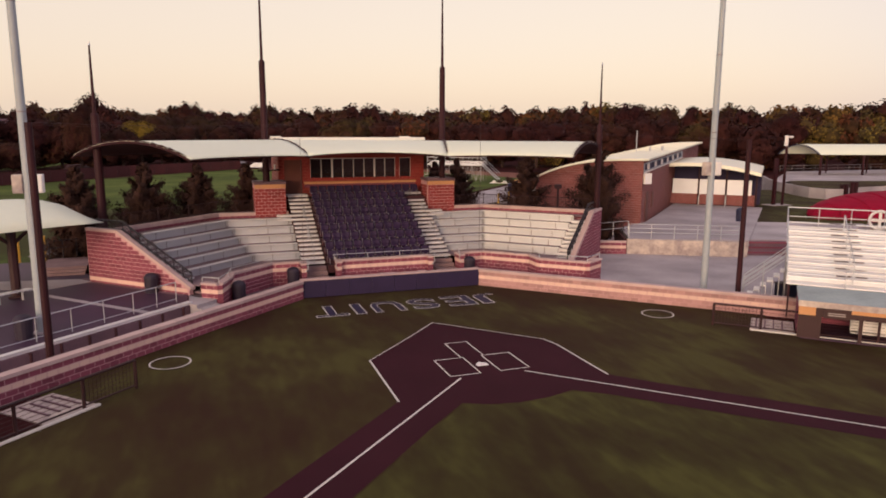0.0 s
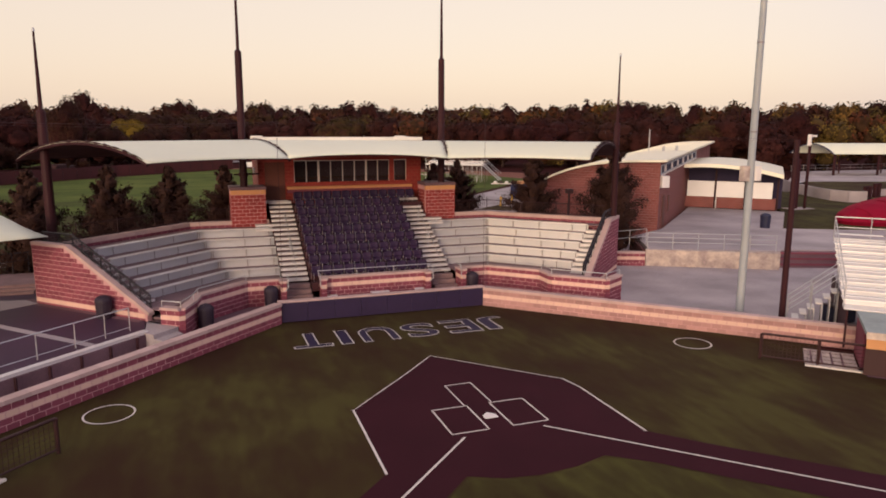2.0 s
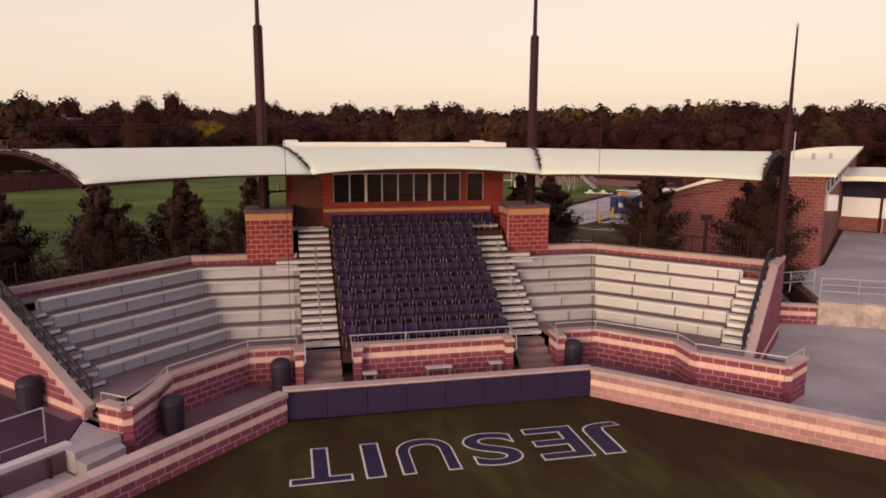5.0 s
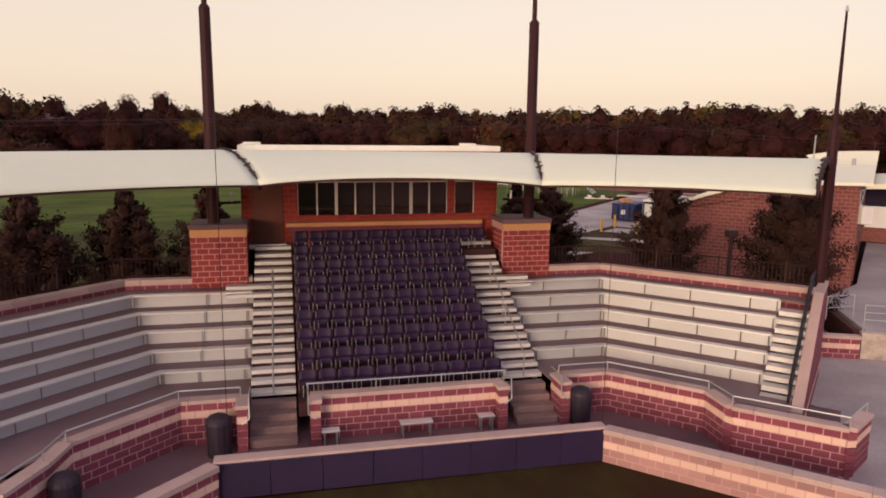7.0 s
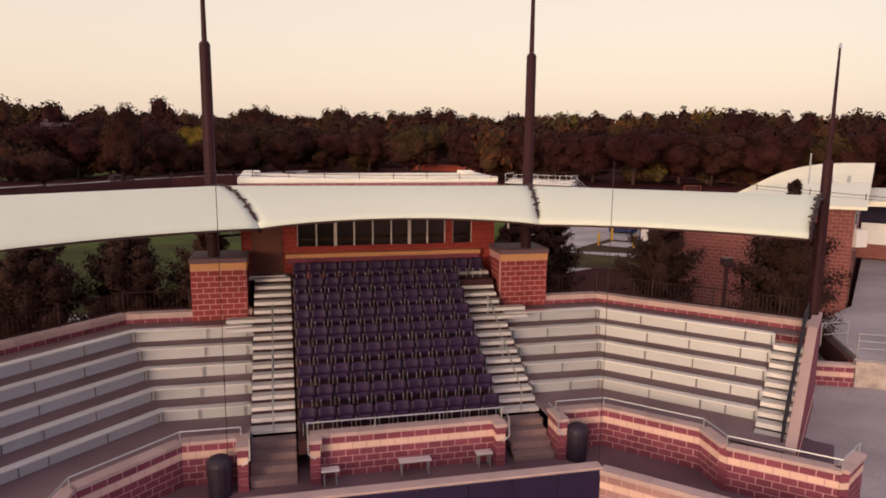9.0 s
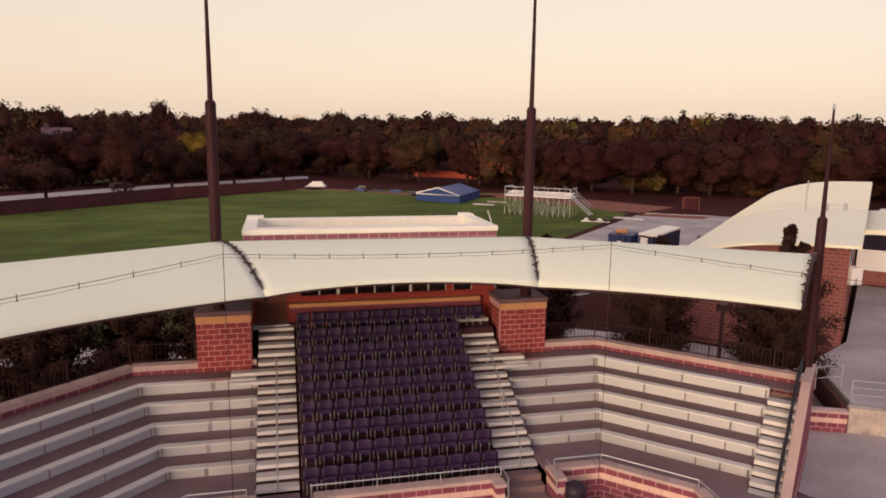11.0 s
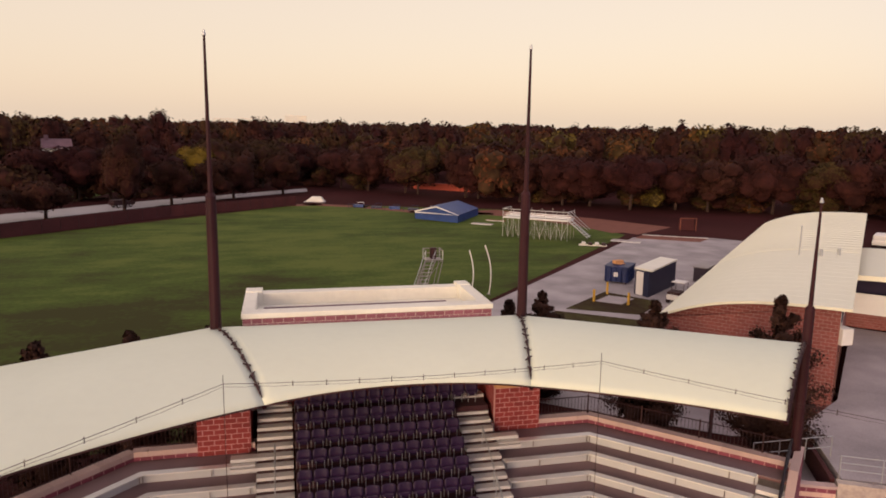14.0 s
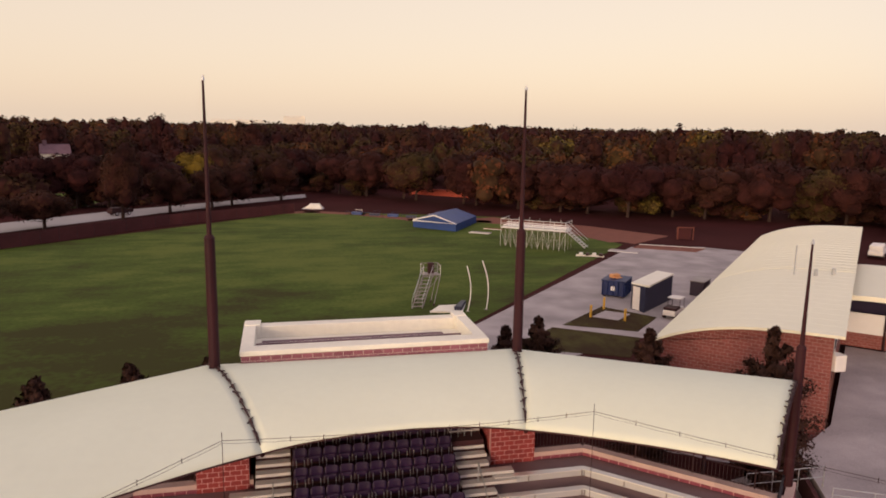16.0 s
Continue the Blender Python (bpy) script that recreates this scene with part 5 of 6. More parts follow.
for k in range(7):
    xr = (-0.85 + 0.27 * k)
    yr = math.sqrt(max(0, 1 - xr * xr))
    part("rib", pipe([(51.2 + xr * 9.0, 24.0 - yr * math.cos(a) * 3.52, 1.3 + yr * math.sin(a) * 1.97) for a in [i * math.pi / 16 for i in range(9)]], 0.05, 5), "awning", aw)
em = thing("awning_emblem", 32.9, 10.2, 0.7, -52, label="round white emblem on a post before the awning", category="emblem")
bm = bmesh.new()
for k in range(20):
    a0, a1 = k * math.tau / 20, (k + 1) * math.tau / 20
    rod((0.6 * math.cos(a0), 0, 2.2 + 0.6 * math.sin(a0)), (0.6 * math.cos(a1), 0, 2.2 + 0.6 * math.sin(a1)), 0.09, bm=bm, seg=6)
part("ring", bm, "white", em)
part("cross_bar", box(-0.5, 0.5, -0.07, 0.07, 2.1, 2.28), "white", em)
part("upright_bar", box(-0.09, 0.09, -0.08, 0.08, 1.7, 2.7), "white", em)
part("post", rod((0, 0, -0.7), (0, 0, 1.62), 0.08), "white", em)

# ---- west side: court furniture ----
led = thing("court_ledge", label="low concrete retaining wall with pale coping along the court", category="ledge")
part("wall", slab([(-10.40, 10.52), (-18.1, 2.82), (-18.0, 2.72), (-10.30, 10.42)], 0.0, 0.62), "walk", led)
part("coping", slab([(-10.25, 10.57), (-18.1, 2.72), (-18.3, 2.92), (-10.45, 10.77)], 0.62, 0.74), "plank", led, "pale smooth coping")
for k in range(9):
    u = 0.35 + 0.86 * k
    x, y = -10.35 - u, 10.47 - u
    part("buttress", slab([(x, y), (x - 0.04, y - 0.04), (x + 0.08, y - 0.16), (x + 0.12, y - 0.12)], 0.05, 0.62), "terrace", led, "dark support under the coping")
rf = thing("court_rail", label="thin galvanised pipe fence along the court", category="fence")
c = [(-17.9, 3.9), (-16.85, 4.95), (-15.8, 6.0), (-14.75, 7.05), (-13.7, 8.1), (-12.65, 9.15), (-11.75, 10.05), (-10.95, 10.85)]
part("top_rail", pipe([(x, y, COURT + 0.95) for x, y in c], 0.022), "steel", rf)
part("bottom_rail", pipe([(x, y, COURT + 0.16) for x, y in c], 0.016), "steel", rf)
for x, y in c:
    part("post", rod((x, y, COURT), (x, y, COURT + 0.95), 0.022, seg=6), "steel", rf)
sh = thing("shade_shelter", label="white fabric shelter roof on dark posts", category="shelter")
s0, s1 = Vector((-14.2, 14.6, 4.15)), Vector((-23.5, 9.5, 3.7))
back_v = Vector((-3.0, 5.5, 0))
prof = [(t, 1.25 * (1 - abs(2 * t - 1) ** 2.0)) for t in [i / 10 for i in range(11)]]
bm = bmesh.new()
gridv = []
for i in range(13):
    t = i / 12
    p = s0.lerp(s1, t)
    rise = 1.35 * (1 - math.exp(-11 * t))
    gridv.append([bm.verts.new(p + back_v * u + Vector((0, 0, rise * 4 * u * (1 - u) * 0.9 + 0.5 * t * (1 - t)))) for u in [k / 10 for k in range(11)]])
for a, b in zip(gridv, gridv[1:]):
    for k in range(10):
        f = bm.faces.new((a[k], b[k], b[k + 1], a[k + 1]))
        f.smooth = True
bmesh.ops.recalc_face_normals(bm, faces=bm.faces)
bmesh.ops.solidify(bm, geom=bm.faces[:], thickness=0.03)
part("roof", bm, "membrane", sh)
for x, y in ((-18.22, 14.43), (-23.2, 12.4)):
    part("post", rod((x, y, COURT), (x, y, 4.2), 0.22), "black", sh)
    for dx, dy in ((1.0, 0.55), (-1.0, -0.55)):
        part("bracket", rod((x, y, 3.2), (x + dx, y + dy, 4.25), 0.09), "black", sh)
    part("base", box(x - 0.3, x + 0.3, y - 0.3, y + 0.3, COURT, COURT + 0.08, bev=0.02), "black", sh)
for x, y in ((-20.97, 27.9), (-19.6, 28.6)):
    b = thing("bollard", x, y, 0, label="yellow painted steel bollard on a path", category="bollard", group="yellow bollards")
    part("post", rod((0, 0, 0), (0, 0, 1.7), 0.12, seg=10), "yellow", b)
wb = thing("court_table", label="pale metal bench by the shelter", category="bench")
part("top", slab([(-18.9, 12.5), (-17.4, 13.85), (-17.65, 14.1), (-19.15, 12.75)], COURT + 0.42, COURT + 0.48), "plank", wb)
for x, y in ((-18.6, 12.9), (-17.8, 13.62)):
    part("leg", box(x - 0.04, x + 0.04, y - 0.06, y + 0.06, COURT, COURT + 0.42), "steel", wb)
# steps and rail beyond the end wall
for k in range(3):
    structure("court_stair", slab([(-15.9, 19.2 + 0.35 * k), (-18.3, 19.2 + 0.35 * k), (-18.3, 23), (-15.9, 23)], COURT - 0.05, COURT + 0.12 * (k + 1)), "low_step", "dark red steps behind the end wall", "steps")
cr = thing("court_stair_rail", label="black steel railing by the dark red steps", category="railing")
cp = [(-18.35, 21.0, COURT + 0.75), (-18.2, 22.6, COURT + 1.45), (-16.1, 23.3, COURT + 1.5)]
part("top_rail", pipe(cp, 0.035), "rail", cr)
part("mid_rail", pipe([(x, y, z - 0.42) for x, y, z in cp], 0.025), "rail", cr)
for x, y, z in (cp[0], cp[1], (-17.5, 22.83, COURT + 1.47), (-16.8, 23.07, COURT + 1.48), cp[2]):
    part("post", rod((x, y, COURT), (x, y, z), 0.035, seg=6), "rail", cr)


# ---- picket fence behind the stand ----
bm = rod((0, 0, 0.02), (0, 0, 0.72), 0.010, seg=4)
PICKET = bpy.data.meshes.new("picket")
bm.to_mesh(PICKET)
bm.free()
PICKET.materials.append(M["black"])


def picket_fence(pts, z, name_label):
    f = thing("picket_fence", label=name_label, category="fence", group="black picket fences")
    for a, b in zip(pts, pts[1:]):
        a, b = Vector((*a, z)), Vector((*b, z))
        n = int((b - a).length / 0.14)
        for h in (0.08, 0.70):
            part("rail", rod(a + Vector((0, 0, h)), b + Vector((0, 0, h)), 0.022, seg=4), "black", f)
        for i in range(n):
            p = a.lerp(b, i / n)
            if i % 16 == 0:
                part("post", rod(p, p + Vector((0, 0, 0.78)), 0.03, seg=6), "black", f)
            else:
                ob = new("picket", PICKET)
                ob.location = p
                ob.parent = f


for side in (-1, 1):
    picket_fence([bench_place(side, -0.1, 0, x=u).xy[:] if u else bench_place(side, -0.1, 0).xy[:] for u in (6.75, 0)] + [bench_place(side, -0.1, 0, s=S_WALL - 0.3).xy[:]], 3.58, "black steel picket fence on the wall behind the bleachers")
lp = thing("path_lamp", 15.0, 21.6, 0, label="black box-headed path lamp behind the bleachers", category="lamp post")
part("pole", box(-0.06, 0.06, -0.06, 0.06, 0, 4.6), "black", lp)
part("head", box(-0.22, 0.22, -0.18, 0.18, 4.55, 4.85, bev=0.02), "black", lp)

# ---- backstop net cables ----
net = thing("backstop_net", label="thin steel cables of the backstop net", category="net")
cl, cr = Vector((-4.65, 13.3, 9.0)), Vector((5.35, 13.2, 9.0))
for p in (cl, cr):
    part("drop_cable", rod((p.x, p.y, 0.9), p + Vector((0, 0, 0.22)), 0.009, seg=5), "black", net)


def sagging(a, b, sag, n=14):
    return [a.lerp(b, i / n) - Vector((0, 0, sag * 4 * (i / n) * (1 - i / n))) for i in range(n + 1)]


west_end, east_end = Vector((-14.8, 3.8, 8.9)), Vector((16.4, 4.9, 8.3))
for a, b, sag in ((cl, cr, 0.12), (cl, west_end, 0.12), (cr, east_end, 0.12)):
    part("top_cable", pipe(sagging(a, b, sag), 0.007, 5), "black", net)
    part("lace_line", pipe([p - Vector((0, 0, 0.07 + 0.02 * (i % 2))) for i, p in enumerate(sagging(a, b, sag, 24))], 0.004, 5), "black", net)
    for k in range(1, 12):
        p = sagging(a, b, sag, 12)[k]
        part("clip", rod(p - Vector((0, 0, 0.10)), p + Vector((0, 0, 0.05)), 0.010, seg=5), "black", net)

# ---- far things ----
mt = thing("landing_mat", label="blue covered landing mat with white trim on the far field", category="mat")
f0, f1, f2 = Vector((19.5, 115, 0)), Vector((25.6, 108.3, 0)), Vector((32.2, 119, 0))
f3 = f0 + f2 - f1
up = Vector((0, 0, 1.3))
part("body", slab([tuple(p.xy) for p in (f0, f1, f2, f3)], 0, 1.3), "blue", mt)
bm = bmesh.new()
m0, m1 = f0.lerp(f1, 0.5) + Vector((0, 0, 2.4)), f3.lerp(f2, 0.5) + Vector((0, 0, 2.4))
vs = [bm.verts.new(p) for p in (f0 + up, f1 + up, f2 + up, f3 + up, m0, m1)]
for idx in ((0, 1, 4), (1, 2, 5, 4), (2, 3, 5), (3, 0, 4, 5)):
    bm.faces.new([vs[i] for i in idx])
part("cover", bm, "blue", mt)
part("trim", pipe([f0 + up, m0, f1 + up, f0 + up * 0.9], 0.12), "white", mt)
bf = thing("far_bleacher", label="small galvanised bleacher on scaffolding by the far field", category="bleacher")
b0, b1 = Vector((28.6, 93.2, 0)), Vector((36.3, 87.2, 0))
dd = Vector((2.2, 2.8, 0))
part("deck", slab([tuple(p.xy) for p in (b0, b1, b1 + dd, b0 + dd)], 2.75, 2.95), "riser", bf)
for k in range(13):
    p = b0.lerp(b1, k / 12)
    for j, o in enumerate((Vector((0, 0, 0)), dd * 0.5, dd)):
        part("leg", rod(p + o, p + o + Vector((0, 0, 2.75)), 0.028, seg=5), "steel_dark" if j else "steel", bf)
    if k < 12:
        q = b0.lerp(b1, (k + 1) / 12)
        part("brace", rod(p + Vector((0, 0, 0.2 if k % 2 else 2.6)), q + Vector((0, 0, 2.6 if k % 2 else 0.2)), 0.022, seg=5), "steel", bf)
        part("brace", rod(p + dd * 0.5 + Vector((0, 0, 1.2)), q + dd * 0.5 + Vector((0, 0, 1.2)), 0.022, seg=5), "steel_dark", bf)
    if k % 2 == 0:
        part("rail_post", rod(p + Vector((0, 0, 2.95)), p + Vector((0, 0, 4.1)), 0.04, seg=6), "steel", bf)
        part("rail_post", rod(p + dd + Vector((0, 0, 2.95)), p + dd + Vector((0, 0, 4.1)), 0.03, seg=6), "steel", bf)
for k in range(3):
    part("seat_plank", slab([tuple(p.xy) for p in (b0 + dd * (0.2 + 0.25 * k), b1 + dd * (0.2 + 0.25 * k), b1 + dd * (0.32 + 0.25 * k), b0 + dd * (0.32 + 0.25 * k))], 3.1 + 0.1 * k, 3.16 + 0.1 * k), "plank", bf)
part("rail", pipe([b0 + dd + Vector((0, 0, 4.1)), b0 + Vector((0, 0, 4.1)), b1 + Vector((0, 0, 4.1)), b1 + dd + Vector((0, 0, 4.1))], 0.045), "steel", bf)
part("mid_rail", rod(b0 + Vector((0, 0, 3.5)), b1 + Vector((0, 0, 3.5)), 0.03), "steel", bf)
ramp0, ramp1 = b1 + Vector((0, 0, 3.0)), Vector((40.0, 88.4, 0.2))
for o in (Vector((0, 0, 0)), Vector((0.9, 1.1, 0))):
    part("stair_string", rod(ramp0 + o, ramp1 + o, 0.09, seg=6), "riser", bf)
    part("stair_rail", rod(ramp0 + o + Vector((0, 0, 1.1)), ramp1 + o + Vector((0, 0, 1.1)), 0.05, seg=6), "steel", bf)
for k in range(8):
    p = ramp0.lerp(ramp1, (k + 0.5) / 8)
    part("stair_tread", slab([(p.x, p.y), (p.x + 0.9, p.y + 1.1), (p.x + 1.15, p.y + 0.95), (p.x + 0.25, p.y - 0.15)], p.z, p.z + 0.06), "riser", bf)

tw = thing("filming_tower", label="wheeled galvanised filming tower with stair on the grass", category="tower")
part("platform", box(10.3, 12.0, 61.0, 62.4, 2.75, 2.83), "steel_dark", tw)
for x in (10.3, 12.0):
    for y in (61.0, 62.4):
        part("leg", rod((x - 0.9, y - 1.2, 0.1), (x, y, 2.75), 0.04, seg=6), "steel_dark", tw)
        part("rail_post", rod((x, y, 2.8), (x, y, 3.75), 0.035, seg=6), "steel", tw)
        part("wheel", rod((x - 0.96, y - 1.2, 0.12), (x - 0.84, y - 1.2, 0.12), 0.12, seg=10), "black", tw)
for h in (3.3, 3.75):
    part("rail", pipe([(10.3, 61.0, h), (10.3, 62.4, h), (12.0, 62.4, h), (12.0, 61.0, h), (11.2, 61.0, h)], 0.035), "steel_dark", tw)
part("seat_box", box(10.9, 11.5, 61.6, 62.1, 2.83, 3.9, bev=0.05), "black", tw, "black covered seat")
for x in (8.75, 9.75):
    part("stair_string", rod((x, 58.7, 0.1), (x + 1.5, 61.0, 2.8), 0.05, seg=6), "steel_dark", tw)
    part("stair_rail", pipe([(x, 58.7, 0.1), (x, 58.7, 0.95), (x + 1.5, 61.0, 3.65)], 0.03, seg=6), "steel", tw)
for k in range(9):
    u = (k + 0.5) / 9
    part("tread", box(8.75 + 1.5 * u, 9.75 + 1.5 * u, 58.6 + 2.3 * u, 58.85 + 2.3 * u, 0.1 + 2.7 * u, 0.15 + 2.7 * u), "steel_dark", tw)
for y in (61.0, 62.4):
    part("brace", rod((9.5, y - 1.1, 0.3), (11.9, y, 2.7), 0.03, seg=5), "steel_dark", tw)
bd = thing("kicking_net_frame", label="folded white frame lying on the grass", category="frame")
part("base", slab([(10.2, 57.4), (11.6, 59.6), (14.0, 59.6), (13.2, 56.8)], 0.0, 0.10), "roof_white", bd)
part("pad", slab([(12.6, 57.6), (13.9, 59.9), (14.3, 59.7), (13.2, 57.3)], 0.1, 0.45), "navy_metal", bd, "dark folded pad")
part("bar", pipe([(10.2, 57.4, 0.14), (13.2, 56.8, 0.14), (14.2, 59.6, 0.14)], 0.05), "white", bd)
for x, y, bow, lean, tall in ((13.8, 57.2, 0.30, -0.15, 4.35), (15.75, 57.6, 0.22, -0.50, 4.75)):
    up_ = thing("goal_upright", x, y, 0, label="curved white goal upright on the grass", category="goal post", group="goal uprights")
    pts = [(bow * math.sin(math.pi * k / 12) + lean * (k / 12) ** 2.5, 0, tall * k / 12) for k in range(13)]
    part("pole", pipe(pts, 0.055), "white", up_)
    part("foot", box(-0.15, 0.15, -0.15, 0.15, 0, 0.06, bev=0.01), "steel_dark", up_)

shed = thing("shed", label="navy metal shed with pale roof and glazed door", category="shed")
s_a, s_b = Vector((29.77, 55.58, 0)), Vector((30.26, 53.87, 0))
lng = Vector((5.6, 4.5, 0))
part("wall", slab([tuple(p.xy) for p in (s_a, s_b, s_b + lng, s_a + lng)], 0, 2.5), "navy_metal", shed)
part("roof", slab([tuple(p.xy) for p in (s_a + Vector((-0.2, -0.2, 0)), s_b + Vector((0.2, -0.25, 0)), s_b + lng + Vector((0.2, 0.2, 0)), s_a + lng + Vector((-0.2, 0.2, 0)))], 2.5, 2.66), "roof_white", shed)
n_ = Vector((-0.96, -0.28, 0)) * 0.03
da, db_ = s_a.lerp(s_b, 0.12), s_a.lerp(s_b, 0.62)
part("door", slab([tuple(p.xy) for p in (da + n_, db_ + n_, db_, da)], 0.05, 2.3), "white", shed, "pale glazed door")
dm = thing("dumpster", label="dark blue steel dumpster on the drive", category="dumpster")
M["dumpster"] = material("blue_steel", (0.012, 0.022, 0.090), 0.5, 0.1, vary=0.25, grain=8, stain=1.2)
part("body", slab([(29.3, 61.0), (31.1, 59.4), (33.0, 61.6), (31.2, 63.2)], 0.15, 1.65), "dumpster", dm)
for a, b in (((29.3, 61.0), (31.1, 59.4)), ((31.1, 59.4), (33.0, 61.6))):
    for k in range(5):
        x, y = a[0] + (b[0] - a[0]) * (k + 0.2) / 4.4, a[1] + (b[1] - a[1]) * (k + 0.2) / 4.4
        part("rib", box(x - 0.06, x + 0.06, y - 0.06, y + 0.06, 0.2, 1.6), "dumpster", dm)
lid = part("lid", slab([(29.2, 61.0), (30.15, 60.15), (32.15, 62.45), (31.2, 63.3)], 1.66, 1.76), "dumpster", dm)
part("lid", slab([(30.2, 60.1), (31.1, 59.3), (33.1, 61.6), (32.2, 62.4)], 1.66, 1.80), "dumpster", dm)
for x, y in ((29.6, 61.0), (31.0, 59.7), (32.7, 61.6), (31.3, 62.9)):
    part("wheel", rod((x, y, 0), (x, y, 0.15), 0.12), "black", dm)
part("label_panel", slab([(30.0, 60.34), (30.3, 60.07), (30.28, 60.04), (29.98, 60.31)], 0.7, 1.15), "white", dm, "small pale panel")
cb = thing("cardboard_box", 31.0, 61.5, 1.78, 20, label="crushed orange-brown box on the dumpster lid", category="box")
part("carton", box(-0.55, 0.55, -0.3, 0.3, 0.02, 0.4, bev=0.05), "gold_stone", cb)
part("flap", box(-0.4, 0.4, -0.7, -0.31, 0.05, 0.12, bev=0.02), "gold_stone", cb)
ct = thing("utility_cart", 32.2, 52.0, 0.0, 40, label="white utility cart parked between shed and hall", category="cart")
part("body", box(-1.3, 1.3, -0.6, 0.6, 0.35, 0.85, bev=0.08), "white", ct)
part("bed", box(-1.25, 0.1, -0.58, 0.58, 0.86, 1.1, bev=0.04), "black", ct)
part("roof", box(-0.1, 1.2, -0.6, 0.6, 1.75, 1.83, bev=0.03), "white", ct)
for sx in (-0.05, 1.15):
    for sy in (-0.55, 0.55):
        part("roof_post", rod((sx, sy, 0.85), (sx, sy, 1.76), 0.025, seg=6), "black", ct)
for sx in (-0.85, 0.85):
    for sy in (-0.55, 0.55):
        part("wheel", rod((sx, sy - 0.1, 0.27), (sx, sy + 0.1, 0.27), 0.27, seg=12), "black", ct)
ub = thing("utility_cabinet", 40.2, 60.0, 0.0, 40, label="dark green utility cabinet beside the drive", category="cabinet")
part("body", box(-1.2, 1.2, -0.7, 0.7, 0, 1.5, bev=0.05), "bin", ub)
part("lid", box(-1.3, 1.3, -0.8, 0.8, 1.5, 1.62, bev=0.03), "steel_dark", ub)
structure("island", slab([(20.9, 51.2), (27.2, 56.6), (30.5, 52.0), (26.5, 48.2)], -0.05, 0.06), "turf", "dark grass island with a concrete pad", "lawn")
structure("island_pad", slab([(24.6, 53.2), (26.8, 55.0), (28.6, 53.4), (26.4, 51.6)], 0.05, 0.09), "concrete", "pale concrete pad", "concrete")
for x, y in ((24.4, 53.1), (27.0, 55.7), (26.9, 51.3)):
    b = thing("bollard", x, y, 0.05, label="yellow painted steel bollard round a pad", category="bollard", group="yellow bollards")
    part("post", rod((0, 0, 0), (0, 0, 1.15), 0.11, seg=10), "yellow", b)
structure("path_pad", slab([(14, 46), (19.8, 50.8), (26.5, 47.5), (22.5, 42)], -0.05, 0.0), "turf", "dark grass verge", "lawn")
structure("footpath", slab([(19.6, 50.9), (21.0, 51.3), (27.2, 47.6), (26, 46.4)], -0.05, 0.02), "concrete", "pale concrete footpath", "path")


def vehicle(x, y, rz, mat, label, l=5.2, h=1.9):
    v = thing("van", x, y, 0, rz, label=label, category="van", group="parked vehicles")
    part("body", box(-l / 2, l / 2, -0.95, 0.95, 0.45, 1.15, bev=0.12), mat, v)
    part("cabin", box(-l / 2 + 0.2, l / 2 - 1.5, -0.88, 0.88, 1.1, h, bev=0.15), mat, v)
    part("windscreen", box(l / 2 - 1.62, l / 2 - 1.46, -0.75, 0.75, 1.25, h - 0.15), "black", v, "dark windscreen")
    for sx in (-l / 2 + 0.95, l / 2 - 0.95):
        for sy in (-0.9, 0.9):
            w = part("wheel", rod((sx, sy - 0.1, 0.36), (sx, sy + 0.1, 0.36), 0.36, seg=14), "black", v)
            part("rim", rod((sx, sy - 0.12, 0.36), (sx, sy + 0.12, 0.36), 0.2, seg=10), "steel", w)


vehicle(79.5, 76.5, 40, "white", "white parked van beyond the hall")
vehicle(-33, 138, 42, "black", "dark car on the far road", 4.4, 1.5)
cv = thing("pit_cover", 3.6, 145.2, 0, -12, label="pale tarpaulin-covered stack at the field's end", category="cover")
bm = box(-2.0, 2.0, -1.2, 1.2, 0, 1.1, bev=0.15)
for v in bm.verts:
    if v.co.z > 0.5:
        v.co.x, v.co.y = v.co.x * 0.55 + 0.3, v.co.y * 0.6
part("tarpaulin", bm, "roof_white", cv)
part("skirt", box(-2.2, 2.2, -1.4, 1.4, 0, 0.12, bev=0.04), "concrete", cv)
gs = thing("storage_canopy", label="small red storage frame beyond the drive", category="frame")
part("frame", pipe([(59.3, 95.2, 0), (59.3, 95.2, 2.0), (61.6, 94.4, 2.0), (61.6, 94.4, 0)], 0.10), "track", gs)
part("back_panel", slab([(59.4, 95.8), (61.6, 95.0), (61.7, 95.2), (59.5, 96.0)], 0, 1.9), "hedge", gs)
structure("runway", slab([(47.8, 88.6), (55.4, 83.9), (58.6, 86.4), (50.4, 91.2)], -0.05, 0.03), "track", "red rubber runway pad", "runway")
structure("runway_line", slab([(50.4, 91.3), (58.6, 86.5), (58.9, 86.9), (50.7, 91.8)], -0.05, 0.03), "roof_white", "pale strip beside the red pad", "runway")
structure("track_strip", strip([(-5, 138), (3, 139.6), (12, 135), (22, 124.5), (34, 121), (44, 112), (48, 96)], 3.4, -0.008), "track", "red track beside the far field", "track")
fx = thing("hurdle_stack", label="stacked blue hurdles and mats at the field's edge", category="hurdles")
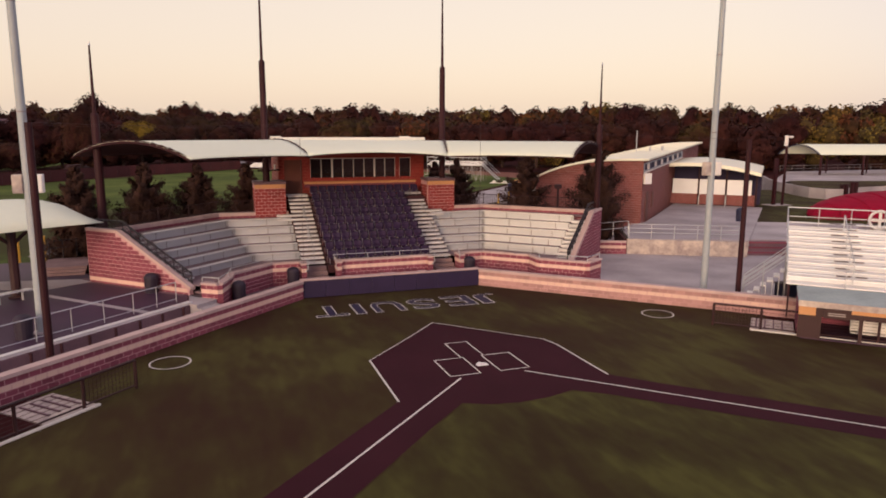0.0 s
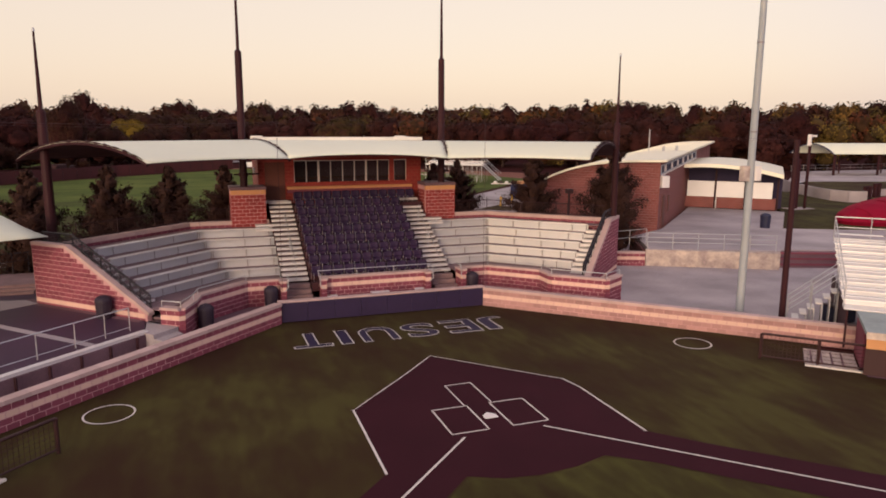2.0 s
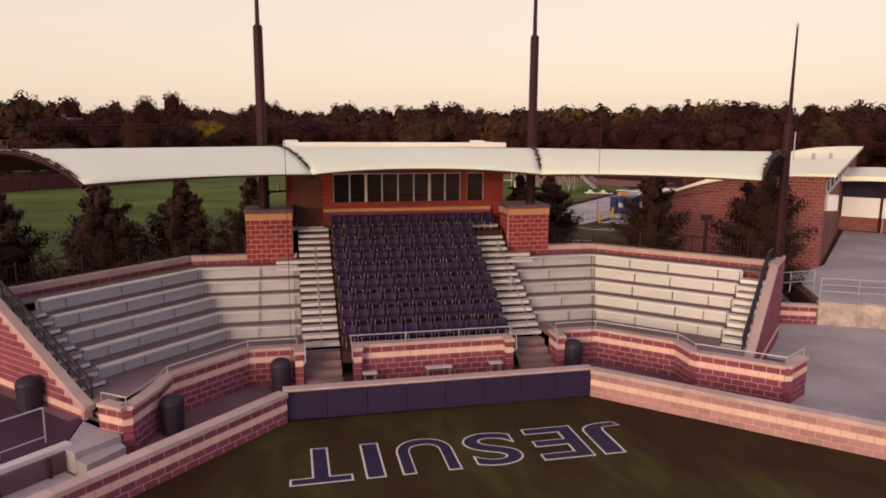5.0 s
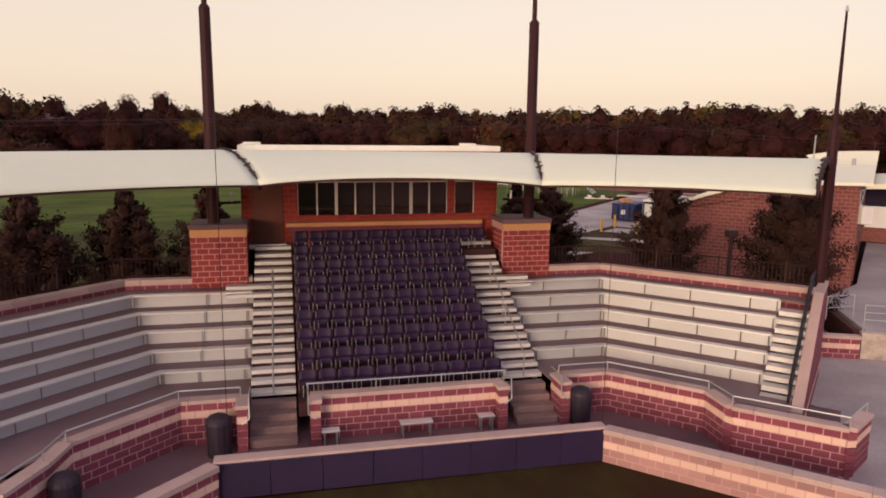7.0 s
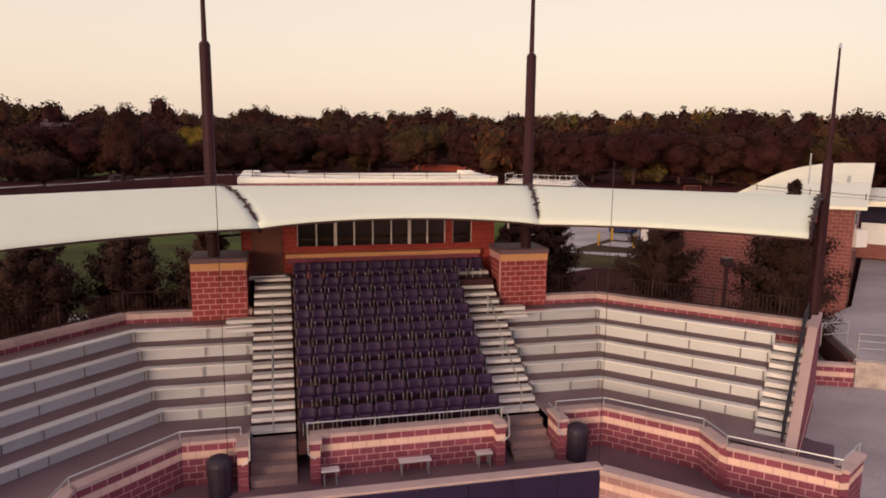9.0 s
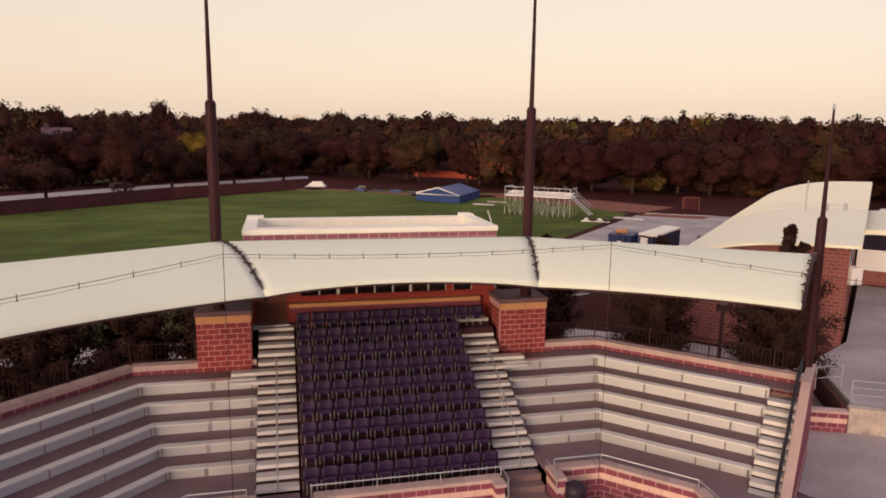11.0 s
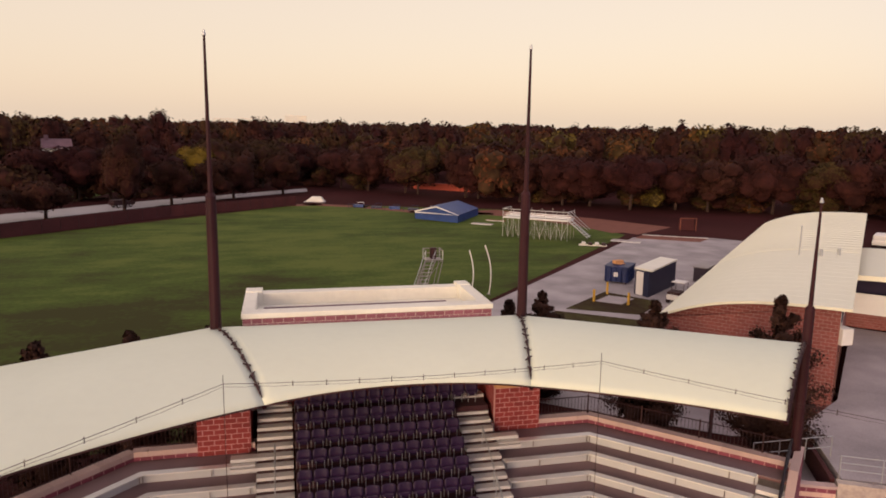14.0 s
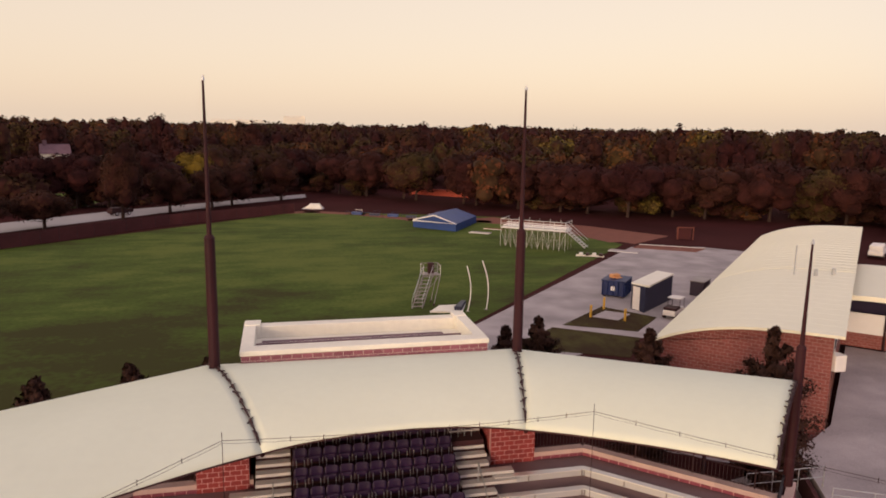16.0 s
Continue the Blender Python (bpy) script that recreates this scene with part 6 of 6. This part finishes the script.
for k in range(16):
    p = Vector((9.5 + 1.1 * k, 135 - 0.72 * k + 2.2 * ((k * 7) % 3 - 1), 0))
    if k % 3 == 1:
        part("mat", slab([(p.x, p.y), (p.x + 1.9, p.y - 0.9), (p.x + 2.3, p.y + 0.6), (p.x + 0.4, p.y + 1.4)], 0.0, 0.35 + 0.12 * (k % 2)), "blue" if k % 2 else "navy_metal", fx, "folded blue mat")
    else:
        part("hurdle", pipe([p, p + Vector((0, 0, 0.8)), p + Vector((1.2, -0.3, 0.8)), p + Vector((1.2, -0.3, 0))], 0.05), "white" if k in (2, 14) else "navy_metal", fx)
for x, y, w, d, mat in ((29.4, 106.5, 3.6, 1.3, "concrete"), (33.0, 110.5, 3.4, 1.0, "track"), (45.0, 86.0, 4.2, 1.6, "concrete")):
    pd = thing("landing_board", x, y, 0, -38, label="flat pale board lying on the grass" if mat == "concrete" else "flat red board lying on the grass", category="board", group="boards by the far field")
    part("board", box(-w / 2, w / 2, -d / 2, d / 2, 0, 0.10, bev=0.02), mat, pd)
    part("edge_strip", box(-w / 2, w / 2, -d / 2 - 0.12, -d / 2 - 0.01, 0, 0.08, bev=0.01), "white", pd)
sk = thing("sled", 38.3, 83.0, 0, -25, label="low white and black training sled on the grass", category="sled")
part("runner", box(-1.9, 1.9, -0.35, -0.2, 0, 0.14, bev=0.02), "white", sk)
part("runner", box(-1.9, 1.9, 0.2, 0.35, 0, 0.14, bev=0.02), "white", sk)
for k in range(4):
    part("pad", box(-1.5 + 0.9 * k, -0.95 + 0.9 * k, -0.5, 0.5, 0.14, 0.45, bev=0.05), "black" if k % 2 else "white", sk)
sc = thing("windscreen_fence", label="dark mesh windscreen fence along the far road", category="fence")
sp = [(-75, 62), (-40.3, 99.6), (-21.9, 121.8), (-0.5, 138.2)]
for a, b in zip(sp, sp[1:]):
    part("screen", slab([a, b, (b[0] - 0.05, b[1] + 0.05), (a[0] - 0.05, a[1] + 0.05)], 0, 1.9), "hedge", sc)
    for k in range(11):
        x, y = a[0] + (b[0] - a[0]) * k / 10, a[1] + (b[1] - a[1]) * k / 10
        part("post", rod((x, y, 0), (x, y, 2.1), 0.04, seg=6), "black", sc)
structure("verge", sheet([(-80, 64), (-40.3, 99.8), (-21.9, 122), (-0.5, 138.4), (4, 170), (-14.8, 153), (-46, 115), (-140, 30)], -0.012), "earth", "dark verge beside the road", "ground")
structure("track_apron", sheet([(24, 123), (36, 118), (47, 98), (50, 92), (60, 99), (52, 112), (38, 127)], -0.009), "track", "worn red rubber apron beyond the field", "track")
ow = thing("far_house_wall", label="orange lit wall seen under the trees", category="wall")
part("panel", slab([(30, 176), (44, 164), (44.2, 164.6), (30.2, 176.6)], 0.2, 1.9), "red_wall", ow)
for x, y, z, w in ((-63.5, 208, 9.0, 6.8), (-72.5, 205, 2.6, 7), (-79, 196, 3.0, 9), (66.5, 186, 9.2, 5.0)):
    h = thing("house", x, y, 0, 20, label="pale gabled house among the trees", category="house", group="far houses")
    part("wall", box(-w / 2, w / 2, -3, 3, 0, z), "roof_white", h)
    bm = prism([(-3.4, z), (0, z + 2.6), (3.4, z)], [lambda a, c: Vector((-w / 2 - 0.3, a, c)), lambda a, c: Vector((w / 2 + 0.3, a, c))])
    rf_ = part("roof", bm, "walk", h)
    if w == 6.8:
        part("chimney", box(-w / 2 + 0.5, -w / 2 + 1.5, -0.5, 0.5, z + 0.5, z + 3.6), "walk", rf_)
    for wx in (-w / 4, w / 4):
        part("window", box(wx - 0.6, wx + 0.6, -3.06, -3.0, z - 2.4, z - 0.9), "black", h)
fb = thing("office_block", label="pale office building on the horizon", category="building")
part("body", box(-125, -30, 1350, 1400, 0, 32), "roof_white", fb)
part("tower", box(5, 45, 1350, 1390, 0, 40), "roof_white", fb)

# ---- woods ----
def wood_material(name, tones):
    """Foliage whose tone differs from tree to tree, with lighter and darker clumps within a crown."""
    m = bpy.data.materials.new(name)
    m.use_nodes = True
    n, l = m.node_tree.nodes, m.node_tree.links
    b = n["Principled BSDF"]
    b.inputs["Roughness"].default_value, b.inputs["Specular IOR Level"].default_value = 0.85, 0.1
    geo = n.new("ShaderNodeNewGeometry")
    at = n.new("ShaderNodeAttribute")
    at.attribute_name = "tone"
    no = n.new("ShaderNodeTexNoise")
    no.inputs["Scale"].default_value, no.inputs["Detail"].default_value = 0.5, 3
    l.new(geo.outputs["Position"], no.inputs["Vector"])
    cr = n.new("ShaderNodeValToRGB")
    e = cr.color_ramp.elements
    e[0].position, e[0].color = tones[0][0], (*tones[0][1], 1)
    e[1].position, e[1].color = tones[-1][0], (*tones[-1][1], 1)
    for where, c in tones[1:-1]:
        e.new(where).color = (*c, 1)
    l.new(at.outputs["Fac"], cr.inputs[0])
    mr = n.new("ShaderNodeMapRange")
    for k, v in enumerate((0.3, 0.7, 0.5, 1.5)):
        mr.inputs[1 + k].default_value = v
    l.new(no.outputs[0], mr.inputs[0])
    mx = n.new("ShaderNodeMix")
    mx.data_type, mx.blend_type = "RGBA", "MULTIPLY"
    mx.inputs[0].default_value = 1
    l.new(cr.outputs[0], mx.inputs[6])
    l.new(mr.outputs[0], mx.inputs[7])
    l.new(mx.outputs[2], b.inputs["Base Color"])
    return m


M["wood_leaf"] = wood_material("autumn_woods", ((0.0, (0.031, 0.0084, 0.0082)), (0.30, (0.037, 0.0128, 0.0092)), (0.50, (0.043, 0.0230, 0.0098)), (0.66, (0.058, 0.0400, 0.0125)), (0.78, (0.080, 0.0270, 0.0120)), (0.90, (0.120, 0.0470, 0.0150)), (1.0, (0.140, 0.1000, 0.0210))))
M["yellow_leaf"] = material("yellow_leaves", (0.150, 0.098, 0.014), 0.85, vary=0.35, grain=2, stain=0.4, bump=0, spec=0.1)
rng = np.random.default_rng(11)
ICO = bmesh.new()
bmesh.ops.create_icosphere(ICO, subdivisions=1, radius=1)
ICO_V = np.array([v.co[:] for v in ICO.verts])
ICO_F = np.array([[v.index for v in f.verts] for f in ICO.faces])
ICO.free()


def unit(a):
    return a / np.linalg.norm(a, axis=1)[:, None]


def crown(x, y, z0, h, r, n, size, rg, k=20):
    """Leaf clumps of a broad-leaved crown made of several rounded boughs, and its dense inside: places, faces and leaf directions of both."""
    cen = unit(rg.normal(size=(k, 3))) * rg.uniform(0.20, 0.68, k)[:, None]
    cen[:, 2] = np.where(cen[:, 2] > 0.42, 0.42 + 0.25 * (cen[:, 2] - 0.42), cen[:, 2])
    rad = rg.uniform(0.27, 0.46, k)
    pick = rg.integers(0, k, n)
    d = unit(rg.normal(size=(n, 3)))
    d[:, 2] = np.where(rg.uniform(size=n) < 0.6, np.abs(d[:, 2]), d[:, 2])
    p = cen[pick] + d * (rad[pick] * rg.uniform(0.80, 1.0, n))[:, None]
    sc = np.array([r * 1.25, r * 1.25, h * 0.52])
    mid = np.array([x, y, z0 + h * 0.50])
    pts = p * sc + mid
    ax = unit(rg.normal(size=(n, 3)) * 0.35 + d)
    u = unit(np.cross(ax, rg.normal(size=(n, 3))))
    v = np.cross(ax, u)
    s = size * rg.uniform(0.5, 1.35, n)
    base = [(-1, -0.1, -0.25), (0.1, -0.8, 0.05), (1, 0.1, -0.25), (-0.1, 0.8, 0.05)]
    out = np.stack([pts + s[:, None] * (b[0] * u + b[1] * v + b[2] * ax) for b in base], 1).reshape(-1, 3)
    i = np.arange(n)[:, None] * 4
    faces = np.concatenate([i + [0, 1, 3], i + [1, 2, 3]])
    # leaves spread to the sky: they turn outwards and up
    up = np.array([0, 0, 0.55])
    turn = np.repeat(unit(0.45 * d + 0.5 * p + 0.6 * ax + up), 4, 0)
    inner, fs, di = [], [], []
    for j in range(k):
        inner.append((cen[j] + ICO_V * rad[j] * 0.72) * sc + mid)
        di.append(unit(0.55 * ICO_V + 0.55 * (cen[j] + ICO_V * rad[j]) + up))
        fs.append(ICO_F + j * len(ICO_V))
    return (out, faces, turn), (np.concatenate(inner), np.concatenate(fs), np.concatenate(di))


def foliage(name, clouds, mat):
    """One mesh of leaf clumps: each cloud has places, faces, directions and the tone of its tree."""
    vs, fs, ns, ts, o = [], [], [], [], 0
    for (v, f, d), tone in clouds:
        vs.append(v)
        fs.append(f + o)
        ns.append(d)
        ts.append(np.full(len(v), tone))
        o += len(v)
    vs, fs, ns, ts = (np.concatenate(a) for a in (vs, fs, ns, ts))
    me = bpy.data.meshes.new(name)
    me.vertices.add(len(vs))
    me.vertices.foreach_set("co", vs.astype(np.float32).ravel())
    me.loops.add(3 * len(fs))
    me.loops.foreach_set("vertex_index", fs.astype(np.int32).ravel())
    me.polygons.add(len(fs))
    me.polygons.foreach_set("loop_start", np.arange(0, 3 * len(fs), 3, dtype=np.int32))
    me.update(calc_edges=True)
    me.polygons.foreach_set("use_smooth", np.ones(len(fs), dtype=bool))
    me.attributes.new("tone", "FLOAT", "POINT").data.foreach_set("value", ts.astype(np.float32))
    me.normals_split_custom_set_from_vertices(ns.tolist())
    me.materials.append(M[mat])
    return new(name, me)


def woods(name, spots, n, size, label, k=20):
    leaves, cores = [], []
    for x, y, z, h, r in spots:
        a, c = crown(x, y, z, h, r, n, size, rng, k)
        # most trees are dark, fewer have turned; the east side has more of them
        tone = min(1.0, rng.beta(1.3, 1.7) * (1.08 if x > 50 else 0.95))
        leaves.append((a, tone))
        # the inside gets a lower tone: shade within the crown, put into colour
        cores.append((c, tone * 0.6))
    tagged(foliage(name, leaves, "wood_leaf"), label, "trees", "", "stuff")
    tagged(foliage(name + "_inside", cores, "wood_leaf"), "dense inside of the woods, toned darker for shade", "trees", "", "stuff")


def rise(d):
    return 0 if d < 300 else min(4.0, (d - 300) * 0.008)


EDGE = [(-150, 48), (3, 192), (58, 128), (96, 110), (170, 62), (240, 10)]


def edge_distance(x, y):
    """How far the edge of the woods lies in the direction of x, y."""
    d = math.hypot(x, y)
    ux, uy = x / d, y / d
    for (ax, ay), (bx, by) in zip(EDGE, EDGE[1:]):
        den = ux * (by - ay) - uy * (bx - ax)
        if abs(den) > 1e-6:
            t = (ax * (by - ay) - ay * (bx - ax)) / den
            w = (ax * uy - ay * ux) / den
            if t > 0 and 0 <= w <= 1:
                return t
    return d


def tree_height(x, y):
    """Low spreading trees along the edge, taller ones deeper in the woods."""
    u = min(1, max(0, (math.hypot(x, y) - edge_distance(x, y)) / 90))
    return 12.1 + 8.0 * u * u * (3 - 2 * u) + rng.uniform(-1.8, 1.8)


HOUSES = ((-63.5, 208), (-72.5, 205), (-79, 196))


def scatter(count, ring, span, keep, rr, more=0):
    out = []
    while len(out) < count:
        a = radians(rng.uniform(*span))
        d = math.sqrt(rng.uniform(ring[0] ** 2, ring[1] ** 2))
        x, y = d * math.sin(a), d * math.cos(a)
        if keep(x, y) and not (-100 < x < -47 and 146 < y < 186) and not any(abs(x - hx * y / hy) < 4.0 and hy - 60 < y < hy + 7 for hx, hy in HOUSES):
            out.append((x, y, rise(d) - 0.5, tree_height(x, y) + more + (rng.uniform(0.4, 2.4) if rng.uniform() < 0.14 else 0), rng.uniform(*rr)))
    return out


def beyond(x, y):
    """True past the road, the far field and the school grounds."""
    if x < 3:
        return y > 186 + 1.06 * x and y > 60
    if x < 62:
        return y > 186 - 1.15 * (x - 3)
    return y > 117 - 0.55 * (x - 62) and y > 20


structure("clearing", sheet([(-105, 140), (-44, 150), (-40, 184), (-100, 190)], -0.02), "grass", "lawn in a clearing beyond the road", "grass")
structure("clearing_path", strip([(-100, 168), (-70, 172), (-46, 166)], 3.0, -0.012), "road", "pale path through the clearing", "path")
# first row along the edge of the woods
edge = []
for a, b, n in zip(EDGE, EDGE[1:], (24, 9, 6, 12, 8)):
    for k in range(n):
        t = (k + rng.uniform(0.2, 0.8)) / n
        x, y = a[0] + (b[0] - a[0]) * t + rng.uniform(-2, 2), a[1] + (b[1] - a[1]) * t + rng.uniform(0, 5)
        edge.append((x, y, 0.4, rng.uniform(10.4, 12.8), rng.uniform(5.4, 6.8)))
edge = [e for k, e in enumerate(edge) if not (-95 < e[0] < -54)]
under = [(x + rng.uniform(-5, 5), y + rng.uniform(2, 7), -0.8, rng.uniform(4.0, 7), rng.uniform(3.4, 4.8)) for x, y, z, h, r in edge + edge if not -92 < x < -50 and not 22 < x < 44]
for x, y, z, h, r in edge:
    if -60 < x < 120:
        tr = thing("tree", x, y, 0, label="dark spreading broad-leaved tree at the edge of the woods", category="tree", group="trees at the edge of the woods")
        part("trunk", rod((0, 0, -0.1), (0.3, 0.1, 4.5), 0.34, 0.2, 7), "bark", tr)
        for a in (0.4, 2.3, 4.4):
            part("limb", rod((0.2, 0, 2.2), (0.2 + 2.4 * math.cos(a), 2.4 * math.sin(a), 5.2), 0.16, 0.07, 6), "bark", tr)
        a, c = crown(0, 0, 0.9, h, r, 7000, 0.21, rng, 28)
        # edge trees keep to low tones; their inside is darkened further for shade
        tone = min(0.6, rng.beta(1.2, 4.0))
        foliage("crown", [(a, tone)], "wood_leaf").parent = tr
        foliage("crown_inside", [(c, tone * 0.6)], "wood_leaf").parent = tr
woods("woods_edge", [e for e in edge if not -60 < e[0] < 120], 3600, 0.21, "dark spreading trees at the edge of the grounds", 26)
woods("woods_undergrowth", under, 1100, 0.2, "dark undergrowth at the edge of the woods", 12)
woods("woods_middle", scatter(400, (110, 330), (-58, 75), beyond, (4.6, 6.8)), 900, 0.46, "dense dark woods with autumn colours", 16)
woods("woods_far", scatter(1000, (330, 1100), (-52, 66), beyond, (7, 11), 1.5), 110, 1.1, "far woods reaching to the horizon", 10)


# ---- evergreens behind the stand ----
def leaf_cloud(n, size, place, seed):
    """n small leafy clumps, each a bent pair of triangles turned outwards and up; place gives the centres and their outward ways."""
    rg = np.random.default_rng(seed)
    c, way = place(rg, n)
    ax = way + rg.normal(size=(n, 3)) * 0.5
    ax /= np.linalg.norm(ax, axis=1)[:, None]
    u = np.cross(ax, rg.normal(size=(n, 3)))
    u /= np.linalg.norm(u, axis=1)[:, None]
    v = np.cross(ax, u)
    s = size * rg.uniform(0.55, 1.3, n)
    base = [(-1, -0.1, -0.2), (0.1, -0.7, 0.1), (1, 0.1, -0.2), (-0.1, 0.7, 0.1)]
    verts = np.stack([c + s[:, None] * (b[0] * u + b[1] * v + b[2] * ax) for b in base], 1).reshape(-1, 3)
    k = np.arange(n)[:, None] * 4
    faces = np.concatenate([k + [0, 1, 3], k + [1, 2, 3]])
    turn = way + 0.3 * ax + np.array([0, 0, 0.5])
    turn /= np.linalg.norm(turn, axis=1)[:, None]
    return verts, faces, np.repeat(turn, 4, 0)


def cypress(x, y, h, r, seed, top=1.6):
    """A ragged conical evergreen: boughs set round the trunk, each a spray of small clumps."""
    t = thing("tree", x, y, 0, label="dark ragged evergreen tree behind the grandstand", category="tree", group="evergreens behind the stand")
    part("trunk", rod((0, 0, 0), (0, 0, h * 0.85), 0.16, 0.03, 8), "bark", t)
    rg = np.random.default_rng(seed)
    nb = 80
    zb = np.sort(rg.uniform(0.06, 1.0, nb))
    ab = np.arange(nb) * 2.399 + rg.uniform(-0.5, 0.5, nb)
    env = np.minimum(1.0, top * (1 - zb) + 0.05) * (0.65 + 0.35 * np.minimum(1, zb * 4))
    reach = r * env * rg.uniform(0.5, 1.35, nb)
    tips = np.stack([reach * np.cos(ab), reach * np.sin(ab), zb * h * 0.95 + 0.3 * rg.uniform(0, 1, nb)], 1)
    roots = np.stack([0 * ab, 0 * ab, np.maximum(0.2, zb * h * 0.95 - 0.45 * reach)], 1)

    def place(rg2, n):
        k = rg2.integers(0, nb, n)
        u = rg2.beta(2.2, 1.1, n)
        wid = (0.06 + 0.28 * r * env[k]) * (1.05 - 0.55 * u)
        off = rg2.normal(size=(n, 3)) * (wid * 0.55)[:, None]
        p = roots[k] + (tips[k] - roots[k]) * u[:, None] + off
        way = p * np.array([1, 1, 0]) / (0.3 + np.linalg.norm(p[:, :2], axis=1))[:, None] + off / (0.1 + wid[:, None])
        return p, way

    def inside(rg2, n):
        k = rg2.integers(0, nb, n)
        u = rg2.uniform(0.0, 0.62, n)
        p = roots[k] + (tips[k] - roots[k]) * u[:, None] + rg2.normal(size=(n, 3)) * (0.03 + 0.12 * env[k])[:, None]
        return p, p * np.array([1, 1, 0]) + 0.01
    foliage("crown", [(leaf_cloud(int(30000 * max(1, (r / 1.9) ** 2)), 0.062, place, seed), 0.5), (leaf_cloud(7500, 0.22, inside, seed + 50), 0.2)], "leaf_near").parent = t
    for k in range(8, nb, 9):
        part("limb", rod(roots[k], roots[k] * 0.2 + tips[k] * 0.8, 0.045, 0.012, 6), "bark", t)


for i, (x, y, h, r) in enumerate(((-16.8, 24.5, 6.7, 2.0), (-13.0, 26.0, 6.8, 2.0), (-9.7, 27.6, 6.6, 1.9), (-6.4, 28.2, 6.5, 1.8), (8.9, 31.5, 6.2, 1.6), (11.2, 32.5, 6.4, 1.8), (15.0, 26.8, 7.1, 1.9), (19.1, 22.9, 8.3, 2.0))):
    cypress(x, y, h, r, i + 1, 2.3 if i == 7 else 2.0)


def roadside_tree(x, y, h, r, mat, seed, label):
    t = thing("tree", x, y, 0, label=label, category="tree", group="trees along the far road")
    rg = np.random.default_rng(seed)
    part("trunk", rod((0, 0, 0), (0, 0, h * 0.6), 0.32, 0.14, 8), "bark", t)
    for i in range(5):
        a = i * 1.3 + seed
        part("limb", rod((0, 0, h * 0.33), (r * 0.55 * math.cos(a), r * 0.55 * math.sin(a), h * (0.55 + 0.05 * i)), 0.13, 0.04, 6), "bark", t)
    a, c = crown(0, 0, 0.8, h - 0.8, r, 9000, 0.17, rg, 30)
    foliage("crown", [(a, 0.35)], mat).parent = t
    # darker tone inside the crown in place of shade
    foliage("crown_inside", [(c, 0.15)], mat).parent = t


for i, (x, y, h, r, mat) in enumerate(((-31, 130.5, 15.6, 3.6, "wood_leaf"), (-40.5, 119, 7, 4.6, "wood_leaf"), (-47, 112, 6.5, 4.2, "wood_leaf"), (-24.5, 141, 9.5, 4.2, "wood_leaf"), (-22.5, 168, 11.5, 4.2, "yellow_leaf"), (-13.5, 153, 11, 5.5, "wood_leaf"), (-3, 163, 11.5, 5, "wood_leaf"), (-17, 146, 9, 4, "wood_leaf"))):
    roadside_tree(x, y, h, r, mat, 40 + i, "yellow autumn tree beyond the road" if mat == "yellow_leaf" else "dark broad-leaved tree beside the far road")
